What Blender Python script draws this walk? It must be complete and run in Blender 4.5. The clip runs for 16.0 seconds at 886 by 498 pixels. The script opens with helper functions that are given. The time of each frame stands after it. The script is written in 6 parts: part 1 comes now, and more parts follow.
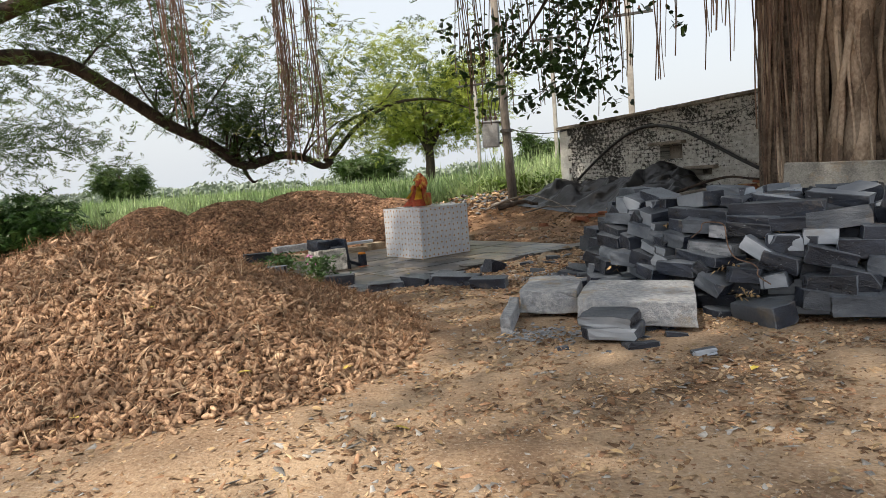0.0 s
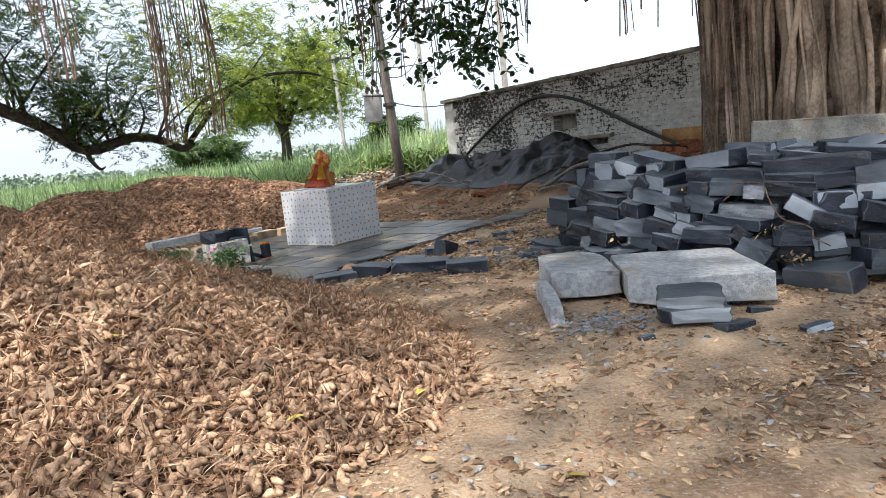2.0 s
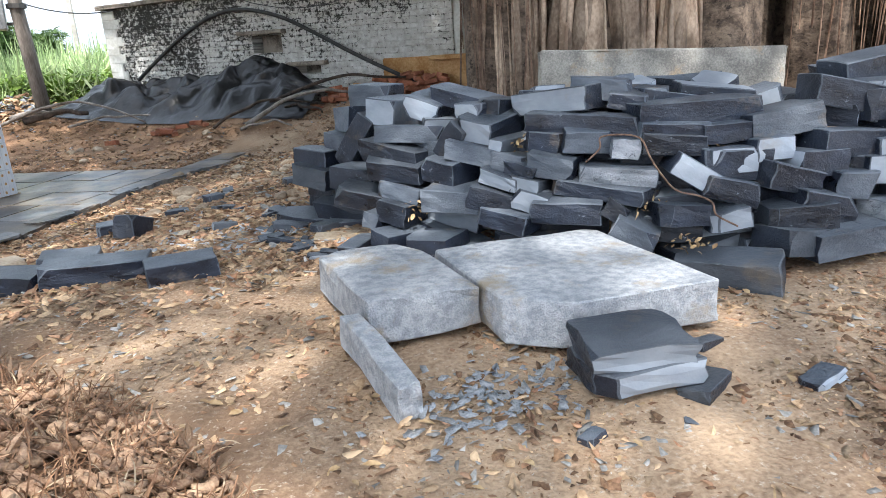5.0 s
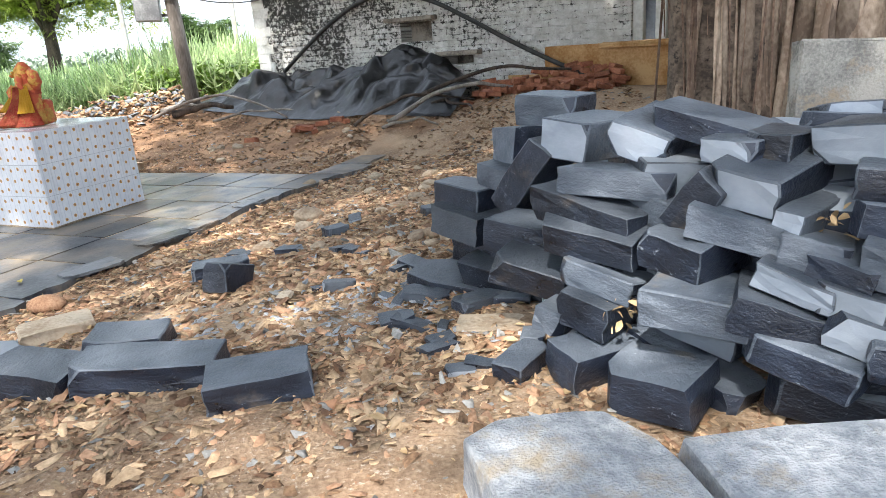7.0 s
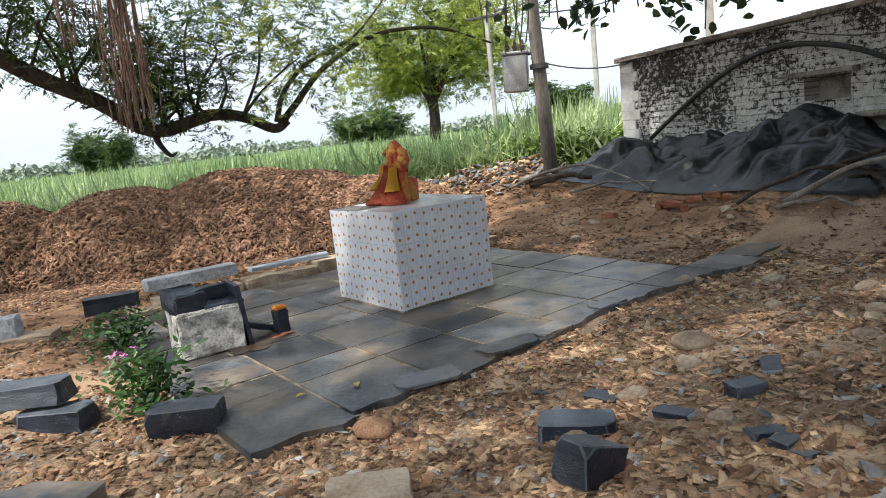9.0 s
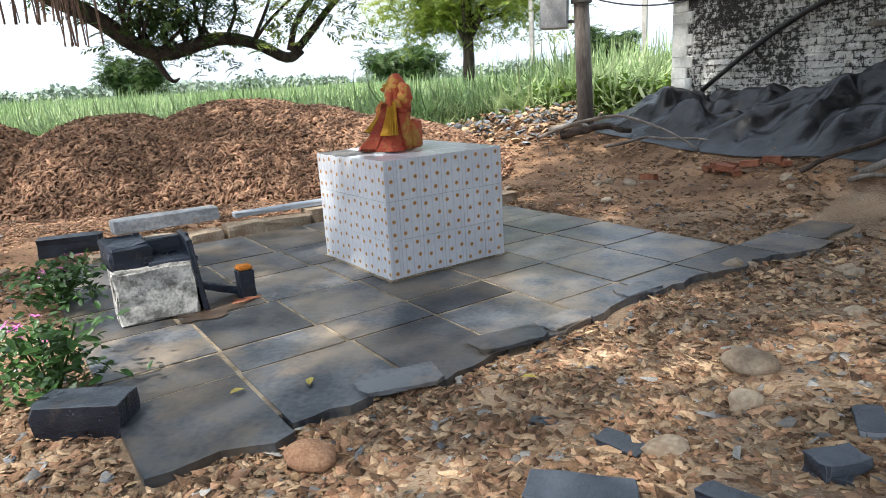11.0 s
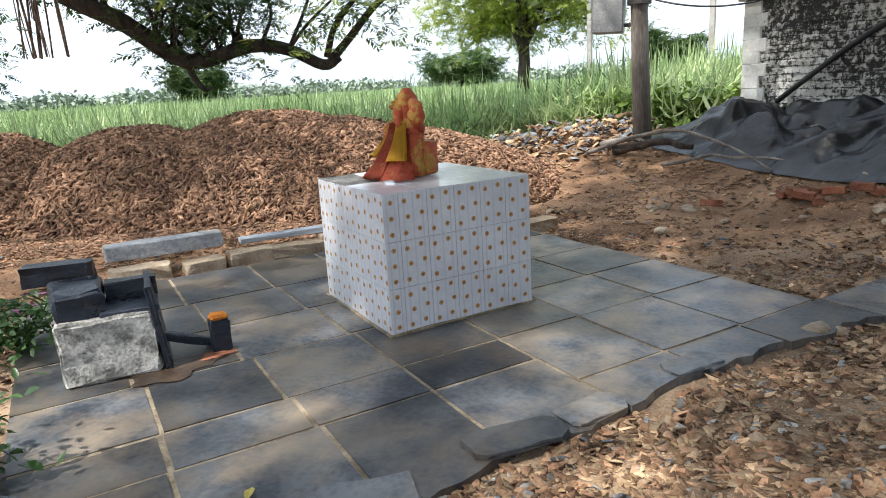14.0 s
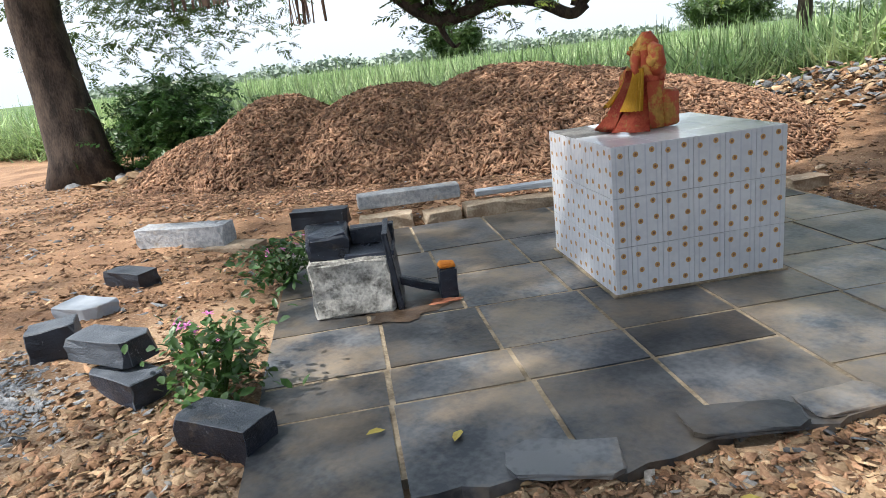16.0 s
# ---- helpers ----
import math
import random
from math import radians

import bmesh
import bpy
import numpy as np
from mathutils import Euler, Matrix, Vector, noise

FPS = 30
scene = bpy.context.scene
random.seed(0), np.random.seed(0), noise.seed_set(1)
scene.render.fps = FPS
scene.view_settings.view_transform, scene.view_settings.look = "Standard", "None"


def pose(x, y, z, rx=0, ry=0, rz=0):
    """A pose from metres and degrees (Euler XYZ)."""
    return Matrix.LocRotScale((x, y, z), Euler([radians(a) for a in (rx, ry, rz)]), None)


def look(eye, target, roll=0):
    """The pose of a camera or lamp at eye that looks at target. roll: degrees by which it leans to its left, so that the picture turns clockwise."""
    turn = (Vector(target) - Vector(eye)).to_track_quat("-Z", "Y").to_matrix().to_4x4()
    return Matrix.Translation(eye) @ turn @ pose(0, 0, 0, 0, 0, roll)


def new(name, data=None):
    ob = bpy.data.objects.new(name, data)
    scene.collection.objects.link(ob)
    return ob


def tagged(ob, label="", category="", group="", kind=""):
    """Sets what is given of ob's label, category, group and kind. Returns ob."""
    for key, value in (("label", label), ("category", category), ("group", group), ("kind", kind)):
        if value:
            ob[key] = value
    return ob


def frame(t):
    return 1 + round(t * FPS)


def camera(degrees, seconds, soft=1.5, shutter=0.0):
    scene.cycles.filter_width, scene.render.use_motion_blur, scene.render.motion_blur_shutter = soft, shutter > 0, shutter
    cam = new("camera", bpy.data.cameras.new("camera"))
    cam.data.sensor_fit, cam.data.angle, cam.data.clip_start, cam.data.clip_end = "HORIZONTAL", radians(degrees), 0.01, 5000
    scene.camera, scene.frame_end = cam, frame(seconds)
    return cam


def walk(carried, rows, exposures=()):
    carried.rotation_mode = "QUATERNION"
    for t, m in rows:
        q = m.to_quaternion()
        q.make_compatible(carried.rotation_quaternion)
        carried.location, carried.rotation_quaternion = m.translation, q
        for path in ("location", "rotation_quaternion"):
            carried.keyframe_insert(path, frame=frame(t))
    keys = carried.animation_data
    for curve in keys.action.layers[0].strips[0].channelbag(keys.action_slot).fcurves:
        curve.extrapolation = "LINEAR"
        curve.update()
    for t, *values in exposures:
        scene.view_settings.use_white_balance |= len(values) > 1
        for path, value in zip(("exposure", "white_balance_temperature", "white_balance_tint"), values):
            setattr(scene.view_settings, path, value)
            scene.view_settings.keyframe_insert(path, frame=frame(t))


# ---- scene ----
cam = camera(67.3, 16.0, soft=0.65)
PATH = [
    (0, (3.17, 1.526, 1.4), (2.499, 3.398, 1.181), -4.4),
    (0.5, (2.818, 1.625, 1.405), (2.35, 3.556, 1.177), -5.4),
    (1, (2.446, 1.811, 1.43), (2.098, 3.765, 1.187), -6.7),
    (1.5, (2.087, 1.911, 1.436), (1.806, 3.874, 1.17), -6.1),
    (2, (1.807, 2.15, 1.392), (1.587, 4.112, 1.076), -6.2),
    (2.5, (1.533, 2.388, 1.39), (1.448, 4.349, 1.005), -7.0),
    (3, (1.419, 2.624, 1.354), (1.577, 4.569, 0.917), -5.9),
    (3.5, (1.433, 3.0, 1.365), (1.853, 4.902, 0.91), -6.2),
    (3.7, (1.434, 3.147, 1.353), (1.993, 5.012, 0.896), -5.6),
    (5.8, (1.694, 4.797, 1.371), (2.354, 6.569, 0.722), -3.0),
    (6, (1.764, 4.92, 1.375), (2.356, 6.716, 0.723), -4.1),
    (6.5, (1.825, 5.284, 1.4), (2.237, 7.123, 0.731), -5.2),
    (7, (1.758, 5.665, 1.41), (2.009, 7.555, 0.806), -4.3),
    (7.5, (1.687, 6.054, 1.421), (1.638, 7.978, 0.877), -3.8),
    (7.9, (1.585, 6.303, 1.457), (1.318, 8.217, 0.944), -4.0),
    (8, (1.56, 6.356, 1.46), (1.23, 8.267, 0.972), -4.7),
    (8.5, (1.44, 6.648, 1.499), (0.863, 8.52, 1.094), -6.7),
    (9, (1.449, 6.935, 1.508), (0.735, 8.771, 1.162), -6.3),
    (9.2, (1.44, 7.038, 1.498), (0.686, 8.857, 1.147), -5.9),
    (11.3, (1.264, 7.979, 1.431), (0.495, 9.742, 0.886), -3.0),
    (11.5, (1.246, 7.992, 1.444), (0.58, 9.784, 0.855), -2.4),
    (12, (1.246, 8.183, 1.424), (0.641, 9.966, 0.75), -3.7),
    (12.5, (1.312, 8.451, 1.455), (0.67, 10.272, 0.937), -1.2),
    (13, (1.275, 8.611, 1.461), (0.595, 10.405, 0.898), -1.8),
    (13.5, (1.184, 8.788, 1.457), (0.391, 10.549, 0.938), -2.9),
    (14, (1.216, 8.834, 1.488), (0.267, 10.528, 1.007), -3.4),
    (14.5, (1.267, 8.905, 1.494), (0.161, 10.508, 1.04), -4.0),
    (15, (1.309, 8.947, 1.49), (0.104, 10.482, 1.052), -4.6),
    (15.5, (1.303, 8.961, 1.479), (-0.079, 10.334, 1.029), -5.3),
    (16, (1.263, 8.957, 1.462), (-0.232, 10.167, 0.911), -6.6),
]
walk(cam, [(t, look(eye, target, roll)) for t, eye, target, roll in PATH],
     exposures=[(0, 0.06, 7350, 12), (0.4, 0.06, 6550, 10), (1.5, 0.33, 6500, 10), (2.5, 0.52, 6500, 10), (3.5, 0.62, 6450, 10), (6, 1.40, 6250, 10), (7, 1.42, 6500, 10), (7.5, 1.3, 6900, 10), (8, 1.05, 7050, 10), (8.5, 0.76, 7050, 10), (9, 0.43, 6600, 10),
                (11.5, 0.98, 6400, 10), (12, 1.22, 6400, 10), (12.5, 1.05, 6400, 10), (13.5, 0.78, 6450, 10), (14.5, 0.54, 6500, 10), (16, 0.54, 6500, 10)])

# ---- world and light ----
SUN_EL, SUN_AZ = 58.0, 205.0          # degrees; azimuth clockwise from +Y
world = bpy.data.worlds.new("sky")
scene.world = world
world.use_nodes = True
wn = world.node_tree
sky = wn.nodes.new("ShaderNodeTexSky")
sky.sky_type = "NISHITA"
sky.sun_disc = False
sky.sun_elevation, sky.sun_rotation = radians(SUN_EL), radians(SUN_AZ)
sky.air_density, sky.dust_density, sky.ozone_density = 1.2, 6.0, 1.5
hazy = wn.nodes.new("ShaderNodeMixRGB")
hazy.inputs[0].default_value = 0.55
hazy.inputs[2].default_value = (9.4, 10.8, 12.6, 1)
wn.links.new(sky.outputs[0], hazy.inputs[1])
wn.links.new(hazy.outputs[0], wn.nodes["Background"].inputs[0])
wn.nodes["Background"].inputs[1].default_value = 0.125
sun = new("sun", bpy.data.lights.new("sun", "SUN"))
sun.data.energy, sun.data.angle, sun.data.color = 4.2, radians(1.5), (1.0, 0.96, 0.90)
sdir = Vector((math.sin(radians(SUN_AZ)) * math.cos(radians(SUN_EL)), math.cos(radians(SUN_AZ)) * math.cos(radians(SUN_EL)), math.sin(radians(SUN_EL))))
sun.matrix_world = look(sdir * 60, (0, 0, 0))


# ---- materials ----
def mat(name, c1, c2, scale=6.0, rough=0.85, bump=0.3, fine=60.0, c3=None, spot=0.62, spot_scale=2.0, island=0.0, metal=0.0, stretch=(1, 1, 1), obj_rand=0.0, trans=0.0, soft_edge=0.04):
    """Two-scale noise paint with relief; c3 adds stains, island or obj_rand varies pieces."""
    m = bpy.data.materials.new(name)
    m.use_nodes = True
    n, l = m.node_tree.nodes, m.node_tree.links
    b = n["Principled BSDF"]
    b.inputs["Roughness"].default_value, b.inputs["Metallic"].default_value = rough, metal
    geo = n.new("ShaderNodeNewGeometry")
    mp = n.new("ShaderNodeMapping")
    mp.inputs["Scale"].default_value = stretch
    l.new(geo.outputs["Position"], mp.inputs[0])
    n1, n2 = n.new("ShaderNodeTexNoise"), n.new("ShaderNodeTexNoise")
    n1.inputs["Scale"].default_value, n2.inputs["Scale"].default_value = scale, fine
    n1.inputs["Detail"].default_value, n2.inputs["Detail"].default_value = 5, 4
    l.new(mp.outputs[0], n1.inputs["Vector"]); l.new(mp.outputs[0], n2.inputs["Vector"])
    add = n.new("ShaderNodeMath"); add.operation = "MULTIPLY_ADD"
    l.new(n2.outputs["Fac"], add.inputs[0]); add.inputs[1].default_value = 0.55; 
    l.new(n1.outputs["Fac"], add.inputs[2])
    ramp = n.new("ShaderNodeValToRGB")
    ramp.color_ramp.elements[0].position, ramp.color_ramp.elements[1].position = 0.62, 0.93
    ramp.color_ramp.elements[0].color, ramp.color_ramp.elements[1].color = (*c1, 1), (*c2, 1)
    l.new(add.outputs[0], ramp.inputs[0])
    col = ramp.outputs[0]
    if c3:
        n3 = n.new("ShaderNodeTexNoise"); n3.inputs["Scale"].default_value = spot_scale; n3.inputs["Detail"].default_value = 8; n3.inputs["Roughness"].default_value = 0.7
        l.new(mp.outputs[0], n3.inputs["Vector"])
        r3 = n.new("ShaderNodeValToRGB"); r3.color_ramp.elements[0].position, r3.color_ramp.elements[1].position = spot - soft_edge, spot + soft_edge
        l.new(n3.outputs["Fac"], r3.inputs[0])
        mx = n.new("ShaderNodeMixRGB"); mx.inputs[2].default_value = (*c3, 1)
        l.new(r3.outputs[0], mx.inputs[0]); l.new(col, mx.inputs[1]); col = mx.outputs[0]
    if island or obj_rand:
        hs = n.new("ShaderNodeHueSaturation")
        src = geo.outputs["Random Per Island"] if island else n.new("ShaderNodeObjectInfo").outputs["Random"]
        mr = n.new("ShaderNodeMapRange")
        k = island or obj_rand
        mr.inputs[3].default_value, mr.inputs[4].default_value = 1 - k, 1 + k
        l.new(src, mr.inputs[0]); l.new(mr.outputs[0], hs.inputs["Value"])
        l.new(col, hs.inputs["Color"]); col = hs.outputs[0]
    l.new(col, b.inputs["Base Color"])
    if bump:
        bp = n.new("ShaderNodeBump"); bp.inputs["Strength"].default_value, bp.inputs["Distance"].default_value = bump, 0.02
        l.new(add.outputs[0], bp.inputs["Height"]); l.new(bp.outputs[0], b.inputs["Normal"])
    if trans:
        tr = n.new("ShaderNodeBsdfTranslucent"); ms = n.new("ShaderNodeMixShader"); ms.inputs[0].default_value = trans
        l.new(col, tr.inputs[0]); l.new(b.outputs[0], ms.inputs[1]); l.new(tr.outputs[0], ms.inputs[2])
        l.new(ms.outputs[0], n["Material Output"].inputs[0])
    return m


def limewash():
    """Peeling limewash over coursed masonry, speckled with black mould that thins along the wall."""
    m = bpy.data.materials.new("limewashed_masonry")
    m.use_nodes = True
    n, l = m.node_tree.nodes, m.node_tree.links
    b = n["Principled BSDF"]; b.inputs["Roughness"].default_value = 0.92
    geo = n.new("ShaderNodeNewGeometry")

    def math_node(op, a, c, k=None):
        q = n.new("ShaderNodeMath"); q.operation = op
        for sock, v in zip(q.inputs, (a, c, k)):
            if v is None:
                continue
            if isinstance(v, (int, float)):
                sock.default_value = v
            else:
                l.new(v, sock)
        return q.outputs[0]

    def along(v, shift):
        d = n.new("ShaderNodeVectorMath"); d.operation = "DOT_PRODUCT"; d.inputs[1].default_value = v
        l.new(geo.outputs["Position"], d.inputs[0])
        return math_node("ADD", d.outputs["Value"], shift)
    sx, sz = along((0.7587, -0.6514, 0), 12.19), along((0, 0, 1), 0.0)
    xy = n.new("ShaderNodeCombineXYZ"); l.new(sx, xy.inputs[0]); l.new(sz, xy.inputs[1])

    def nz(scale, detail, rough):
        t = n.new("ShaderNodeTexNoise"); t.inputs["Scale"].default_value, t.inputs["Detail"].default_value, t.inputs["Roughness"].default_value = scale, detail, rough
        l.new(xy.outputs[0], t.inputs["Vector"])
        return t.outputs["Fac"]

    def ramp(src, lo, hi, c0, c1):
        r = n.new("ShaderNodeValToRGB")
        r.color_ramp.elements[0].position, r.color_ramp.elements[1].position = lo, hi
        r.color_ramp.elements[0].color, r.color_ramp.elements[1].color = (*c0, 1), (*c1, 1)
        l.new(src, r.inputs[0])
        return r.outputs[0]
    fine, wide = nz(13, 9, 0.78), nz(1.15, 4, 0.55)
    br = n.new("ShaderNodeTexBrick"); br.inputs["Scale"].default_value = 1.0; br.inputs["Mortar Size"].default_value = 0.010; br.inputs["Mortar Smooth"].default_value = 0.7
    br.inputs["Brick Width"].default_value, br.inputs["Row Height"].default_value = 0.24, 0.092
    warp = n.new("ShaderNodeVectorMath"); jit = n.new("ShaderNodeTexNoise"); jit.inputs["Scale"].default_value = 5
    l.new(xy.outputs[0], jit.inputs["Vector"])
    sc = n.new("ShaderNodeVectorMath"); sc.operation = "SCALE"; sc.inputs["Scale"].default_value = 0.05
    l.new(jit.outputs["Color"], sc.inputs[0]); l.new(xy.outputs[0], warp.inputs[0]); l.new(sc.outputs[0], warp.inputs[1]); l.new(warp.outputs[0], br.inputs["Vector"])
    col = ramp(nz(7, 8, 0.7), 0.32, 0.66, (0.42, 0.41, 0.375), (0.74, 0.74, 0.71))
    thin = n.new("ShaderNodeMapRange"); thin.inputs[1].default_value, thin.inputs[2].default_value, thin.inputs[3].default_value, thin.inputs[4].default_value = 0.3, 6.4, 0.06, -0.07
    l.new(sx, thin.inputs[0])
    high = n.new("ShaderNodeMapRange"); high.inputs[1].default_value, high.inputs[2].default_value, high.inputs[3].default_value, high.inputs[4].default_value = 1.0, 2.3, -0.02, 0.05
    l.new(sz, high.inputs[0])
    v = math_node("MULTIPLY_ADD", wide, 0.42, fine)
    v = math_node("ADD", math_node("ADD", v, thin.outputs[0]), high.outputs[0])
    v = math_node("MULTIPLY_ADD", br.outputs["Fac"], 0.06, v)
    mould = ramp(v, 0.715, 0.80, (0, 0, 0), (1, 1, 1))
    mx = n.new("ShaderNodeMixRGB"); mx.inputs[2].default_value = (0.035, 0.034, 0.031, 1)
    l.new(mould, mx.inputs[0]); l.new(col, mx.inputs[1]); l.new(mx.outputs[0], b.inputs["Base Color"])
    bp = n.new("ShaderNodeBump"); bp.inputs["Strength"].default_value, bp.inputs["Distance"].default_value = 0.9, 0.03
    hgt = math_node("MULTIPLY_ADD", br.outputs["Fac"], -0.28, fine)
    l.new(hgt, bp.inputs["Height"]); l.new(bp.outputs[0], b.inputs["Normal"])
    return m


M_SOIL = mat("soil", (0.21, 0.132, 0.080), (0.45, 0.325, 0.215), 1.3, 0.95, 0.9, 55, (0.50, 0.42, 0.33), 0.615, 42, soft_edge=0.05)


def redden(m):
    """Redder soil behind the platform and round the heap, blending over a metre or two."""
    n, l = m.node_tree.nodes, m.node_tree.links
    b = n["Principled BSDF"]
    src = b.inputs["Base Color"].links[0].from_socket
    g = n.new("ShaderNodeNewGeometry")

    def ramp_along(v, offset):
        d = n.new("ShaderNodeVectorMath"); d.operation = "DOT_PRODUCT"; d.inputs[1].default_value = v
        l.new(g.outputs["Position"], d.inputs[0])
        k = n.new("ShaderNodeTexNoise"); k.inputs["Scale"].default_value = 2.2; k.inputs["Detail"].default_value = 6
        l.new(g.outputs["Position"], k.inputs["Vector"])
        a = n.new("ShaderNodeMath"); a.operation = "MULTIPLY_ADD"; a.inputs[1].default_value = 3.0
        l.new(k.outputs["Fac"], a.inputs[0]); l.new(d.outputs["Value"], a.inputs[2])
        r = n.new("ShaderNodeMapRange"); r.inputs[1].default_value, r.inputs[2].default_value = offset + 0.9, offset + 2.1
        l.new(a.outputs[0], r.inputs[0])
        return r.outputs[0]
    mx = n.new("ShaderNodeMath"); mx.operation = "MAXIMUM"
    l.new(ramp_along((-0.35, 1, 0), 14.2), mx.inputs[0]); l.new(ramp_along((-1, 0, 0), 2.9), mx.inputs[1])
    mul = n.new("ShaderNodeMixRGB"); mul.blend_type = "MULTIPLY"; mul.inputs[2].default_value = (0.80, 0.66, 0.56, 1)
    l.new(mx.outputs[0], mul.inputs[0]); l.new(src, mul.inputs[1]); l.new(mul.outputs[0], b.inputs["Base Color"])


redden(M_SOIL)
M_FIELD = mat("field_ground", (0.05, 0.10, 0.025), (0.13, 0.2, 0.06), 0.4, 0.95, 0.5, 6)
M_CHIP = mat("stone_chips", (0.29, 0.185, 0.105), (0.54, 0.39, 0.245), 9, 0.9, 0.3, 80, island=0.45)
M_CHIPR = mat("red_brown_chips", (0.24, 0.125, 0.07), (0.46, 0.28, 0.17), 9, 0.9, 0.3, 80, island=0.45)
M_CHIPG = mat("grey_chips", (0.20, 0.195, 0.185), (0.40, 0.385, 0.36), 9, 0.85, 0.3, 80, island=0.5)
M_CHIPD = mat("dark_chips", (0.07, 0.078, 0.09), (0.26, 0.27, 0.28), 9, 0.75, 0.3, 80, island=0.5)
M_ROCK = mat("pale_rock", (0.30, 0.22, 0.15), (0.52, 0.43, 0.32), 5, 0.9, 0.4, 50, obj_rand=0.25)


def stone(name, dark, light, mark, rough, cut=0.63, streak=0.3, relief=0.5):
    """Split stone in the block's own frame: cloudy body, thin pale scratches and chips, layered relief."""
    m = bpy.data.materials.new(name)
    m.use_nodes = True
    n, l = m.node_tree.nodes, m.node_tree.links
    b = n["Principled BSDF"]
    tc, oi = n.new("ShaderNodeTexCoord"), n.new("ShaderNodeObjectInfo")
    mul = n.new("ShaderNodeVectorMath"); mul.operation = "SCALE"; mul.inputs[0].default_value = (37, 19, 53)
    l.new(oi.outputs["Random"], mul.inputs["Scale"])
    add = n.new("ShaderNodeVectorMath"); l.new(tc.outputs["Object"], add.inputs[0]); l.new(mul.outputs[0], add.inputs[1])

    def tex(scale, detail, stretch, roughness=0.6, warp=0.0):
        mp = n.new("ShaderNodeMapping"); mp.inputs["Scale"].default_value = stretch
        l.new(add.outputs[0], mp.inputs[0])
        t = n.new("ShaderNodeTexNoise")
        t.inputs["Scale"].default_value, t.inputs["Detail"].default_value, t.inputs["Roughness"].default_value, t.inputs["Distortion"].default_value = scale, detail, roughness, warp
        l.new(mp.outputs[0], t.inputs["Vector"])
        return t.outputs["Fac"]

    def ramp(src, lo, hi, c0, c1):
        r = n.new("ShaderNodeValToRGB")
        r.color_ramp.elements[0].position, r.color_ramp.elements[1].position = lo, hi
        r.color_ramp.elements[0].color, r.color_ramp.elements[1].color = (*c0, 1), (*c1, 1)
        l.new(src, r.inputs[0])
        return r.outputs[0]

    def over(fac, a, c, k=1.0):
        x = n.new("ShaderNodeMixRGB"); x.inputs[2].default_value = (*c, 1)
        q = n.new("ShaderNodeMath"); q.operation = "MULTIPLY"; q.inputs[1].default_value = k
        l.new(fac, q.inputs[0]); l.new(q.outputs[0], x.inputs[0]); l.new(a, x.inputs[1])
        return x.outputs[0]
    body, grain, layers = tex(5, 6, (1, 1, 1.5)), tex(70, 4, (1, 1, 1.6)), tex(8, 6, (1, 1, 1.35), 0.65, 0.2)
    col = ramp(body, 0.34, 0.70, dark, light)
    col = over(ramp(tex(24, 6, (1, 1, 1.3), 0.78, 0.5), cut, cut + 0.05, (0, 0, 0), (1, 1, 1)), col, mark, 0.75)
    col = over(ramp(tex(4.5, 5, (1, 2.5, 6), 0.6, 1.2), 0.69, 0.72, (0, 0, 0), (1, 1, 1)), col, mark, streak)
    col = over(ramp(tex(2.3, 5, (1, 1, 1), 0.7), 0.60, 0.74, (0, 0, 0), (1, 1, 1)), col, (0.25, 0.19, 0.12), 0.55)
    hs = n.new("ShaderNodeHueSaturation")
    mr = n.new("ShaderNodeMapRange"); mr.inputs[3].default_value, mr.inputs[4].default_value = 0.65, 1.4
    l.new(oi.outputs["Random"], mr.inputs[0]); l.new(mr.outputs[0], hs.inputs["Value"]); l.new(col, hs.inputs["Color"])
    l.new(hs.outputs[0], b.inputs["Base Color"])
    l.new(ramp(body, 0.3, 0.7, (rough - .1,) * 3, (rough + .12,) * 3), b.inputs["Roughness"])
    h = n.new("ShaderNodeMath"); h.operation = "MULTIPLY_ADD"; h.inputs[1].default_value = 0.35
    l.new(grain, h.inputs[0]); l.new(layers, h.inputs[2])
    bp = n.new("ShaderNodeBump"); bp.inputs["Strength"].default_value, bp.inputs["Distance"].default_value = relief, 0.03
    l.new(h.outputs[0], bp.inputs["Height"]); l.new(bp.outputs[0], b.inputs["Normal"])
    return m


M_BASALT = stone("basalt_rough", (0.006, 0.008, 0.015), (0.028, 0.038, 0.060), (0.30, 0.34, 0.39), 0.34, 0.625, 0.1, 0.5)
M_SAWN = stone("basalt_sawn", (0.22, 0.255, 0.30), (0.35, 0.385, 0.43), (0.08, 0.09, 0.11), 0.62, 0.69, 0.0, 0.12)
M_SPLIT = stone("basalt_split", (0.044, 0.056, 0.074), (0.125, 0.144, 0.17), (0.28, 0.30, 0.32), 0.5, 0.655, 0.0, 0.5)
M_SCRATCHED = stone("basalt_scratched", (0.10, 0.12, 0.14), (0.36, 0.38, 0.42), (0.03, 0.035, 0.05), 0.6, 0.56, 0.3, 0.6)
# brown soil clods, made dark so strewn litter also imitates dappled shade
M_CLOD = mat("soil_clods", (0.10, 0.052, 0.028), (0.30, 0.18, 0.10), 9, 0.95, 0.5, 80, island=0.45)
M_GRANITE = mat("granite", (0.26, 0.28, 0.305), (0.44, 0.455, 0.475), 26, 0.8, 0.8, 140, (0.34, 0.285, 0.21), 0.62, 3.0, obj_rand=0.08, soft_edge=0.06)
M_PLINTH = mat("lichen_granite", (0.20, 0.19, 0.17), (0.44, 0.41, 0.36), 5, 0.85, 0.6, 70, (0.36, 0.28, 0.2), 0.58, 3)
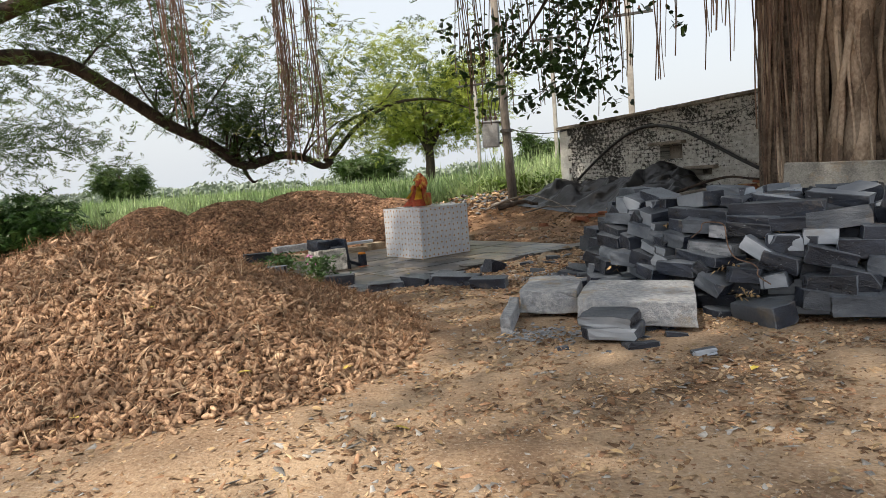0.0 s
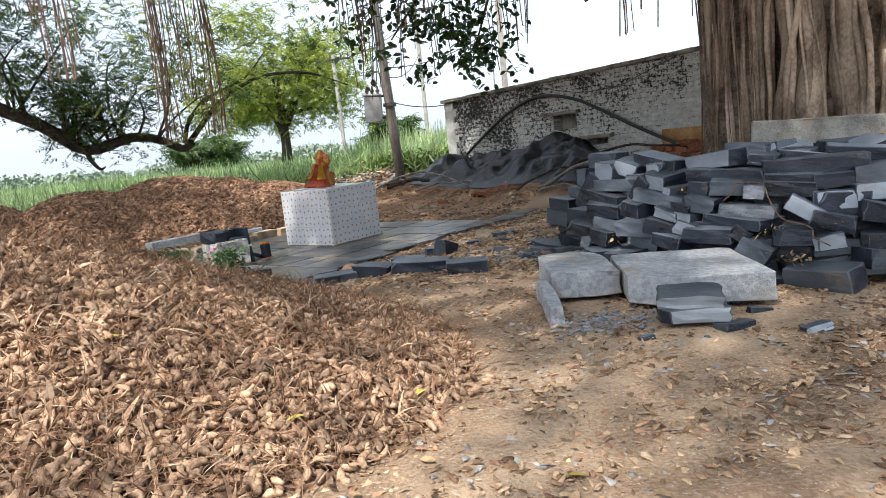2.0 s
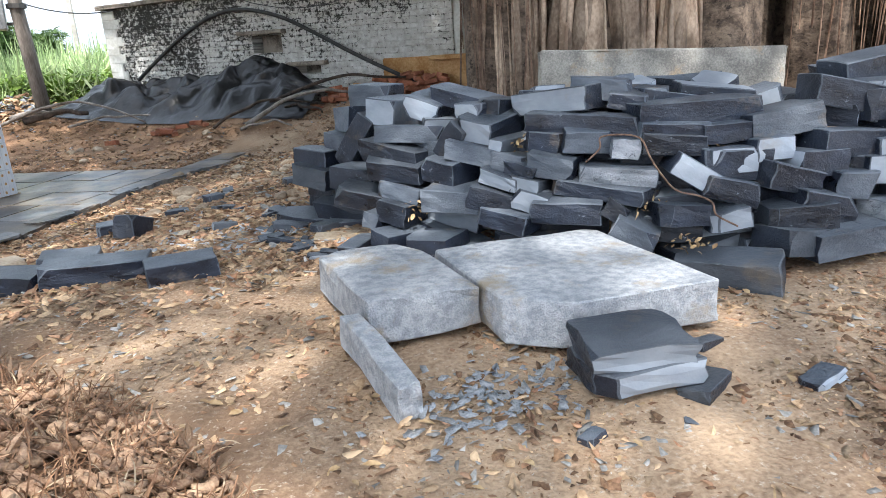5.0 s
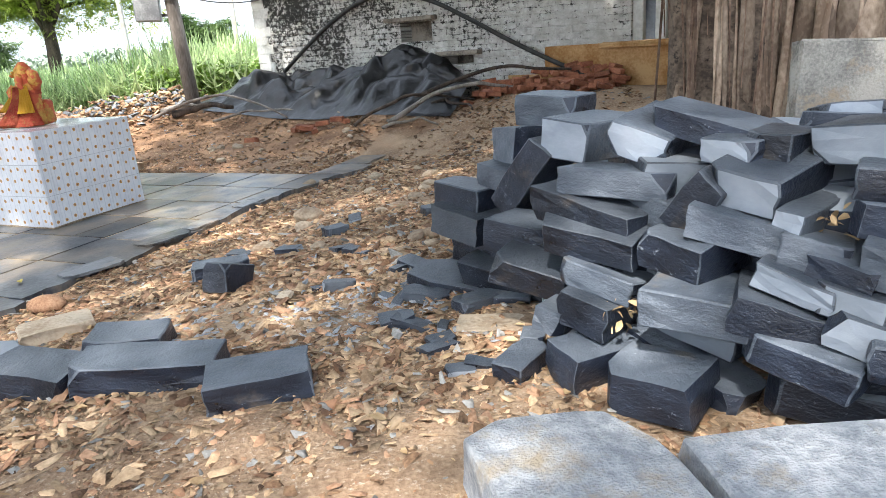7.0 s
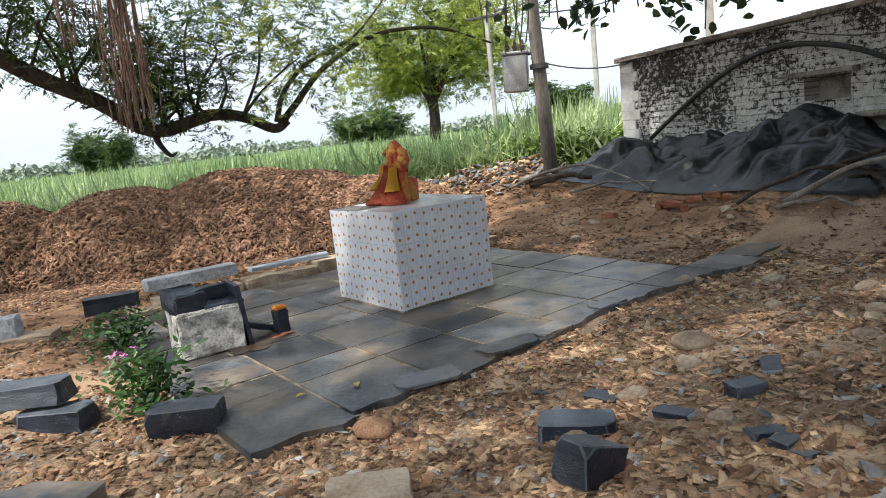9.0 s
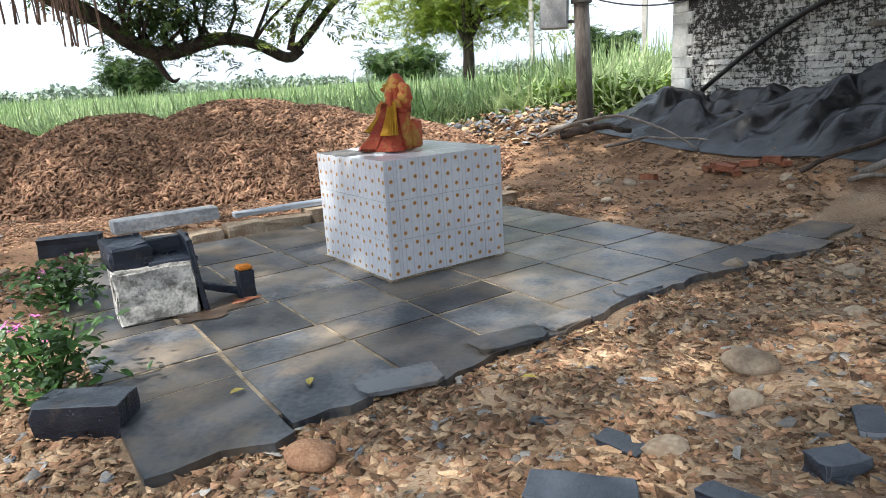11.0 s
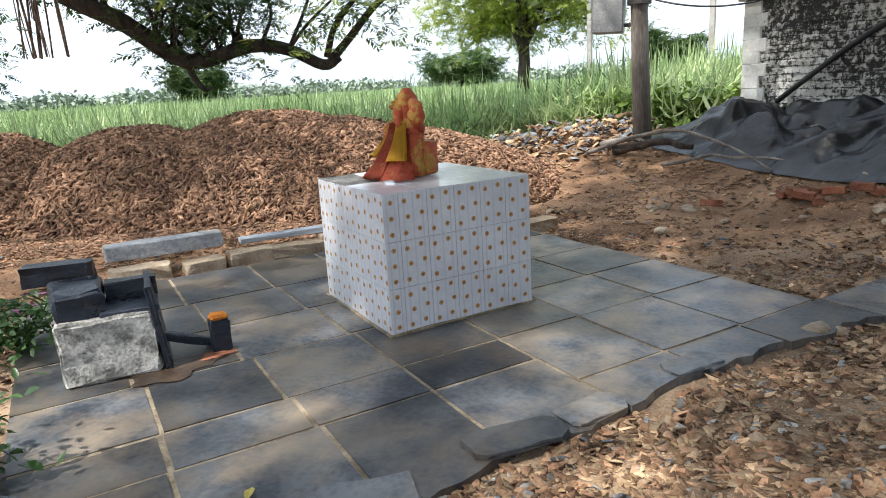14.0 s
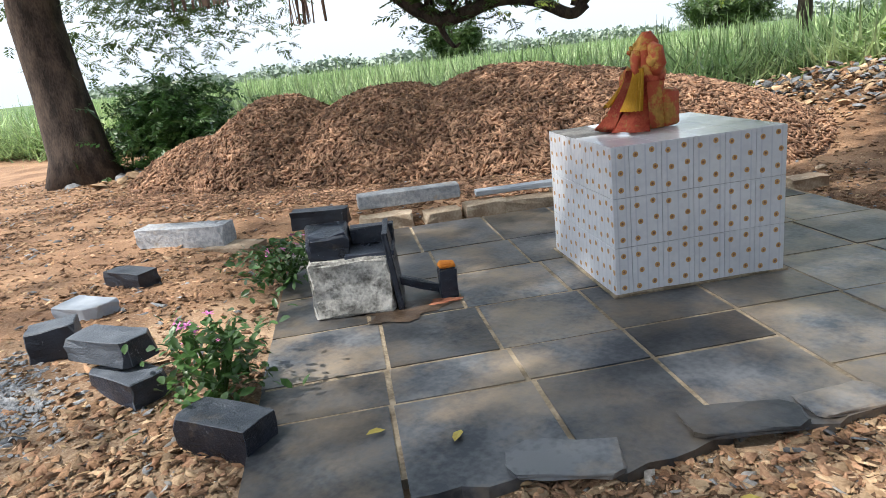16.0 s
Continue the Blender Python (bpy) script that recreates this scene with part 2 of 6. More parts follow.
M_PAVE = mat("paving_stone", (0.033, 0.041, 0.054), (0.135, 0.144, 0.155), 3.0, 0.36, 0.16, 30, (0.25, 0.20, 0.145), 0.545, 1.7, obj_rand=0.55, soft_edge=0.11)
M_JOINT = mat("joint_mortar", (0.20, 0.16, 0.11), (0.42, 0.345, 0.25), 6, 0.95, 0.4, 50)
M_FINGER = mat("dried_rhizome", (0.17, 0.085, 0.05), (0.43, 0.26, 0.16), 10, 0.85, 0.2, 120, island=0.45)
# rhizome brown darkened: shade between the fingers is put into this colour
M_FINGERB = mat("rhizome_shade_core", (0.05, 0.026, 0.016), (0.11, 0.06, 0.035), 20, 0.95, 0.5, 90)
M_HUSK = mat("dry_husk", (0.20, 0.11, 0.065), (0.52, 0.355, 0.23), 12, 0.85, 0.2, 110, island=0.5)
# likewise husk brown with the shade of the gaps painted in
M_HUSKB = mat("husk_shade", (0.07, 0.036, 0.02), (0.16, 0.09, 0.05), 25, 0.95, 0.6, 90)
M_STRAW = mat("pale_straw", (0.34, 0.25, 0.155), (0.56, 0.45, 0.31), 12, 0.8, 0.1, 80, island=0.35)
M_ROOTS = mat("root_fibre", (0.15, 0.075, 0.04), (0.32, 0.18, 0.10), 25, 0.9, 0, 90, island=0.4)
M_WALL = limewash()
M_WALLC = mat("bare_limewash", (0.55, 0.55, 0.51), (0.76, 0.77, 0.74), 2.5, 0.9, 0.5, 22, (0.06, 0.055, 0.05), 0.66, 3.0)
M_ORANGE = mat("ochre_mud_plaster", (0.36, 0.18, 0.06), (0.58, 0.37, 0.18), 3, 0.95, 0.6, 30)
M_CAP = mat("wall_cap_stone", (0.10, 0.085, 0.07), (0.34, 0.30, 0.25), 4, 0.9, 0.6, 30)
M_BRICK = mat("red_brick", (0.22, 0.075, 0.042), (0.38, 0.16, 0.09), 9, 0.9, 0.5, 60, obj_rand=0.3)
M_TARP = mat("black_tarp", (0.005, 0.005, 0.006), (0.016, 0.016, 0.019), 4, 0.34, 0.7, 13, (0.06, 0.046, 0.036), 0.66, 2.2, soft_edge=0.07)
M_TARP.node_tree.nodes["Principled BSDF"].inputs["Specular IOR Level"].default_value = 0.5
M_PIPE = mat("black_pipe", (0.012, 0.012, 0.013), (0.035, 0.034, 0.033), 8, 0.5, 0.1, 40)
M_BARK = mat("banyan_bark", (0.06, 0.043, 0.032), (0.20, 0.15, 0.11), 7, 0.95, 1.0, 32, (0.025, 0.018, 0.014), 0.60, 17, stretch=(1, 1, 1.2), soft_edge=0.05)
M_ROOT = mat("aerial_root", (0.19, 0.13, 0.09), (0.46, 0.355, 0.265), 3.5, 0.85, 0.5, 40, (0.11, 0.078, 0.055), 0.63, 3, stretch=(1, 1, 0.6), obj_rand=0.3, soft_edge=0.08)
M_STRAND = mat("thin_aerial_root", (0.10, 0.06, 0.042), (0.26, 0.17, 0.12), 6, 0.95, 0.2, 40, island=0.3)
M_DARKBARK = mat("dark_bark", (0.022, 0.016, 0.013), (0.085, 0.062, 0.048), 6, 0.95, 0.9, 40, stretch=(1, 1, 0.4))
M_NEEM = mat("neem_leaf", (0.035, 0.075, 0.02), (0.105, 0.17, 0.045), 1.2, 0.5, 0, 30, island=0.4, trans=0.32)
M_LIME = mat("young_leaf", (0.24, 0.30, 0.045), (0.40, 0.46, 0.10), 0.8, 0.5, 0, 20, island=0.35, trans=0.45)
M_FIG = mat("fig_leaf", (0.022, 0.05, 0.016), (0.055, 0.105, 0.03), 2, 0.35, 0, 30, island=0.3, trans=0.2)
M_CROP = mat("crop_blade", (0.16, 0.27, 0.085), (0.45, 0.55, 0.28), 0.5, 0.45, 0, 12, island=0.45, trans=0.4)
M_WEED = mat("weed_leaf", (0.10, 0.18, 0.03), (0.2, 0.3, 0.06), 1.5, 0.5, 0, 30, island=0.35, trans=0.3)
M_SHRUB = mat("shrub_leaf", (0.03, 0.085, 0.02), (0.08, 0.17, 0.045), 2, 0.4, 0, 30, island=0.35, trans=0.25)
# far leaves: aerial haze is mixed into the base colour
M_FARTREE = mat("hazed_foliage", (0.22, 0.27, 0.22), (0.33, 0.38, 0.31), 0.15, 0.9, 0, 2, island=0.15)
M_PETAL = mat("pink_petal", (0.52, 0.13, 0.36), (0.66, 0.24, 0.5), 20, 0.6, 0, 60)
M_POLE = mat("weathered_pole", (0.13, 0.11, 0.095), (0.30, 0.27, 0.24), 5, 0.9, 0.5, 60, stretch=(1, 1, 0.15))
M_CONC = mat("concrete", (0.30, 0.28, 0.26), (0.46, 0.44, 0.41), 5, 0.9, 0.3, 60)
M_METAL = mat("galvanised_steel", (0.24, 0.245, 0.25), (0.42, 0.43, 0.43), 4, 0.5, 0.1, 40, (0.20, 0.13, 0.08), 0.68, 4, metal=0.5)
M_IRON = mat("dark_iron", (0.04, 0.04, 0.042), (0.10, 0.095, 0.09), 6, 0.6, 0.1, 50, metal=0.4)
M_TILE = mat("glazed_white_tile", (0.66, 0.68, 0.72), (0.76, 0.78, 0.81), 3, 0.16, 0.0, 30, obj_rand=0.03)
M_STRIPE = mat("tile_stripe", (0.58, 0.605, 0.665), (0.65, 0.675, 0.725), 3, 0.16, 0, 30)
M_MOTIF = mat("tile_motif_ochre", (0.52, 0.29, 0.11), (0.66, 0.42, 0.2), 40, 0.25, 0, 90)
M_MOTIFD = mat("tile_motif_dark", (0.20, 0.10, 0.06), (0.30, 0.15, 0.08), 40, 0.3, 0, 90)
M_GROUT = mat("grout", (0.30, 0.32, 0.35), (0.40, 0.42, 0.45), 10, 0.9, 0.1, 60)
M_CEMENT = mat("rough_cement", (0.11, 0.11, 0.105), (0.26, 0.255, 0.245), 8, 0.95, 0.6, 60)
M_IDOL = mat("ochre_painted_stone", (0.34, 0.17, 0.03), (0.56, 0.31, 0.06), 8, 0.7, 0.3, 50, (0.46, 0.08, 0.03), 0.50, 9)
M_RED = mat("red_cloth", (0.36, 0.03, 0.022), (0.56, 0.12, 0.06), 8, 0.75, 0.3, 60, (0.46, 0.22, 0.08), 0.60, 18)
M_YELLOW = mat("yellow_cloth", (0.68, 0.36, 0.02), (0.8, 0.48, 0.05), 6, 0.7, 0.2, 60)
M_ORANGEP = mat("orange_powder", (0.62, 0.19, 0.02), (0.8, 0.32, 0.05), 12, 0.95, 0.3, 60)
M_PAINTED = mat("limewashed_stone", (0.24, 0.235, 0.215), (0.74, 0.72, 0.67), 10, 0.9, 0.7, 55, (0.09, 0.085, 0.075), 0.6, 7, soft_edge=0.07)
M_WET = mat("damp_soil", (0.05, 0.033, 0.022), (0.11, 0.075, 0.05), 5, 0.35, 0.3, 50)
M_LEAFY = mat("fallen_leaf", (0.45, 0.34, 0.06), (0.6, 0.5, 0.12), 20, 0.7, 0, 60, obj_rand=0.35)
M_LEAFB = mat("dry_brown_leaf", (0.30, 0.19, 0.09), (0.5, 0.36, 0.2), 20, 0.8, 0, 60, island=0.35)
M_ROPE = mat("coir_rope", (0.10, 0.058, 0.04), (0.22, 0.14, 0.10), 30, 0.95, 0.4, 90)
M_WIRE = mat("wire", (0.05, 0.05, 0.055), (0.09, 0.09, 0.095), 10, 0.6, 0, 30)
M_PORC = mat("brown_insulator", (0.08, 0.04, 0.03), (0.16, 0.09, 0.06), 10, 0.3, 0, 30)
M_WINDOW = mat("grey_shutter", (0.22, 0.25, 0.29), (0.32, 0.35, 0.39), 4, 0.7, 0.1, 30)


# ---- builders ----
rnd = np.random.default_rng(7)


def mesh_of(name, verts, faces, mats, idx=None, smooth=False):
    me = bpy.data.meshes.new(name)
    me.from_pydata([tuple(v) for v in verts], [], [tuple(f) for f in faces])
    for m in (mats if isinstance(mats, (list, tuple)) else [mats]):
        me.materials.append(m)
    if idx is not None:
        me.polygons.foreach_set("material_index", idx)
    if smooth:
        me.polygons.foreach_set("use_smooth", [True] * len(me.polygons))
    me.update()
    return me


def part(name, bm, material, parent=None, label="", smooth=False):
    """Links a bmesh as one mesh object, under parent if given."""
    me = bpy.data.meshes.new(name)
    bmesh.ops.recalc_face_normals(bm, faces=bm.faces)
    bm.to_mesh(me); bm.free()
    for m in (material if isinstance(material, (list, tuple)) else [material]):
        me.materials.append(m)
    if smooth:
        me.polygons.foreach_set("use_smooth", [True] * len(me.polygons))
    ob = new(name, me)
    if parent:
        ob.parent = parent
    if label:
        tagged(ob, label)
    return ob


def put_mesh(name, me, parent=None, m=None):
    ob = new(name, me)
    if parent:
        ob.parent = parent
    if m is not None:
        ob.matrix_basis = m
    return ob


def empty(name, m):
    ob = new(name)
    ob.matrix_basis = m
    return ob


def box(sx, sy, sz, bevel=0.0, cuts=0, rough=0.0, seed=0, centre=(0, 0, 0.5)):
    """A box on its base, bevelled or cut and roughened."""
    bm = bmesh.new()
    bmesh.ops.create_cube(bm, size=1)
    for v in bm.verts:
        v.co = Vector(((v.co.x + centre[0]) * sx, (v.co.y + centre[1]) * sy, (v.co.z + centre[2]) * sz))
    if bevel:
        bmesh.ops.bevel(bm, geom=bm.edges[:], offset=bevel, segments=1, affect="EDGES", profile=0.5)
    if cuts:
        bmesh.ops.subdivide_edges(bm, edges=bm.edges[:], cuts=cuts, use_grid_fill=True)
    if rough:
        r = random.Random(seed)
        for v in bm.verts:
            v.co += Vector((r.uniform(-1, 1), r.uniform(-1, 1), r.uniform(-1, 1))) * rough
    return bm


def tube(pts, radii, sides=8, flute=0.0, seed=0, closed=True):
    """A tapered tube along points, as a bmesh."""
    bm = bmesh.new()
    r = random.Random(seed)
    rings = []
    pts = [Vector(p) for p in pts]
    prev = Vector((1, 0.13, 0))
    ph = [r.uniform(0, 6.3) for _ in range(3)]
    for i, p in enumerate(pts):
        d = (pts[min(i + 1, len(pts) - 1)] - pts[max(i - 1, 0)]).normalized()
        x = (prev - d * prev.dot(d)).normalized(); prev = x
        y = d.cross(x)
        ring = []
        for k in range(sides):
            a = 2 * math.pi * k / sides
            rr = radii[i] * (1 + flute * (math.sin(3 * a + ph[0]) + 0.7 * math.sin(5 * a + ph[1] + 0.4 * i) + 0.5 * math.sin(8 * a + ph[2])))
            ring.append(bm.verts.new(p + (x * math.cos(a) + y * math.sin(a)) * rr))
        rings.append(ring)
    for a, b in zip(rings, rings[1:]):
        for k in range(sides):
            bm.faces.new((a[k], a[(k + 1) % sides], b[(k + 1) % sides], b[k]))
    if closed:
        bm.faces.new(rings[0][::-1]); bm.faces.new(rings[-1])
    return bm


def merge(bms):
    out = bmesh.new()
    for b in bms:
        me = bpy.data.meshes.new("t"); b.to_mesh(me); out.from_mesh(me); b.free(); bpy.data.meshes.remove(me)
    return out


def smooth_path(pts, n):
    """Catmull-Rom through points, n steps a span."""
    P = [Vector(p) for p in pts]
    P = [P[0] * 2 - P[1]] + P + [P[-1] * 2 - P[-2]]
    out = []
    for i in range(1, len(P) - 2):
        a, b, c, d = P[i - 1:i + 3]
        for k in range(n):
            t = k / n
            out.append(0.5 * (2 * b + (c - a) * t + (2 * a - 5 * b + 4 * c - d) * t * t + (3 * b - a - 3 * c + d) * t ** 3))
    return out + [P[-2]]


def rot_mats(n, tilt=math.pi, rng=rnd):
    """n random turns: heading free, tilt up to the given angle."""
    a, b, c = rng.uniform(0, 2 * math.pi, n), rng.uniform(-tilt, tilt, n), rng.uniform(-tilt, tilt, n)
    ca, sa, cb, sb, cc, sc = np.cos(a), np.sin(a), np.cos(b), np.sin(b), np.cos(c), np.sin(c)
    z = np.zeros(n); o = np.ones(n)
    Rz = np.stack([ca, -sa, z, sa, ca, z, z, z, o], 1).reshape(n, 3, 3)
    Ry = np.stack([cb, z, sb, z, o, z, -sb, z, cb], 1).reshape(n, 3, 3)
    Rx = np.stack([o, z, z, z, cc, -sc, z, sc, cc], 1).reshape(n, 3, 3)
    return Rz @ Ry @ Rx


def strew(name, templates, pos, R, S, mats, pick_mat=None, smooth=False):
    """One mesh of many small pieces: templates of (verts, triangles) set at pos with turns R and sizes S."""
    n = len(pos)
    which = rnd.integers(0, len(templates), n)
    V, F, MI, base = [], [], [], 0
    pm = pick_mat if pick_mat is not None else np.zeros(n, int)
    for k, (tv, tf) in enumerate(templates):
        sel = np.nonzero(which == k)[0]
        if not len(sel):
            continue
        tv, tf = np.asarray(tv, float), np.asarray(tf, int)
        s = S[sel] if S.ndim == 2 else np.repeat(S[sel][:, None], 3, 1)
        v = np.einsum("nij,nvj->nvi", R[sel], tv[None] * s[:, None, :]) + pos[sel][:, None, :]
        V.append(v.reshape(-1, 3))
        F.append((tf[None] + (base + np.arange(len(sel)) * len(tv))[:, None, None]).reshape(-1, 3))
        MI.append(np.repeat(pm[sel], len(tf)))
        base += len(sel) * len(tv)
    V, F, MI = np.concatenate(V), np.concatenate(F), np.concatenate(MI)
    me = bpy.data.meshes.new(name)
    me.vertices.add(len(V)); me.loops.add(len(F) * 3); me.polygons.add(len(F))
    me.vertices.foreach_set("co", V.astype(np.float32).ravel())
    me.loops.foreach_set("vertex_index", F.astype(np.int32).ravel())
    me.polygons.foreach_set("loop_start", np.arange(0, len(F) * 3, 3, dtype=np.int32))
    for m in (mats if isinstance(mats, (list, tuple)) else [mats]):
        me.materials.append(m)
    me.polygons.foreach_set("material_index", MI.astype(np.int32))
    if smooth:
        me.polygons.foreach_set("use_smooth", [True] * len(F))
    me.update(); me.validate()
    return new(name, me)


def chip(seed, flat=0.5):
    """An angular shard: an uneven polygon with a smaller, skewed top."""
    r = np.random.default_rng(seed)
    n = 4 + seed % 3
    a = np.sort(r.uniform(0, 2 * math.pi, n) * .35 + np.arange(n) * 2 * math.pi / n)
    q = r.uniform(.7, 1.15, n)
    v = [(q[i] * math.cos(a[i]), q[i] * math.sin(a[i]), -.5 * flat) for i in range(n)]
    s, ox, oy = r.uniform(.55, .9), r.uniform(-.2, .2), r.uniform(-.2, .2)
    v += [(q[i] * s * math.cos(a[i]) + ox, q[i] * s * math.sin(a[i]) + oy, flat * r.uniform(.25, .75)) for i in range(n)]
    f = []
    for i in range(n):
        j = (i + 1) % n
        f += [(i, j, n + j), (i, n + j, n + i)]
    f += [(n, n + i, n + i + 1) for i in range(1, n - 1)]
    return np.array(v) * 0.5, f


CHIPS = [chip(i) for i in range(12)]


def rhizome(seed, bend=0.25, fat=0.17, sides=5, rings=4):
    """A knobbly finger, one unit long."""
    r = np.random.default_rng(seed)
    v, f = [], []
    for i in range(rings):
        t = i / (rings - 1)
        w = fat * (0.45 if i in (0, rings - 1) else 1) * r.uniform(.8, 1.25)
        y = bend * (t - .5) ** 2 * 2
        for k in range(sides):
            a = 2 * math.pi * k / sides + i * .5
            v.append((t - .5, y + w * math.cos(a), w * math.sin(a)))
    for i in range(rings - 1):
        for k in range(sides):
            a, b, c, d = i * sides + k, i * sides + (k + 1) % sides, (i + 1) * sides + (k + 1) % sides, (i + 1) * sides + k
            f += [(a, b, c), (a, c, d)]
    for k in range(1, sides - 1):
        f += [(0, k + 1, k), ((rings - 1) * sides, (rings - 1) * sides + k, (rings - 1) * sides + k + 1)]
    return v, f


def strip(n=3, w=0.12, curl=0.3, taper=True):
    """A bent blade, one unit long along x."""
    v, f = [], []
    for i in range(n + 1):
        t = i / n
        ww = w * (1 - t if taper else 1) * (0.6 + 0.8 * t * (1 - t) * 2) + 0.004
        v += [(t, -ww, curl * math.sin(t * 2.2) * .5), (t, ww, curl * math.sin(t * 2.2) * .5)]
    for i in range(n):
        a = 2 * i
        f += [(a, a + 2, a + 3), (a, a + 3, a + 1)]
    return v, f


def leaf_card(w=0.42):
    """A folded leaf, one unit long: two halves along a midrib."""
    v = [(0, 0, 0), (.35, w * .5, .06), (.35, -w * .5, .06), (.75, w * .38, .02), (.75, -w * .38, .02), (1, 0, -.08), (.5, 0, 0)]
    f = [(0, 1, 6), (0, 6, 2), (6, 1, 3), (6, 4, 2), (6, 3, 5), (6, 5, 4)]
    return v, f


def spray(seed, n=7, size=.27):
    """A hanging twig of narrow leaflets, one unit long."""
    r = np.random.default_rng(seed)
    v, f = [], []
    for i in range(n):
        t = (i + 1) / n
        for side in (-1, 1):
            b = np.array((t * .8, 0, -.25 * t * t))
            d = np.array((.55, side * .8, -.35)) + r.uniform(-.25, .25, 3)
            d /= np.linalg.norm(d)
            L = size * (1.3 - .5 * t) * r.uniform(.8, 1.3)
            s = np.cross(d, (0, 0, 1)); s /= np.linalg.norm(s) + 1e-6
            k = len(v)
            v += [tuple(b), tuple(b + d * L * .5 + s * L * .17), tuple(b + d * L), tuple(b + d * L * .5 - s * L * .17)]
            f += [(k, k + 1, k + 2), (k, k + 2, k + 3)]
    return v, f


SPRAYS = [spray(i) for i in range(6)]

# ---- plan ----
O2 = np.array((-0.96, 12.02))                     # front corner of the pedestal
U2 = np.array((0.5227, 0.8525)); V2 = np.array((-0.8525, 0.5227))
ANG = math.degrees(math.atan2(U2[1], U2[0]))


def uv(u, v):
    p = O2 + U2 * u + V2 * v
    return float(p[0]), float(p[1])


WALL_A, WALL_D = np.array((0.33, 19.1)), np.array((0.7587, -0.6514))


def sstep(a, b, x):
    t = np.clip((x - a) / (b - a), 0, 1)
    return t * t * (3 - 2 * t)


def ground_z(x, y):
    """Height of the bare ground."""
    x, y = np.asarray(x, float), np.asarray(y, float)
    dx, dy = x - O2[0], y - O2[1]
    u, v = dx * U2[0] + dy * U2[1], dx * V2[0] + dy * V2[1]
    right = np.maximum(-1.56 - v, 0); front = np.maximum(-2.04 - u, 0); left = np.maximum(v - 2.5, 0); back = np.maximum(u - 2.5, 0)
    z = -0.035 + 0.29 * sstep(0.0, 2.2, right) * (1 - 0.75 * sstep(0.5, 4.5, u))
    z = np.maximum(z, -0.035 + 0.30 * sstep(0.0, 3.6, front) * sstep(3.5, -1.0, v))
    z = z + 0.07 * sstep(0, 1.2, np.maximum(front, left)) * sstep(-1, 1, v)
    z = z + 0.33 * sstep(0.2, 4.0, back) * sstep(-2.3, -0.2, v)
    z = z + 0.22 * sstep(16.5, 19.0, y) * sstep(-5, -1.5, x)
    # bank of earth below the old wall
    s = (x - WALL_A[0]) * WALL_D[0] + (y - WALL_A[1]) * WALL_D[1]
    w = -((x - WALL_A[0]) * WALL_D[1] - (y - WALL_A[1]) * WALL_D[0]) * -1
    d = np.abs(w)
    z = z + (0.42 * sstep(2.0, 5.5, s) + 0.15) * sstep(2.6, 0.3, d) * sstep(-2, 0.5, s)
    # rise round the banyan's foot
    z = z + 0.32 * sstep(3.2, 1.2, np.hypot(x - 5.7, y - 10.3))
    z = z + 0.02 * np.sin(x * 1.7 + 0.6 * y) * np.sin(y * 1.3 - 0.4 * x) * sstep(0.1, 0.8, right + front + left + back)
    return z


def gz(x, y):
    return float(ground_z(x, y))


# ---- ground: one sheet to the horizon ----
def axis(lo, hi, step, far):
    core = list(np.arange(lo, hi + 1e-6, step))
    out, d = [], step
    p = hi
    while p < far:
        d *= 1.35; p += d; out.append(p)
    neg, d, p = [], step, lo
    while p > -far:
        d *= 1.35; p -= d; neg.append(p)
    return np.array(neg[::-1] + core + out)


def build_ground():
    xs, ys = axis(-14, 10, 0.12, 1500), axis(-3, 24, 0.12, 1500)
    X, Y = np.meshgrid(xs, ys)
    near = sstep(40, 24, np.hypot(X, Y - 10))
    Z = ground_z(np.clip(X, -30, 30), np.clip(Y, -10, 40))
    nz = np.array([noise.noise((a * 2.3, b * 2.3, 0.0)) for a, b in zip(X.ravel(), Y.ravel())]).reshape(X.shape)
    nz2 = np.array([noise.noise((a * 7.0, b * 7.0, 3.0)) for a, b in zip(X.ravel(), Y.ravel())]).reshape(X.shape)
    dx, dy = X - O2[0], Y - O2[1]
    u, v = dx * U2[0] + dy * U2[1], dx * V2[0] + dy * V2[1]
    paved = ((u > -2.2) & (u < 2.65) & (v > -1.75) & (v < 2.6)) | ((u > 2.4) & (u < 4.8) & (v > -1.9) & (v < -0.9))
    Z = Z + np.where(paved, 0, (nz * 0.02 + nz2 * 0.012) * near) - np.where(paved, 0.012, 0)
    ny, nx = X.shape
    verts = np.stack([X.ravel(), Y.ravel(), Z.ravel()], 1)
    i = np.arange(ny - 1)[:, None] * nx + np.arange(nx - 1)[None]
    faces = np.stack([i, i + 1, i + nx + 1, i + nx], -1).reshape(-1, 4)
    cx = (xs[:-1] + xs[1:]) / 2; cy = (ys[:-1] + ys[1:]) / 2
    CX, CY = np.meshgrid(cx, cy)
    idx = ((CY > 22 + 0.25 * CX) & (CX < 6) & (CY > 16.5) | (np.hypot(CX, CY) > 60)).astype(int).ravel()
    me = mesh_of("ground", verts, faces, [M_SOIL, M_FIELD], idx.tolist(), True)
    tagged(new("ground", me), "dusty red-brown earth yard with gravel and litter", "ground", kind="structure")


build_ground()


# ---- the old masonry wall ----
def wall_frame(s, w=0.0, z=0.0):
    p = WALL_A + WALL_D * s + np.array((-WALL_D[1], WALL_D[0])) * w
    return Vector((p[0], p[1], z))


WALL_ANG = math.degrees(math.atan2(WALL_D[1], WALL_D[0]))


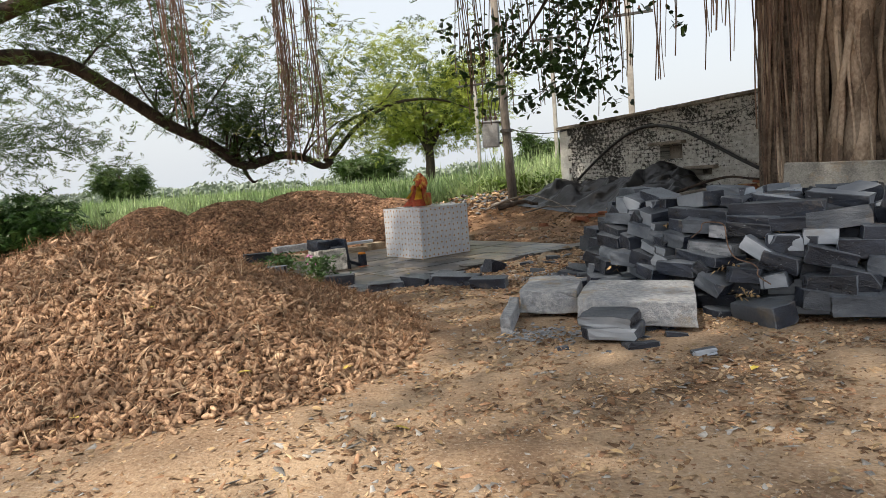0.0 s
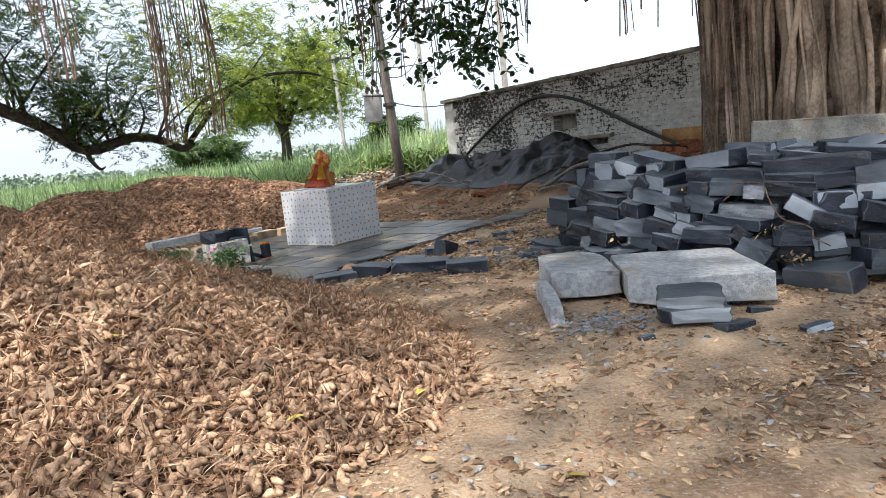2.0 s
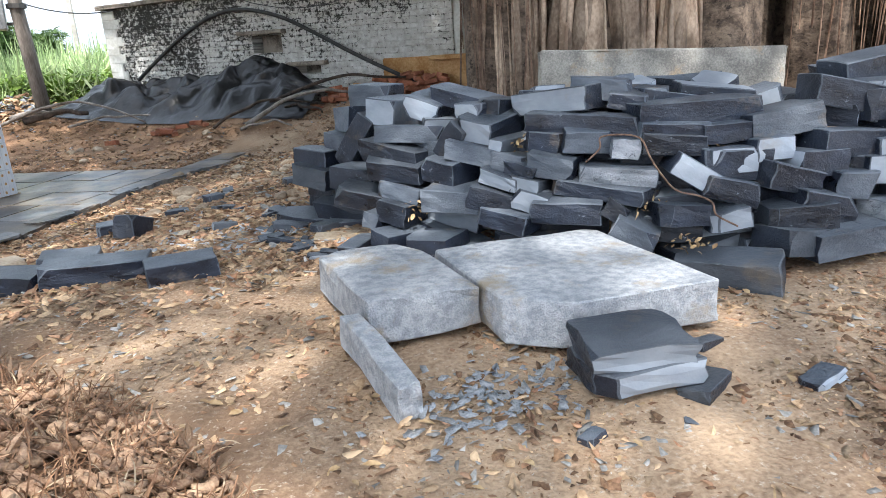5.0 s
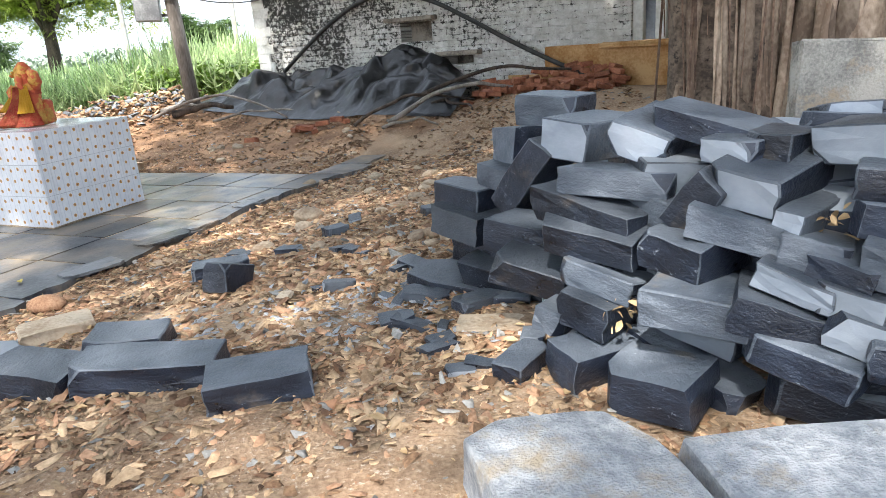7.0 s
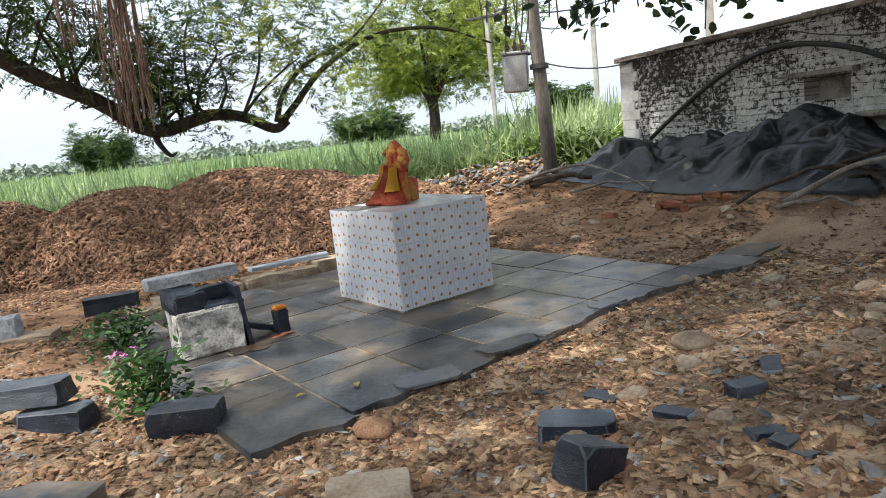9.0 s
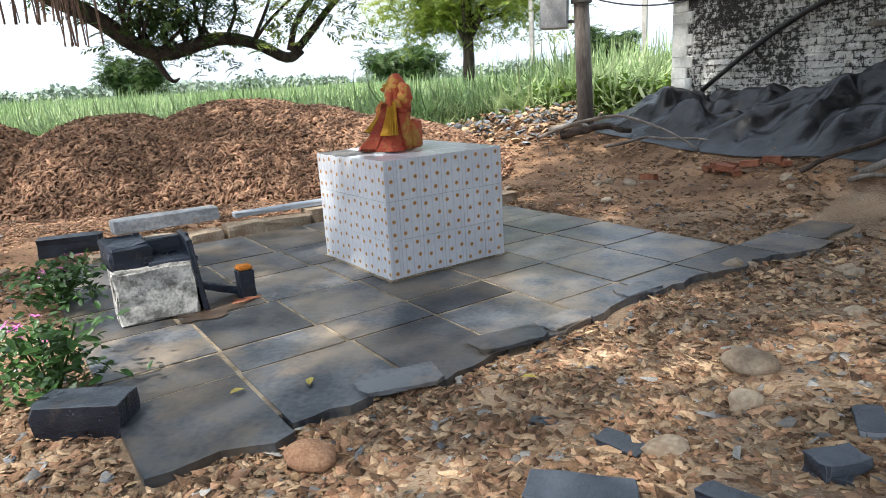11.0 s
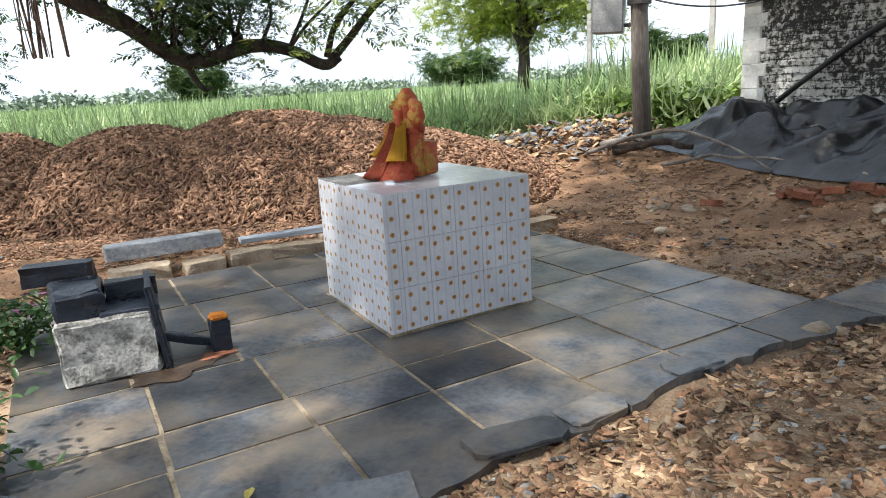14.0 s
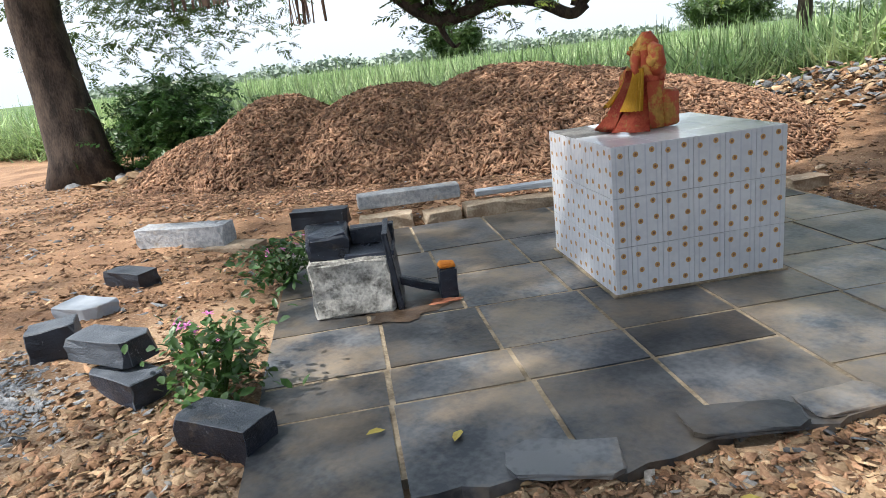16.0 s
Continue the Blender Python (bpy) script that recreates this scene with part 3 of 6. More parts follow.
def build_wall():
    M = pose(WALL_A[0], WALL_A[1], 0, 0, 0, WALL_ANG)
    T = 0.38                                  # thickness, away from the yard (+y of the wall's own frame)
    H = lambda s: 2.32 + 0.027 * s
    hole, nook = (3.3, 3.9, 1.38, 1.68), (4.15, 4.62, 1.0, 1.13)
    win = (7.05, 8.3, 1.18, 2.35)
    xs = sorted({0, 0.8, 1.6, 2.4, 3.3, 3.9, 4.15, 4.62, 5.2, 5.8, 6.4, 7.05, 8.3, 9.2, 10.0, 11.0})
    zs = sorted({-0.1, 0.4, 0.8, 1.0, 1.13, 1.18, 1.38, 1.68, 2.0, 2.35})
    bm = bmesh.new()
    vtx = {}

    def V(s, y, z):
        zz = H(s) if z == 2.35 else z
        k = (round(s, 4), y, round(zz, 4))
        if k not in vtx:
            vtx[k] = bm.verts.new(k)
        return vtx[k]
    solid = {}
    for i, (a, b) in enumerate(zip(xs, xs[1:])):
        for j, (lo, hi) in enumerate(zip(zs, zs[1:])):
            c, d = (a + b) / 2, (lo + hi) / 2
            if not any(h[0] < c < h[1] and h[2] < d < h[3] for h in (hole, nook, win)):
                solid[i, j] = (a, b, lo, hi)
    for (i, j), (a, b, lo, hi) in solid.items():
        quads = [((a, 0, lo), (b, 0, lo), (b, 0, hi), (a, 0, hi)), ((b, T, lo), (a, T, lo), (a, T, hi), (b, T, hi))]
        for di, dj, q in ((-1, 0, ((a, T, lo), (a, 0, lo), (a, 0, hi), (a, T, hi))), (1, 0, ((b, 0, lo), (b, T, lo), (b, T, hi), (b, 0, hi))), (0, -1, ((a, T, lo), (b, T, lo), (b, 0, lo), (a, 0, lo))), (0, 1, ((a, 0, hi), (b, 0, hi), (b, T, hi), (a, T, hi)))):
            if (i + di, j + dj) not in solid:
                quads.append(q)
        for q in quads:
            f = bm.faces.new([V(*p) for p in q])
            s, z = (a + b) / 2, (lo + hi) / 2
            f.material_index = 2 if (s > 5.2 and z < 1.18 and (z < 0.9 or s > 5.8)) else 0
    w = part("wall_north", bm, [M_WALL, M_WALLC, M_ORANGE])
    w.matrix_basis = M
    tagged(w, "old limewashed masonry wall, peeling and black with mould", "wall", kind="structure")
    # end wall of the ruin running back from the corner, and its quoin stones
    e = part("wall_end", box(0.36, 3.2, 2.28, centre=(0.5, 0.5, 0.5)), M_WALLC)
    e.matrix_basis = M @ pose(0, T + 0.004, 0)
    tagged(e, "limewashed end wall of the ruined building", "wall", kind="structure")
    for i in range(11):
        q = part("quoin", box(0.30 + 0.1 * (i % 2), 0.1, 0.17, 0.012, rough=0.004, seed=i), M_WALLC, w)
        q.matrix_basis = pose(0.15 + 0.05 * (i % 2), 0.028, 0.55 + i * 0.158)
    # rows of rubble stones showing through the limewash
    r = random.Random(5)
    protos = [box(0.16 + 0.05 * k, 0.05, 0.06 + 0.012 * (k % 3), 0.012, rough=0.008, seed=k) for k in range(6)]
    pm = []
    for k, b in enumerate(protos):
        me = bpy.data.meshes.new("stone"); b.to_mesh(me); b.free(); me.materials.append(M_WALL); pm.append(me)
    n = 0
    for row in range(15):
        s = 0.6 + 0.1 * (row % 2)
        z = 0.85 + row * 0.1
        while s < 5.7 and n < 290:
            k = r.randrange(6)
            L = 0.16 + 0.05 * k
            if r.random() < 0.42 and not any(h[0] - .3 < s < h[1] + .15 and h[2] - .12 < z < h[3] + .05 for h in (hole, nook)):
                o = put_mesh("stone", pm[k], w, pose(s + L / 2, 0.012, z + r.uniform(-.012, .012), 0, r.uniform(-3, 3), 0)); n += 1
            s += L + 0.03
    # stone cap along the top
    cap = empty("wall_cap", M)
    s = -0.06
    i = 0
    while s < 10.6:
        L = 0.5 + 0.5 * r.random()
        c = part("cap_stone", box(L - 0.012, T + 0.16, 0.075, 0.012, 1, 0.008, i), M_CAP, cap)
        c.matrix_basis = pose(s + L / 2, T / 2 - 0.01, H(s + L / 2) + 0.004, 0, -1.5, 0)
        s += L; i += 1
    tagged(cap, "flat weathered slabs capping the old wall", "wall cap", kind="structure")
    # lintels
    for name, s, z, L, dpt in (("lintel", 3.55, 1.69, 0.92, 0.5), ("lintel", 4.4, 1.135, 0.75, 0.48)):
        b = part(name, box(L, dpt, 0.07, 0.008, 1, 0.006, 3), M_CAP, w, "grey stone lintel")
        b.matrix_basis = pose(s, T / 2 - 0.1, z)
    for (a, b, lo, hi) in (hole, nook):
        k = part("niche_back", box(b - a + 0.1, 0.03, hi - lo + 0.1), M_CAP, w)
        k.matrix_basis = pose((a + b) / 2, T - 0.05, lo - 0.05)
    # ledge below the window and its posts
    b = part("window_ledge", box(1.7, 0.2, 0.07, 0.01, 1, 0.008, 8), M_ORANGE, w)
    b.matrix_basis = pose(7.5, -0.02, 1.115)
    wd = empty("window_1", M)
    for s in (7.12, 7.42, 7.72, 8.02):
        p = part("window_post", box(0.14, 0.14, 1.16, 0.01), M_WALLC, wd)
        p.matrix_basis = pose(s, 0.12, 1.19)
    sh = part("shutter", box(1.24, 0.03, 1.16), M_WINDOW, wd)
    sh.matrix_basis = pose(7.675, 0.24, 1.19)
    tagged(wd, "window opening with white posts and grey shutter", "window", kind="structure")
    # arched black pipe leaning against the wall
    prof = [(0.72, -0.12, 1.02), (1.1, -0.1, 1.28), (1.8, -0.07, 1.72), (2.5, -0.05, 2.04), (3.15, -0.05, 2.13), (3.9, -0.05, 1.98), (4.6, -0.07, 1.66), (5.3, -0.1, 1.3), (6.0, -0.16, 0.98), (6.6, -0.24, 0.74)]
    bm = tube(smooth_path(prof, 5), [0.035] * 46, 8)
    bmesh.ops.transform(bm, matrix=M, verts=bm.verts)
    tagged(part("pipe", bm, M_PIPE, smooth=True), "black plastic pipe arched against the mouldy wall", "pipe")
    # loose cable
    prof = [(1.5, -0.04, 2.1), (2.3, -0.04, 2.2), (3.0, -0.03, 2.32), (3.5, -0.03, 2.2), (4.2, -0.04, 2.08), (5.0, -0.04, 2.12), (5.6, -0.04, 2.3), (6.2, -0.03, 2.48)]
    bm = tube(smooth_path(prof, 5), [0.008] * 36, 5)
    bmesh.ops.transform(bm, matrix=M, verts=bm.verts)
    tagged(part("cable", bm, M_WIRE), "thin dark cable sagging along the wall", "cable")
    # small pot on the wall top
    pts = [(6.95, 0.2, 2.58 + z) for z in (0, 0.05, 0.14, 0.24, 0.29, 0.32)]
    bm = tube(pts, [0.08, 0.13, 0.17, 0.14, 0.1, 0.13], 14)
    bmesh.ops.transform(bm, matrix=M, verts=bm.verts)
    tagged(part("pot", bm, M_CAP, smooth=True), "dark round clay pot on top of the wall", "pot")
    # fallen bricks below
    me = bpy.data.meshes.new("brick"); b = box(0.2, 0.1, 0.065, 0.006, rough=0.004, seed=2); b.to_mesh(me); b.free(); me.materials.append(M_BRICK)
    pile = empty("brick_pile", pose(0, 0, 0))
    for i in range(110):
        s, wv = r.uniform(4.9, 7.0), -abs(r.gauss(0, 0.3)) - 0.12
        p = wall_frame(s, wv)
        zz = gz(p.x, p.y) + 0.30 * max(0, 1 - abs(wv + 0.15) / 0.6) * r.random()
        o = put_mesh("brick", me, pile, pose(p.x, p.y, zz - 0.01, r.uniform(-18, 18), r.uniform(-18, 18), r.uniform(0, 180)))
    tagged(pile, "heap of fallen red bricks at the foot of the wall", "brick pile")


build_wall()


# ---- paved platform ----
def build_paving():
    root = empty("pavement", pose(O2[0], O2[1], 0, 0, 0, ANG))
    tagged(root, "platform of dark stone flags with pale mortar joints", "pavement", kind="structure")
    r = random.Random(3)
    bed = part("mortar_bed", box(4.44, 3.80, 0.05, centre=(0, 0, -0.5)), M_JOINT, root)
    bed.matrix_basis = pose(0.22, 0.54, -0.0045)
    bed2 = part("mortar_bed", box(1.95, 0.32, 0.05, centre=(0, 0, -0.5)), M_JOINT, root)
    bed2.matrix_basis = pose(3.45, -1.31, -0.0055)
    n = 0

    def flag(u0, u1, v0, v1, ragged=False):
        nonlocal n
        g = r.uniform(0.011, 0.015)
        bm = bmesh.new()
        pts = []
        if ragged:                       # broken outer edge on the low-v side
            k = max(3, int((u1 - u0) / 0.09))
            lo = v0
            for i in range(k + 1):
                t = i / k
                lo += r.uniform(-0.05, 0.05); lo = min(max(lo, v0 - 0.10), v0 + 0.09)
                pts.append((u0 + g + (u1 - u0 - 2 * g) * t, lo))
        else:
            pts += [(u0 + g, v0 + g), ((u0 + u1) / 2, v0 + g + r.uniform(-.003, .003)), (u1 - g, v0 + g)]
        pts += [(u1 - g, (v0 + v1) / 2 + r.uniform(-.02, .02)), (u1 - g, v1 - g), ((u0 + u1) / 2, v1 - g + r.uniform(-.003, .003)), (u0 + g, v1 - g)]
        dz = r.uniform(-0.003, 0.004)
        top = [bm.verts.new((a, b, dz)) for a, b in pts]
        bot = [bm.verts.new((a, b, -0.05)) for a, b in pts]
        bm.faces.new(top)
        for i in range(len(pts)):
            j = (i + 1) % len(pts)
            bm.faces.new((top[j], top[i], bot[i], bot[j]))
        part("flagstone", bm, M_PAVE, root)
        n += 1
    for cuts, v0, v1, rag in (
            ((-2.03, -1.41, -0.75, -0.16, 0.49), -1.52, -0.80, True), ((0.49, 1.10, 1.72, 2.5), -1.5, -1.14, True),
            ((-2.03, -1.4, -0.77, -0.16, 0.49), -0.80, -0.43, False), ((0.49, 1.1, 1.75, 2.48), -1.14, -0.43, False),
            ((-2.03, -1.39, -0.8, -0.16, 0.5, 1.12, 1.79, 2.48), -0.43, 0.22, False),
            ((-2.03, -1.45, -0.86, -0.2, 0.45, 1.12, 1.75, 2.46), 0.22, 0.88, False),
            ((-2.03, -1.5, -0.9, -0.25, 0.4, 1.1, 1.8, 2.44), 0.88, 1.56, False),
            ((-2.03, -1.55, -0.95, -0.28, 0.35, 1.0, 1.7, 2.4), 1.56, 2.46, False),
            ((2.5, 3.1, 3.75, 4.45), -1.55, -1.14, True)):
        for a, b in zip(cuts, cuts[1:]):
            flag(a, b, v0, v1, rag)


build_paving()


# ---- tiled pedestal and idol ----
def build_pedestal():
    W, D, H = 1.07, 1.09, 0.875
    root = empty("pedestal", pose(O2[0], O2[1], 0.004, 0, 0, ANG))
    core = part("core", box(W - 0.024, D - 0.024, H - 0.012, centre=(0.5, 0.5, 0.5)), M_GROUT, root)
    core.matrix_basis = pose(0.012, 0.012, 0)
    tmesh = {}

    def tile_mesh(w, h, shift):
        key = (round(w, 3), round(h, 3), shift)
        if key in tmesh:
            return tmesh[key]
        bm = box(w - 0.003, 0.01, h - 0.003, 0.0012, centre=(0, 0.5, 0.5))
        bm.faces.ensure_lookup_table()
        # pale stripes and round motifs laid on the glaze
        k = max(2, int(w / 0.06))
        for i in range(k):
            x = -w / 2 + w * (i + 0.5) / k
            q = [bm.verts.new(c) for c in ((x - .0045, -.0006, .004), (x + .0045, -.0006, .004), (x + .0045, -.0006, h - .006), (x - .0045, -.0006, h - .006))]
            bm.faces.new(q).material_index = 1
        cols = (-0.25, 0.25) if w > 0.12 else (0.0,)
        for ci, cx in enumerate(cols):
            for j in range(3):
                x = cx * w + (0.0 if w <= 0.12 else (0.05 * w if j == 1 else -0.05 * w))
                z = h * (j + 0.5) / 3 + (0.012 if ci else -0.004)
                for rad, mi, off in ((.0165, 2, -.0012), (.0075, 3, -.0018)):
                    ring = [bm.verts.new((x + rad * math.cos(a), off, z + rad * math.sin(a))) for a in [2 * math.pi * t / 10 for t in range(10)]]
                    bm.faces.new(ring).material_index = mi
        me = bpy.data.meshes.new("tile")
        bm.to_mesh(me); bm.free()
        for m in (M_TILE, M_STRIPE, M_MOTIF, M_MOTIFD):
            me.materials.append(m)
        tmesh[key] = me
        return me
    rows = 3
    th = H / rows
    for face, length, M in (("f", W, pose(0, 0, 0)), ("l", D, pose(0, D, 0, 0, 0, -90)), ("b", W, pose(W, D, 0, 0, 0, 180)), ("r", D, pose(W, 0, 0, 0, 0, 90))):
        first = 0.105 if face in "fb" else 0.09
        edges = [0, first]
        while edges[-1] < length - 0.02:
            edges.append(min(edges[-1] + 0.193, length))
        for j in range(rows):
            for a, b in zip(edges, edges[1:]):
                if b - a < 0.02:
                    continue
                put_mesh("tile", tile_mesh(b - a, th, 0), root, M @ pose((a + b) / 2, 0, th * j))
    # top tiles, a broken corner left bare
    for i in range(4):
        for j in range(4):
            if (i, j) in ((0, 2), (0, 3)):
                continue
            t = part("top_tile", box(W / 4 - .003, D / 4 - .003, 0.01, 0.001), M_TILE, root)
            t.matrix_basis = pose(W / 8 + W / 4 * i, D / 8 + D / 4 * j, H - 0.008)
    c = part("bare_mortar", box(W / 4 + 0.02, D / 2, 0.012, 0.003, 2, 0.003, 5), M_CEMENT, root, "grey bare mortar where tiles broke off")
    c.matrix_basis = pose(W / 8 + 0.012, D * 0.75 - 0.002, H - 0.012)
    sk = part("mortar_skirt", box(W + 0.035, D + 0.035, 0.012, 0.004, 3, 0.006, 9), M_JOINT, root)
    sk.matrix_basis = pose(W / 2, D / 2, -0.004)
    tagged(root, "square pedestal clad in white tiles with ochre motifs", "pedestal")


build_pedestal()


def build_idol():
    """A seated figure as one plain shape, with its shrine stone and draped cloth."""
    x, y = uv(0.50, 0.60)
    base = pose(x, y, 0.886, 0, 0, ANG - 63) @ Matrix.Scale(0.95, 4)
    bms = []
    # back stone
    b = box(0.20, 0.13, 0.24, 0.02, 1, 0.004, 1); bmesh.ops.translate(b, verts=b.verts, vec=(0.06, 0.09, 0)); bms.append(b)
    # body, shoulders, head, crown
    bms.append(tube([(0.0, 0, 0.0), (0.0, 0, 0.12), (0.01, 0.0, 0.26), (0.01, 0.01, 0.36), (0.01, 0.01, 0.41), (0.01, 0.0, 0.44), (0.01, 0.0, 0.50), (0.01, 0.01, 0.56), (0.01, 0.01, 0.62)], [0.13, 0.12, 0.10, 0.115, 0.105, 0.085, 0.09, 0.075, 0.028], 18, 0.05, 2))
    bms.append(tube([(0.10, -0.02, 0.37), (0.15, -0.05, 0.42), (0.13, -0.06, 0.50), (0.09, -0.05, 0.53)], [0.045, 0.045, 0.05, 0.03], 9))
    bms.append(tube([(-0.09, -0.02, 0.38), (-0.13, -0.05, 0.33), (-0.10, -0.09, 0.28)], [0.045, 0.04, 0.035], 9))
    # crown ridges, trunk-like snout and ear discs kept as plain lumps
    for k in range(7):
        t = math.pi * (0.1 + 0.8 * k / 6)
        bms.append(tube([(0.01 + 0.09 * math.cos(t), -0.045, 0.47 + 0.07 * math.sin(t)), (0.01 + 0.10 * math.cos(t), -0.07, 0.475 + 0.08 * math.sin(t))], [0.022, 0.012], 7))
    bms.append(tube([(0.0, -0.07, 0.49), (0.0, -0.10, 0.44), (0.01, -0.11, 0.39), (0.03, -0.12, 0.36)], [0.045, 0.038, 0.03, 0.022], 8))
    bms.append(tube([(0.12, -0.075, 0.44), (0.125, -0.10, 0.445)], [0.045, 0.038], 12))
    bm = merge(bms)
    o = part("idol", bm, M_IDOL, smooth=True)
    o.matrix_basis = base
    tagged(o, "small ochre and vermilion painted stone idol on the pedestal", "statue")
    root = empty("draped_cloth", base)
    # fans of pleats spreading over the lap
    def fan(name, ang0, ang1, z0, z1, r0, r1, mtl, seed, lab):
        r = random.Random(seed)
        bm = bmesh.new()
        nu, nv = 18, 8
        g = []
        for i in range(nu + 1):
            a = math.radians(ang0 + (ang1 - ang0) * i / nu)
            row = []
            for j in range(nv + 1):
                t = j / nv
                rad = r0 + (r1 - r0) * t ** 1.2 + 0.02 * math.sin(i * 2.1) * (0.2 + t)
                row.append(bm.verts.new((rad * math.cos(a), rad * math.sin(a) * 0.95, z0 + (z1 - z0) * t ** 0.8 + 0.004)))
            g.append(row)
        for i in range(nu):
            for j in range(nv):
                bm.faces.new((g[i][j], g[i + 1][j], g[i + 1][j + 1], g[i][j + 1]))
        bmesh.ops.solidify(bm, geom=bm.faces[:], thickness=0.006)
        return part(name, bm, mtl, root, lab, smooth=True)
    fan("red_skirt", -190, -50, 0.33, 0.006, 0.11, 0.34, M_RED, 1, "red and gold sari cloth")
    fan("yellow_sash", -152, -124, 0.37, 0.15, 0.125, 0.27, M_YELLOW, 2, "bright yellow sash")
    fan("yellow_sash", -92, -58, 0.39, 0.13, 0.13, 0.27, M_YELLOW, 3, "bright yellow sash")
    fan("red_fold", -124, -92, 0.38, 0.01, 0.13, 0.35, M_RED, 4, "red pleats")
    fan("shawl", -215, 15, 0.45, 0.30, 0.07, 0.135, M_RED, 5, "red shawl over the shoulders")
    tagged(root, "red and yellow cloth draped round the idol", "cloth")


build_idol()


# ---- loose stones ----
def block(name, L, D, H, seed, mats=(M_BASALT, M_SAWN, M_SPLIT), pale=1, chipped=0.02, cuts=2):
    """A split building block: rough faces, broken corners; pale is a number of sawn faces or their names."""
    r = random.Random(seed)
    bm = box(L, D, H, 0.0, 2, 0, 0)
    bow = [r.uniform(-1, 1) for _ in range(6)]
    for v in bm.verts:
        edge = (abs(abs(v.co.x) - L / 2) < 1e-4) + (abs(abs(v.co.y) - D / 2) < 1e-4) + (min(abs(v.co.z), abs(v.co.z - H)) < 1e-4)
        k = chipped * (0.12 if edge == 1 else 0.38 if edge == 2 else 0.55)
        x, y = v.co.x / L, v.co.y / D
        v.co += Vector((r.uniform(-1, 1) * k, r.uniform(-1, 1) * k, r.uniform(-1, 0.6) * k * .5))
        v.co.y += D * 0.07 * bow[0] * x; v.co.x += L * 0.05 * bow[1] * y; v.co.z += H * 0.10 * bow[2] * x * (v.co.z > H / 2)
    # broken corners and a skewed end
    for i in range(cuts):
        c = Vector((r.choice((-1, 1)) * L / 2, r.choice((-1, 1)) * D / 2, r.choice((0, 1, 1)) * H))
        o = Vector((0, 0, H / 2))
        d = Vector(((c.x - o.x) / L * r.uniform(.5, 1.2), (c.y - o.y) / D * r.uniform(.5, 1.2), (c.z - o.z) / H * r.uniform(.0, .8))).normalized()
        at = c - d * r.uniform(0.12, 0.36) * min(D, L) * .55
        e = bmesh.ops.bisect_plane(bm, geom=bm.verts[:] + bm.edges[:] + bm.faces[:], plane_co=at, plane_no=d, clear_outer=True)
        ring = [g for g in e["geom_cut"] if isinstance(g, bmesh.types.BMEdge)]
        if ring:
            bmesh.ops.holes_fill(bm, edges=ring, sides=0)
    names = {"right": Vector((1, 0, 0)), "left": Vector((-1, 0, 0)), "front": Vector((0, -1, 0)), "back": Vector((0, 1, 0)), "top": Vector((0, 0, 1))}
    sides = list(names.values())
    chosen = r.sample(sides, pale) if isinstance(pale, int) else [names[k] for k in pale]
    split = r.choice(sides)
    bm.normal_update()
    for f in bm.faces:
        f.material_index = int(any(f.normal.dot(c) > 0.75 for c in chosen))
        if len(mats) >= 3 and not f.material_index and (f.normal.z > 0.75 or f.normal.dot(split) > 0.9):
            f.material_index = 2
    rim = [e for e in bm.edges if len(e.link_faces) == 2 and e.calc_face_angle(0) > 0.6]
    bmesh.ops.bevel(bm, geom=rim, offset=min(0.006, H * .06), segments=1, affect="EDGES", profile=0.5, clamp_overlap=True, material=len(mats) - 1)
    me = bpy.data.meshes.new(name)
    bm.to_mesh(me); bm.free()
    for m in mats:
        me.materials.append(m)
    return me


BLOCKS = [block("stone_block", *d, seed=i, pale=p) for i, (d, p) in enumerate((
    ((0.40, 0.22, 0.115), 1), ((0.34, 0.2, 0.12), 1), ((0.46, 0.22, 0.12), 1), ((0.26, 0.22, 0.14), 2), ((0.44, 0.2, 0.10), 1), ((0.36, 0.24, 0.12), 1), ((0.38, 0.22, 0.11), 1),
    ((0.52, 0.2, 0.12), 0), ((0.24, 0.2, 0.12), 2), ((0.37, 0.21, 0.14), 1), ((0.31, 0.22, 0.10), 0), ((0.44, 0.24, 0.13), 1), ((0.58, 0.22, 0.12), 0), ((0.42, 0.22, 0.12), 2)))]


FOOT = [Vector(p) for p in ((2.05, 9.3), (2.2, 8.9), (2.4, 8.45), (2.45, 7.85), (2.75, 7.35), (3.1, 6.95), (3.5, 6.65), (4.0, 6.45), (4.6, 6.35), (5.6, 6.3), (7.2, 6.25))]


def batter(z):
    """How far the heap's face leans back at a height."""
    return 0.6 * (z - 0.6) if z < 0.95 else 0.21 + 1.6 * (z - 0.95)


def pile(rows):
    """Blocks whose front faces show: centre of the face, its length and height, yaw, lean, and which face is sawn."""
    for x, y, z, L, H, yaw, roll, kind in rows:
        seed = int(x * 977 + y * 331 + z * 119)
        r = random.Random(seed)
        L, H = L * 1.06, H * 1.10
        deep = r.uniform(0.3, 0.42) if kind == 1 else r.uniform(0.2, 0.28)
        first = M_SCRATCHED if kind == 3 else M_BASALT
        me = block("stone_block", L, deep, H, seed, (first, M_SAWN, M_SPLIT), {1: ("front",), 2: (r.choice(("left", "right")),)}.get(kind, ()), 0.016)
        o = new("stone_block", me)
        lean = r.gauss(0, 4)
        o.matrix_basis = pose(x, y, z, 0, 0, yaw + r.gauss(0, 9)) @ pose(0, 0, 0, lean, roll, 0) @ pose(0, deep / 2 - 0.01, -H / 2)
        tagged(o, {1: "dark basalt block with a pale sawn end", 2: "dark basalt block with one sawn end", 3: "basalt block with a scratched whitish face"}.get(kind, "rough dark basalt block lying in the stack"), "stone block", "stacked basalt blocks")


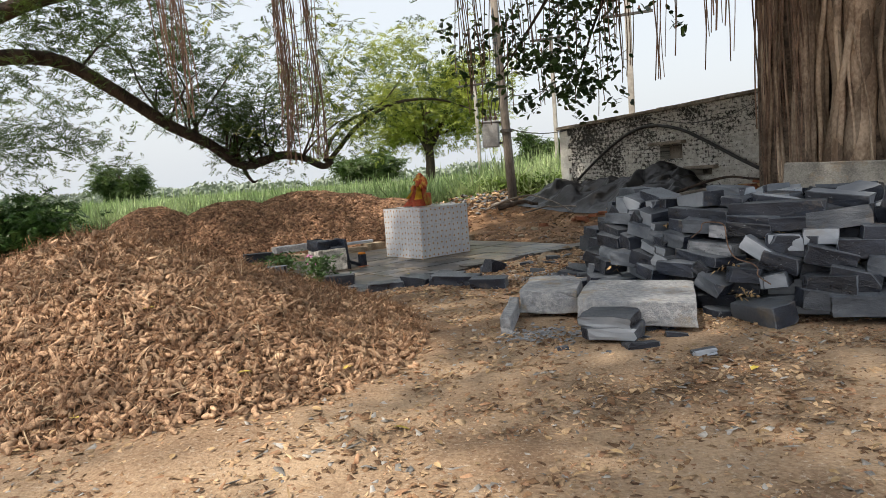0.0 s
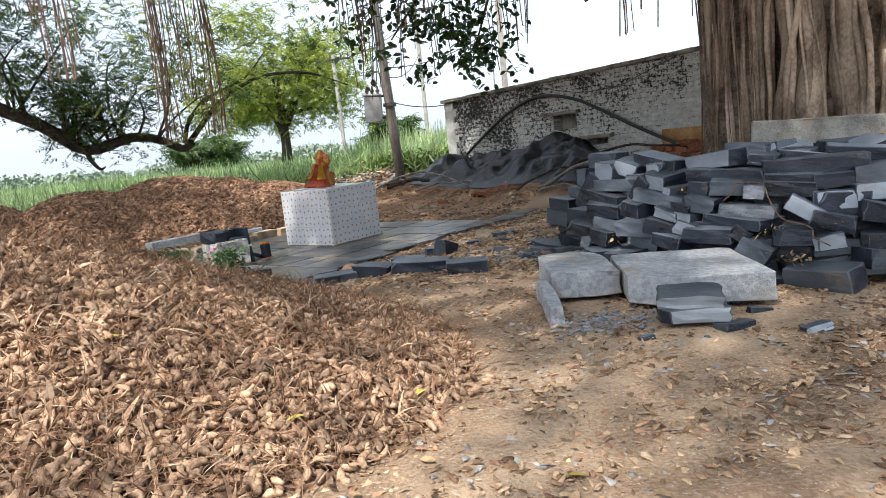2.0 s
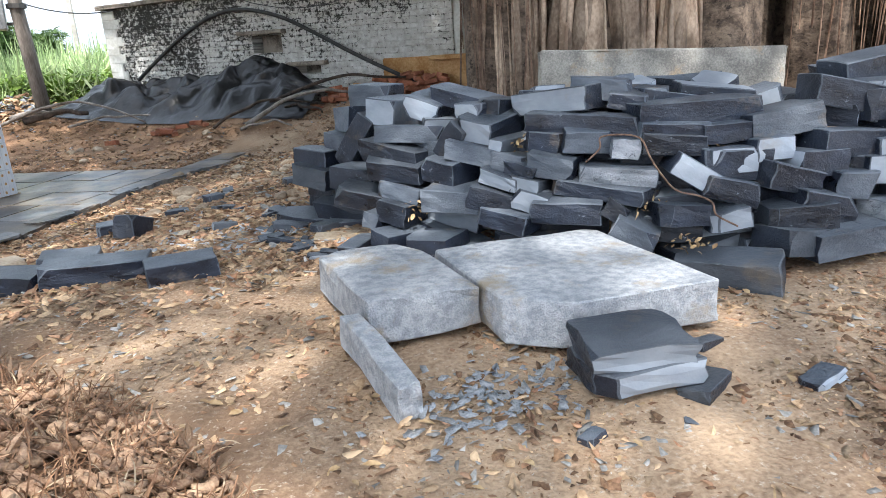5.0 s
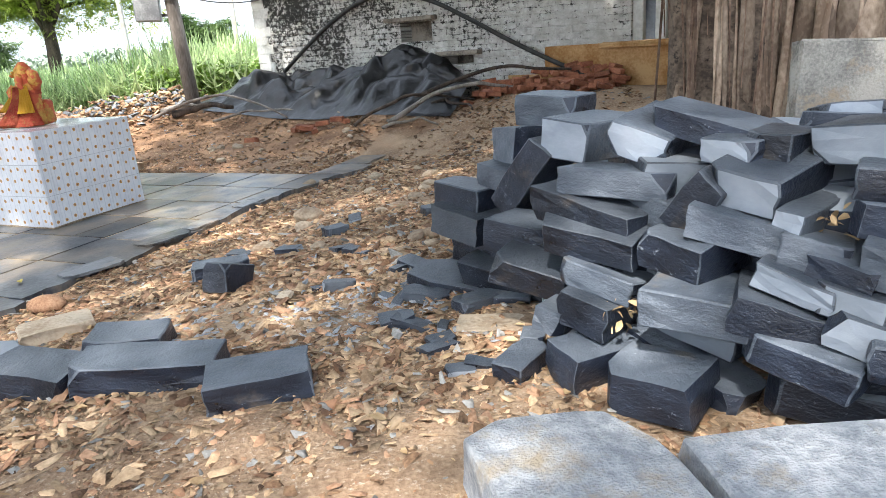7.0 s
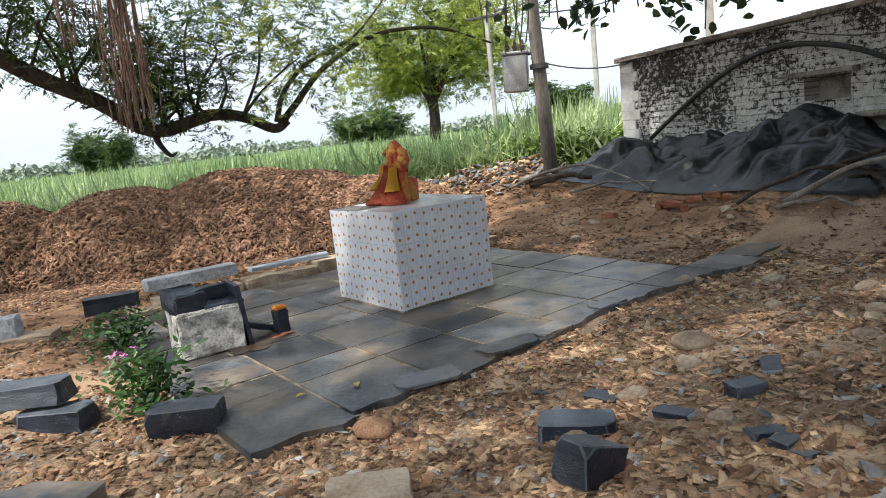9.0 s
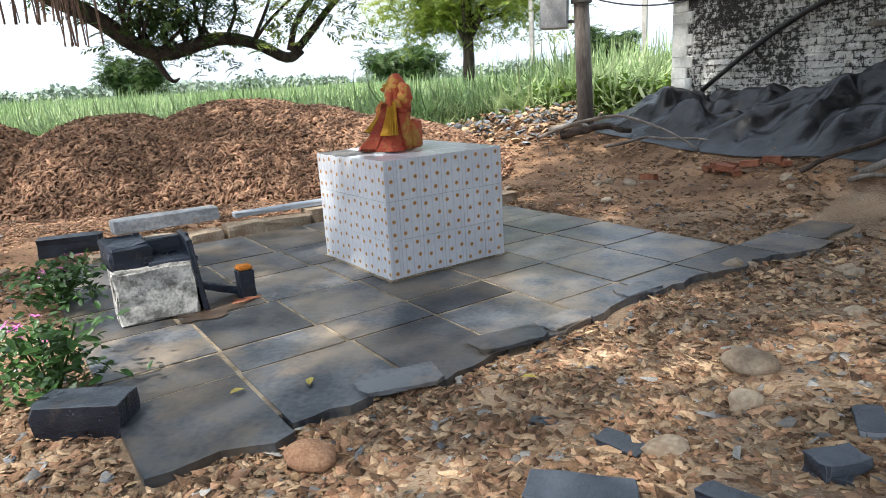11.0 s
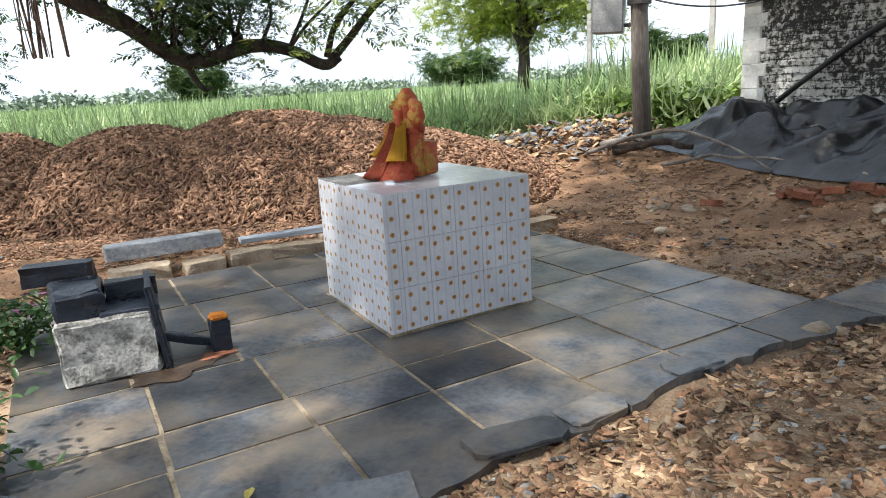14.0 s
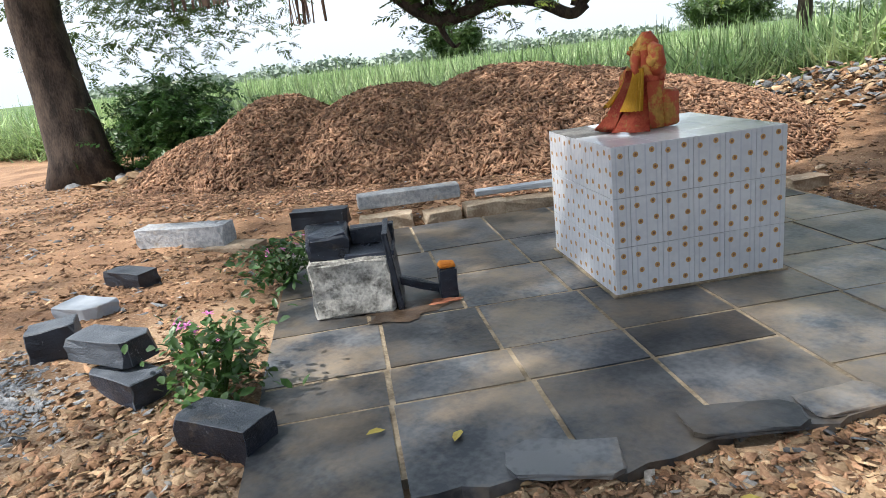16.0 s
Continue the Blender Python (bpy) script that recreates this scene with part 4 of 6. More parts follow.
pile([
    (2.26, 8.83, 0.64, 0.30, 0.14, -54, 4, 0),
    (2.23, 8.74, 0.54, 0.29, 0.13, -54, 6, 0),
    (2.42, 8.65, 0.77, 0.20, 0.10, -54, 8, 3),
    (2.49, 8.71, 0.91, 0.17, 0.15, -54, -4, 0),
    (2.65, 8.32, 0.97, 0.22, 0.15, -54, 6, 1),
    (2.77, 7.88, 1.00, 0.21, 0.11, -54, 16, 1),
    (2.94, 7.78, 1.05, 0.38, 0.08, -54, 12, 0),
    (2.68, 8.72, 1.05, 0.30, 0.13, -54, 1, 0),
    (2.50, 8.51, 0.79, 0.13, 0.36, -54, 39, 0),
    (2.66, 7.84, 0.88, 0.39, 0.09, -54, 0, 0),
    (2.94, 7.60, 1.00, 0.19, 0.08, -54, 2, 1),
    (3.03, 7.53, 1.02, 0.14, 0.08, -49, 4, 0),
    (2.90, 7.46, 0.91, 0.22, 0.11, -49, 9, 1)])
pile([
    (2.80, 7.55, 0.85, 0.11, 0.19, -54, 36, 0),
    (2.55, 7.88, 0.76, 0.43, 0.11, -54, 6, 0),
    (2.53, 7.81, 0.68, 0.39, 0.10, -54, 2, 0),
    (2.41, 8.25, 0.58, 0.29, 0.13, -54, 6, 0),
    (2.86, 7.41, 0.80, 0.26, 0.09, -49, 12, 2),
    (2.72, 7.52, 0.70, 0.22, 0.12, -54, 7, 0),
    (2.97, 7.32, 0.83, 0.09, 0.08, -49, 6, 1),
    (2.99, 7.24, 0.76, 0.17, 0.09, -49, 8, 0),
    (2.54, 7.70, 0.58, 0.28, 0.08, -54, 7, 2),
    (2.38, 8.01, 0.50, 0.31, 0.10, -54, 7, 0),
    (2.73, 7.35, 0.57, 0.33, 0.11, -54, 1, 0),
    (2.93, 7.22, 0.68, 0.21, 0.07, -49, 12, 1),
    (2.88, 7.20, 0.58, 0.25, 0.10, -49, 12, 2)])
pile([
    (2.88, 7.13, 0.50, 0.29, 0.09, -49, 7, 0),
    (2.48, 7.66, 0.48, 0.19, 0.11, -54, 9, 0),
    (2.39, 7.76, 0.43, 0.11, 0.08, -54, 12, 0),
    (3.26, 7.31, 1.04, 0.44, 0.11, -49, -6, 1),
    (3.32, 7.05, 0.94, 0.54, 0.09, -37, 4, 0),
    (3.51, 7.19, 1.09, 0.29, 0.10, -37, 6, 2),
    (3.82, 6.80, 0.97, 0.59, 0.11, -22, 0, 0),
    (3.56, 7.03, 1.03, 0.18, 0.07, -37, 8, 0),
    (3.66, 6.78, 0.90, 0.33, 0.07, -22, 4, 0),
    (3.14, 7.15, 0.86, 0.18, 0.09, -49, 6, 0),
    (3.33, 6.98, 0.86, 0.26, 0.10, -37, 6, 0),
    (3.44, 6.87, 0.83, 0.13, 0.09, -37, 6, 3),
    (3.64, 6.76, 0.84, 0.29, 0.09, -22, 4, 0)])
pile([
    (3.13, 7.05, 0.75, 0.22, 0.10, -49, 7, 0),
    (3.37, 6.84, 0.71, 0.35, 0.08, -37, 4, 3),
    (3.27, 6.86, 0.64, 0.44, 0.07, -37, 6, 0),
    (3.02, 7.16, 0.72, 0.16, 0.08, -49, 8, 0),
    (3.01, 7.11, 0.66, 0.17, 0.08, -49, 9, 1),
    (3.01, 7.05, 0.59, 0.17, 0.09, -49, 12, 1),
    (3.69, 6.64, 0.70, 0.26, 0.10, -22, 32, 1),
    (3.81, 6.55, 0.63, 0.24, 0.10, -22, 16, 0),
    (3.12, 6.90, 0.55, 0.32, 0.10, -37, 1, 0),
    (3.31, 6.76, 0.56, 0.11, 0.08, -37, 34, 0),
    (3.35, 6.67, 0.46, 0.20, 0.09, -37, 26, 2),
    (3.58, 6.59, 0.54, 0.22, 0.09, -22, 4, 0),
    (3.76, 6.50, 0.51, 0.17, 0.09, -22, -10, 1)])
pile([
    (3.86, 6.61, 0.76, 0.21, 0.11, -22, -2, 1),
    (3.90, 6.68, 0.88, 0.26, 0.08, -22, -2, 0),
    (4.19, 6.62, 0.91, 0.37, 0.12, -9, -8, 0),
    (4.07, 6.57, 0.80, 0.21, 0.10, -9, 0, 1),
    (4.28, 6.48, 0.72, 0.25, 0.11, -9, 4, 2),
    (4.62, 6.64, 1.00, 0.35, 0.13, -9, 12, 0),
    (4.85, 6.56, 0.95, 0.36, 0.14, -3, 0, 0),
    (5.03, 6.79, 1.11, 0.50, 0.12, -3, -8, 0),
    (4.94, 6.66, 1.02, 0.38, 0.07, -3, 0, 1),
    (4.49, 6.48, 0.79, 0.36, 0.12, -9, 4, 0),
    (4.92, 6.49, 0.86, 0.30, 0.09, -3, 0, 0),
    (4.76, 6.44, 0.76, 0.32, 0.09, -3, -2, 1),
    (4.64, 6.39, 0.66, 0.27, 0.13, -3, 4, 1)])
pile([
    (4.41, 6.39, 0.61, 0.21, 0.12, -9, 6, 0),
    (4.88, 6.36, 0.63, 0.22, 0.13, -3, 4, 1),
    (4.22, 6.38, 0.53, 0.28, 0.12, -9, 12, 0),
    (4.60, 6.27, 0.46, 0.25, 0.11, -3, 6, 3),
    (4.48, 6.25, 0.39, 0.31, 0.09, -9, 4, 1),
    (4.26, 6.27, 0.38, 0.37, 0.12, -9, -2, 0),
    (4.76, 6.24, 0.42, 0.26, 0.10, -3, 4, 3),
    (4.86, 6.29, 0.52, 0.22, 0.13, -3, 4, 0),
    (4.11, 6.47, 0.66, 0.29, 0.11, -9, 14, 0),
    (4.08, 6.38, 0.50, 0.30, 0.11, -9, 0, 2),
    (3.89, 6.60, 0.74, 0.31, 0.13, -22, 4, 0),
    (4.07, 6.32, 0.40, 0.30, 0.11, -9, 8, 0)])


def build_stack():
    """The body of the heap behind its face, its flat top, and the far end."""
    r = random.Random(11)
    seg = [(a, b, (b - a).length) for a, b in zip(FOOT, FOOT[1:])]
    total = sum(q[2] for q in seg)

    def at(d):
        for a, b, L in seg:
            if d <= L:
                return a + (b - a) * (d / L), (b - a).normalized()
            d -= L
        return FOOT[-1], (seg[-1][1] - seg[-1][0]).normalized()
    step = 0.112
    for level in range(7):
        z = 0.27 + level * step
        for depth in range(4):
            d = 0.25 + r.uniform(0, 0.2)
            while d < total:
                me = r.choice(BLOCKS)
                L = max(v.co.x for v in me.vertices) * 2
                p, t = at(min(d + L / 2, total))
                inward = Vector((-t.y, t.x))
                crest = 0.42 + 0.56 * float(sstep(0.2, 1.3, d)) + 0.08 * math.sin(d * 2.3 + 1)
                far = p.x > 4.75
                off = batter(z + 0.06) + depth * 0.26 + (0.12 if far else 0.30) + r.uniform(-0.06, 0.06)
                top = z + 1.6 * step > crest
                if z < crest and (depth == 0 or top) and not (depth == 0 and top and not far and r.random() < .3):
                    q = p + inward * off
                    yaw = math.degrees(math.atan2(t.y, t.x)) + r.gauss(0, 24 if top else 12)
                    o = new("stone_block", me)
                    o.matrix_basis = pose(q.x, q.y, z + r.uniform(-.01, .01), r.gauss(0, 6 if top else 3), r.gauss(0, 8 if top else 4), yaw + (180 if r.random() < .5 else 0))
                    tagged(o, "rough dark basalt block lying in the stack", "stone block", "stacked basalt blocks")
                d += L * r.uniform(0.95, 1.15)
    # flat pieces and blocks slid off the front
    for i, (x, y, L, D, H, yaw) in enumerate(((2.21, 8.77, 0.42, 0.34, 0.06, -30.0), (2.05, 8.6, 0.22, 0.13, 0.05, -15.0), (2.25, 8.41, 0.2, 0.12, 0.06, 25.0), (2.4, 8.43, 0.24, 0.14, 0.05, -20.0), (1.89, 8.34, 0.15, 0.12, 0.05, 0.0), (2.53, 7.65, 0.34, 0.17, 0.13, 20.0), (2.64, 7.4, 0.29, 0.25, 0.13, -50.0), (2.29, 7.74, 0.2, 0.12, 0.09, 40.0), (2.27, 8.17, 0.28, 0.16, 0.03, -10.0), (3.7, 6.42, 0.46, 0.2, 0.15, -58.0), (3.5, 6.67, 0.34, 0.22, 0.06, 20.0))):
        m = (M_ROCK, M_ROCK, M_ROCK) if i == 8 else (M_BASALT, M_SAWN, M_SPLIT)
        o = new("stone_block", block("stone_block", L, D, H, 300 + i, m, 0, 0.015, 3 if H < 0.07 else 2))
        o.matrix_basis = pose(x, y, gz(x, y) - 0.012 + (0.02 if i in (5, 6) else 0), 8 if i in (5, 9) else 0, r.gauss(0, 4), yaw)
        tagged(o, "flat tan stone before the stack" if i == 8 else "dark block slid off the front of the stack", "stone block", "stacked basalt blocks")


build_stack()


def lay(me_name, L, D, H, x, y, yaw, seed, label, cat="stone block", mats=(M_BASALT, M_SAWN, M_SPLIT), pale=0, z=None, rx=0, ry=0, group="", chipped=0.02):
    me = block(me_name, L, D, H, seed, mats, pale, chipped)
    o = new(me_name, me)
    o.matrix_basis = pose(x, y, (gz(x, y) if z is None else z) - 0.012, rx, ry, yaw)
    tagged(o, label, cat, group)
    return o


G = (M_GRANITE, M_GRANITE)
# two thick granite slabs and their broken pieces
lay("granite_slab", 0.80, 0.84, 0.17, 2.86, 6.49, -2, 31, "large pale granite slab lying flat on the gravel", "stone slab", G, chipped=0.016, z=0.31)
lay("granite_slab", 0.44, 0.70, 0.17, 2.20, 6.75, 3, 32, "pale granite slab beside the larger slab", "stone slab", G, z=0.325, chipped=0.025)
lay("granite_offcut", 0.54, 0.08, 0.13, 1.98, 6.22, -84, 33, "thin granite offcut stood on edge", "stone slab", G, ry=6, z=0.29)
lay("stone_block", 0.36, 0.28, 0.085, 2.74, 5.84, -8, 34, "dark block with a pale broken face before the slab", pale=("front",), z=0.30, chipped=0.035)
lay("stone_block", 0.34, 0.25, 0.075, 2.73, 5.85, -12, 35, "dark block lying on another block", pale=("front",), z=0.385, rx=3, chipped=0.035)
# kerb of loose blocks
for i, (x, y, L, yaw) in enumerate(((1.36, 7.86, 0.36, 10), (0.93, 8.09, 0.55, -8), (0.48, 8.22, 0.42, -28), (0.76, 8.42, 0.32, 0), (0.08, 8.20, 0.40, 20), (-0.30, 8.42, 0.44, -12))):
    lay("kerb_block", L, 0.22, 0.12, x, y, yaw, 40 + i, "dark basalt block laid in a loose kerb", "stone block", group="loose kerb blocks")
lay("stone_block", 0.34, 0.16, 0.09, 0.92, 9.68, 8, 50, "dark block lying alone on the gravel", group="scattered blocks")
lay("stone_block", 0.22, 0.16, 0.16, 1.03, 9.2, 60, 51, "broken block with scratched pale face", pale=1, group="scattered blocks", ry=18)
lay("stone_block", 0.4, 0.2, 0.1, -0.05, 8.72, 24, 52, "grey flat stone on the gravel", mats=(M_SAWN, M_SAWN), group="scattered blocks")
lay("stone_block", 0.35, 0.22, 0.08, -0.5, 8.75, -20, 53, "pale flat stone on the gravel", mats=(M_ROCK, M_ROCK), group="scattered blocks")
lay("stone_block", 0.16, 0.12, 0.07, 2.3, 10.1, 10, 54, "small dark stone on the gravel", group="scattered blocks")
lay("stone_block", 0.16, 0.10, 0.07, 1.62, 10.0, 40, 55, "small dark stone on the gravel", group="scattered blocks")
for i, (x, y, L, D, yaw, m) in enumerate(((-0.72, 8.55, .5, .36, 25, M_PAVE), (-1.35, 8.8, .5, .34, 10, M_PAVE), (-0.35, 8.15, .42, .3, -15, M_BASALT), (-1.0, 8.35, .36, .3, 40, M_PAVE), (0.2, 9.05, .34, .2, 25, M_ROCK))):
    lay("flat_stone", L, D, 0.08, x, y, yaw, 90 + i, "flat grey stone slab dropped on the rubble", "stone slab", (m, m), group="flat stones by the kerb", z=gz(x, y) + 0.02)
# broken pieces of flag lying over the ragged edge
for i, (x, y, L, D, yaw) in enumerate(((-0.16, 10.56, .42, .22, 40), (0.20, 11.20, .44, .20, 52), (0.42, 11.56, .34, .18, 60), (0.74, 12.22, .32, .16, 58))):
    o = new("flag_fragment", block("flag_fragment", L, D, 0.018, 120 + i, (M_PAVE, M_PAVE), 0, 0.03, 3))
    o.matrix_basis = pose(x, y, 0.004, 0, 0, yaw)
    tagged(o, "broken dark flagstone piece at the platform's edge", "stone slab", "broken flag pieces")
# small broken pieces before the stack
rr = random.Random(77)
SHARDS = [block("stone_piece", 0.13 + 0.02 * i, 0.08 + 0.012 * (i % 3), 0.035 + 0.008 * (i % 4), 200 + i, pale=i % 2, chipped=0.012, cuts=3) for i in range(6)]
for i in range(34):
    x, y = (rr.gauss(2.0, 0.16), rr.uniform(7.7, 9.3)) if i < 14 else (rr.uniform(0.6, 2.1), rr.uniform(8.3, 10.4)) if i < 26 else (rr.uniform(2.3, 3.3), rr.gauss(5.85, .2))
    o = new("stone_piece", SHARDS[i % 6])
    s = rr.uniform(0.45, 1.0)
    o.matrix_basis = pose(x, y, gz(x, y) - 0.008, rr.uniform(-10, 10), rr.uniform(-10, 10), rr.uniform(0, 360)) @ Matrix.Diagonal((s, s, s, 1))
    tagged(o, "small broken piece of dark basalt", "stone", "broken basalt pieces")
# stones left of the platform
lay("stone_block", 0.40, 0.2, 0.17, -1.36, 9.78, 24, 60, "dark block beside the flowering plant", pale=0)
lay("stone_block", 0.42, 0.2, 0.13, -2.2, 9.62, 14, 61, "dark block lying near the plants")
lay("stone_block", 0.46, 0.2, 0.13, -2.38, 9.62, 22, 62, "dark block lying across another", z=0.17)
lay("stone_block", 0.26, 0.2, 0.2, -2.9, 9.45, 70, 63, "dark block standing on end")
lay("stone_block", 0.40, 0.18, 0.13, -4.1, 10.2, 22, 64, "dark oblong block on the earth")
lay("granite_block", 0.95, 0.24, 0.2, -5.0, 10.95, 33, 65, "long pale granite block on the earth", "stone block", G)
lay("stone_block", 0.36, 0.24, 0.1, -3.55, 9.75, 30, 66, "grey flat stone on the earth", mats=(M_SAWN, M_SAWN))
lay("stone_block", 0.5, 0.3, 0.06, -4.5, 11.2, 33, 67, "flat tan stone slab on the earth", mats=(M_ROCK, M_ROCK))
# row of stones along the back of the platform
lay("granite_block", 0.98, 0.2, 0.13, *uv(-0.9, 2.82), ANG - 4, 70, "grey dressed granite block on small stones", "stone block", G, z=0.17)
lay("stone_block", 0.52, 0.18, 0.16, *uv(-1.75, 2.75), ANG - 8, 71, "dark dressed block at the platform's back edge", z=0.08)
for i, (u, v, L, D, H) in enumerate(((-1.15, 2.62, .5, .22, .16), (-0.62, 2.62, .34, .22, .13), (-0.2, 2.64, .4, .24, .15), (0.25, 2.6, .5, .22, .14), (0.72, 2.66, .46, .28, .17), (-1.5, 2.55, .3, .2, .09), (1.3, 2.7, .4, .22, .14), (2.62, 1.9, .34, .2, .12))):
    lay("rubble_stone", L, D, H, *uv(u, v), ANG + (-6 + 5 * (i % 3)), 80 + i, "tan rubble stone edging the platform", "stone", (M_ROCK, M_ROCK), group="edging stones", chipped=0.035)
lay("plank_stone", 1.0, 0.14, 0.05, *uv(0.25, 2.74), ANG - 2, 89, "long thin grey stone strip on the edging", "stone", (M_SAWN, M_SAWN), z=0.155)


def build_basin():
    x, y = uv(-1.50, 0.58)
    root = empty("stone_trough", pose(x, y, 0.003, 0, 0, ANG - 6))
    a = part("body", box(0.50, 0.42, 0.36, 0.02, 2, 0.010, 4), [M_PAINTED], root, "rough limewashed stone body")
    b = part("block", box(0.26, 0.34, 0.16, 0.02, 1, 0.016, 6), M_BASALT, root, "dark split block on top")
    b.matrix_basis = pose(-0.13, 0.02, 0.352, 3, 0, 6)
    c = part("rim", box(0.28, 0.10, 0.13, 0.008, 1, 0.006, 7), M_BASALT, root)
    c.matrix_basis = pose(0.14, 0.14, 0.352)
    d = part("side_slab", box(0.035, 0.40, 0.50, 0.004, 1, 0.004, 8), M_BASALT, root, "thin upright dark slab")
    d.matrix_basis = pose(0.285, -0.01, 0.0, 0, -6, 0)
    e = part("floor_slab", box(0.30, 0.26, 0.03, 0.004), M_BASALT, root)
    e.matrix_basis = pose(0.13, -0.06, 0.352)
    f = part("drain_spout", box(0.34, 0.07, 0.05, 0.01, 1, 0.006, 9), M_BASALT, root)
    f.matrix_basis = pose(0.40, 0.02, 0.06, 0, 22, 10)
    tagged(root, "limewashed stone trough with dark slabs on the platform", "trough")
    x, y = uv(-0.92, 0.47)
    o = part("stone_stub", box(0.115, 0.10, 0.20, 0.01, 1, 0.006, 2), M_BASALT)
    o.matrix_basis = pose(x, y, 0, 0, 0, ANG)
    k = part("powder_cap", box(0.105, 0.09, 0.035, 0.012, 1, 0.004, 3), M_ORANGEP, o, "orange powder smeared on top")
    k.matrix_basis = pose(0, 0, 0.196)
    tagged(o, "small upright dark stone capped with orange powder", "stone")


build_basin()


# ---- heaps ----
def heap_front_z(x, y):
    """Mound of husks and mother rhizomes near the path."""
    dx, dy = np.asarray(x) + 1.15, np.asarray(y) - 5.55
    a = np.hypot(dx / np.where(dx > 0, 2.75, 2.5), dy / 2.0) + 0.05 * np.sin(3 * np.arctan2(dy, dx) + 0.6)
    return ground_z(x, y) + 0.86 * np.clip(1 - np.maximum(a, 0) ** 1.2, -0.05, 1) - 0.01


def heap_back_z(x, y):
    """Long heap of dried fingers along the field."""
    x, y = np.asarray(x, float), np.asarray(y, float)
    h = np.zeros_like(x)
    for cx, cy, rx, ry, hh, an in ((-5.5, 16.1, 2.9, 2.0, 1.20, 30), (-8.35, 13.85, 1.7, 1.7, 1.10, 40), (-6.9, 14.9, 2.2, 1.75, 1.10, 35), (-3.7, 16.6, 2.1, 1.7, 0.86, 15), (-9.3, 13.0, 1.3, 1.3, 0.62, 0), (-4.6, 16.3, 2.2, 1.8, 1.08, 20)):
        ca, sa = math.cos(math.radians(an)), math.sin(math.radians(an))
        dx, dy = x - cx, y - cy
        a = np.hypot((dx * ca + dy * sa) / rx, (-dx * sa + dy * ca) / ry)
        h = np.maximum(h, hh * np.clip(1.04 - a ** 1.65, 0, 1))
    return ground_z(x, y) + h - 0.03, h


def mound(name, x0, x1, y0, y1, step, fn, mtl, label, cat):
    xs, ys = np.arange(x0, x1, step), np.arange(y0, y1, step)
    X, Y = np.meshgrid(xs, ys)
    Z = fn(X, Y)
    G = ground_z(X, Y)
    nx = len(xs)
    ok = Z > G + 0.004
    verts = np.stack([X.ravel(), Y.ravel(), np.where(ok, Z, G - 0.02).ravel()], 1)
    i = (np.arange(len(ys) - 1)[:, None] * nx + np.arange(nx - 1)[None]).ravel()
    f = np.stack([i, i + 1, i + nx + 1, i + nx], 1)
    keep = ok.ravel()[f].any(1)
    ob = new(name, mesh_of(name, verts, f[keep], mtl, smooth=True))
    return tagged(ob, label, cat, kind="stuff")


def surface_points(n, x0, x1, y0, y1, fn, rng, test):
    x, y = rng.uniform(x0, x1, n), rng.uniform(y0, y1, n)
    z = fn(x, y)
    k = test(x, y, z)
    return np.stack([x[k], y[k], z[k]], 1)


def lean(pos, fn, R):
    """Turns pieces to lie on the slope of a surface."""
    e = 0.06
    x, y = pos[:, 0], pos[:, 1]
    gx = (fn(x + e, y) - fn(x - e, y)) / (2 * e); gy = (fn(x, y + e) - fn(x, y - e)) / (2 * e)
    n = np.stack([-gx, -gy, np.ones_like(gx)], 1); n /= np.linalg.norm(n, axis=1)[:, None]
    a = np.cross(np.tile((0.0, 1.0, 0.0), (len(n), 1)), n); a /= np.linalg.norm(a, axis=1)[:, None]
    b = np.cross(n, a)
    return np.stack([a, b, n], 2) @ R


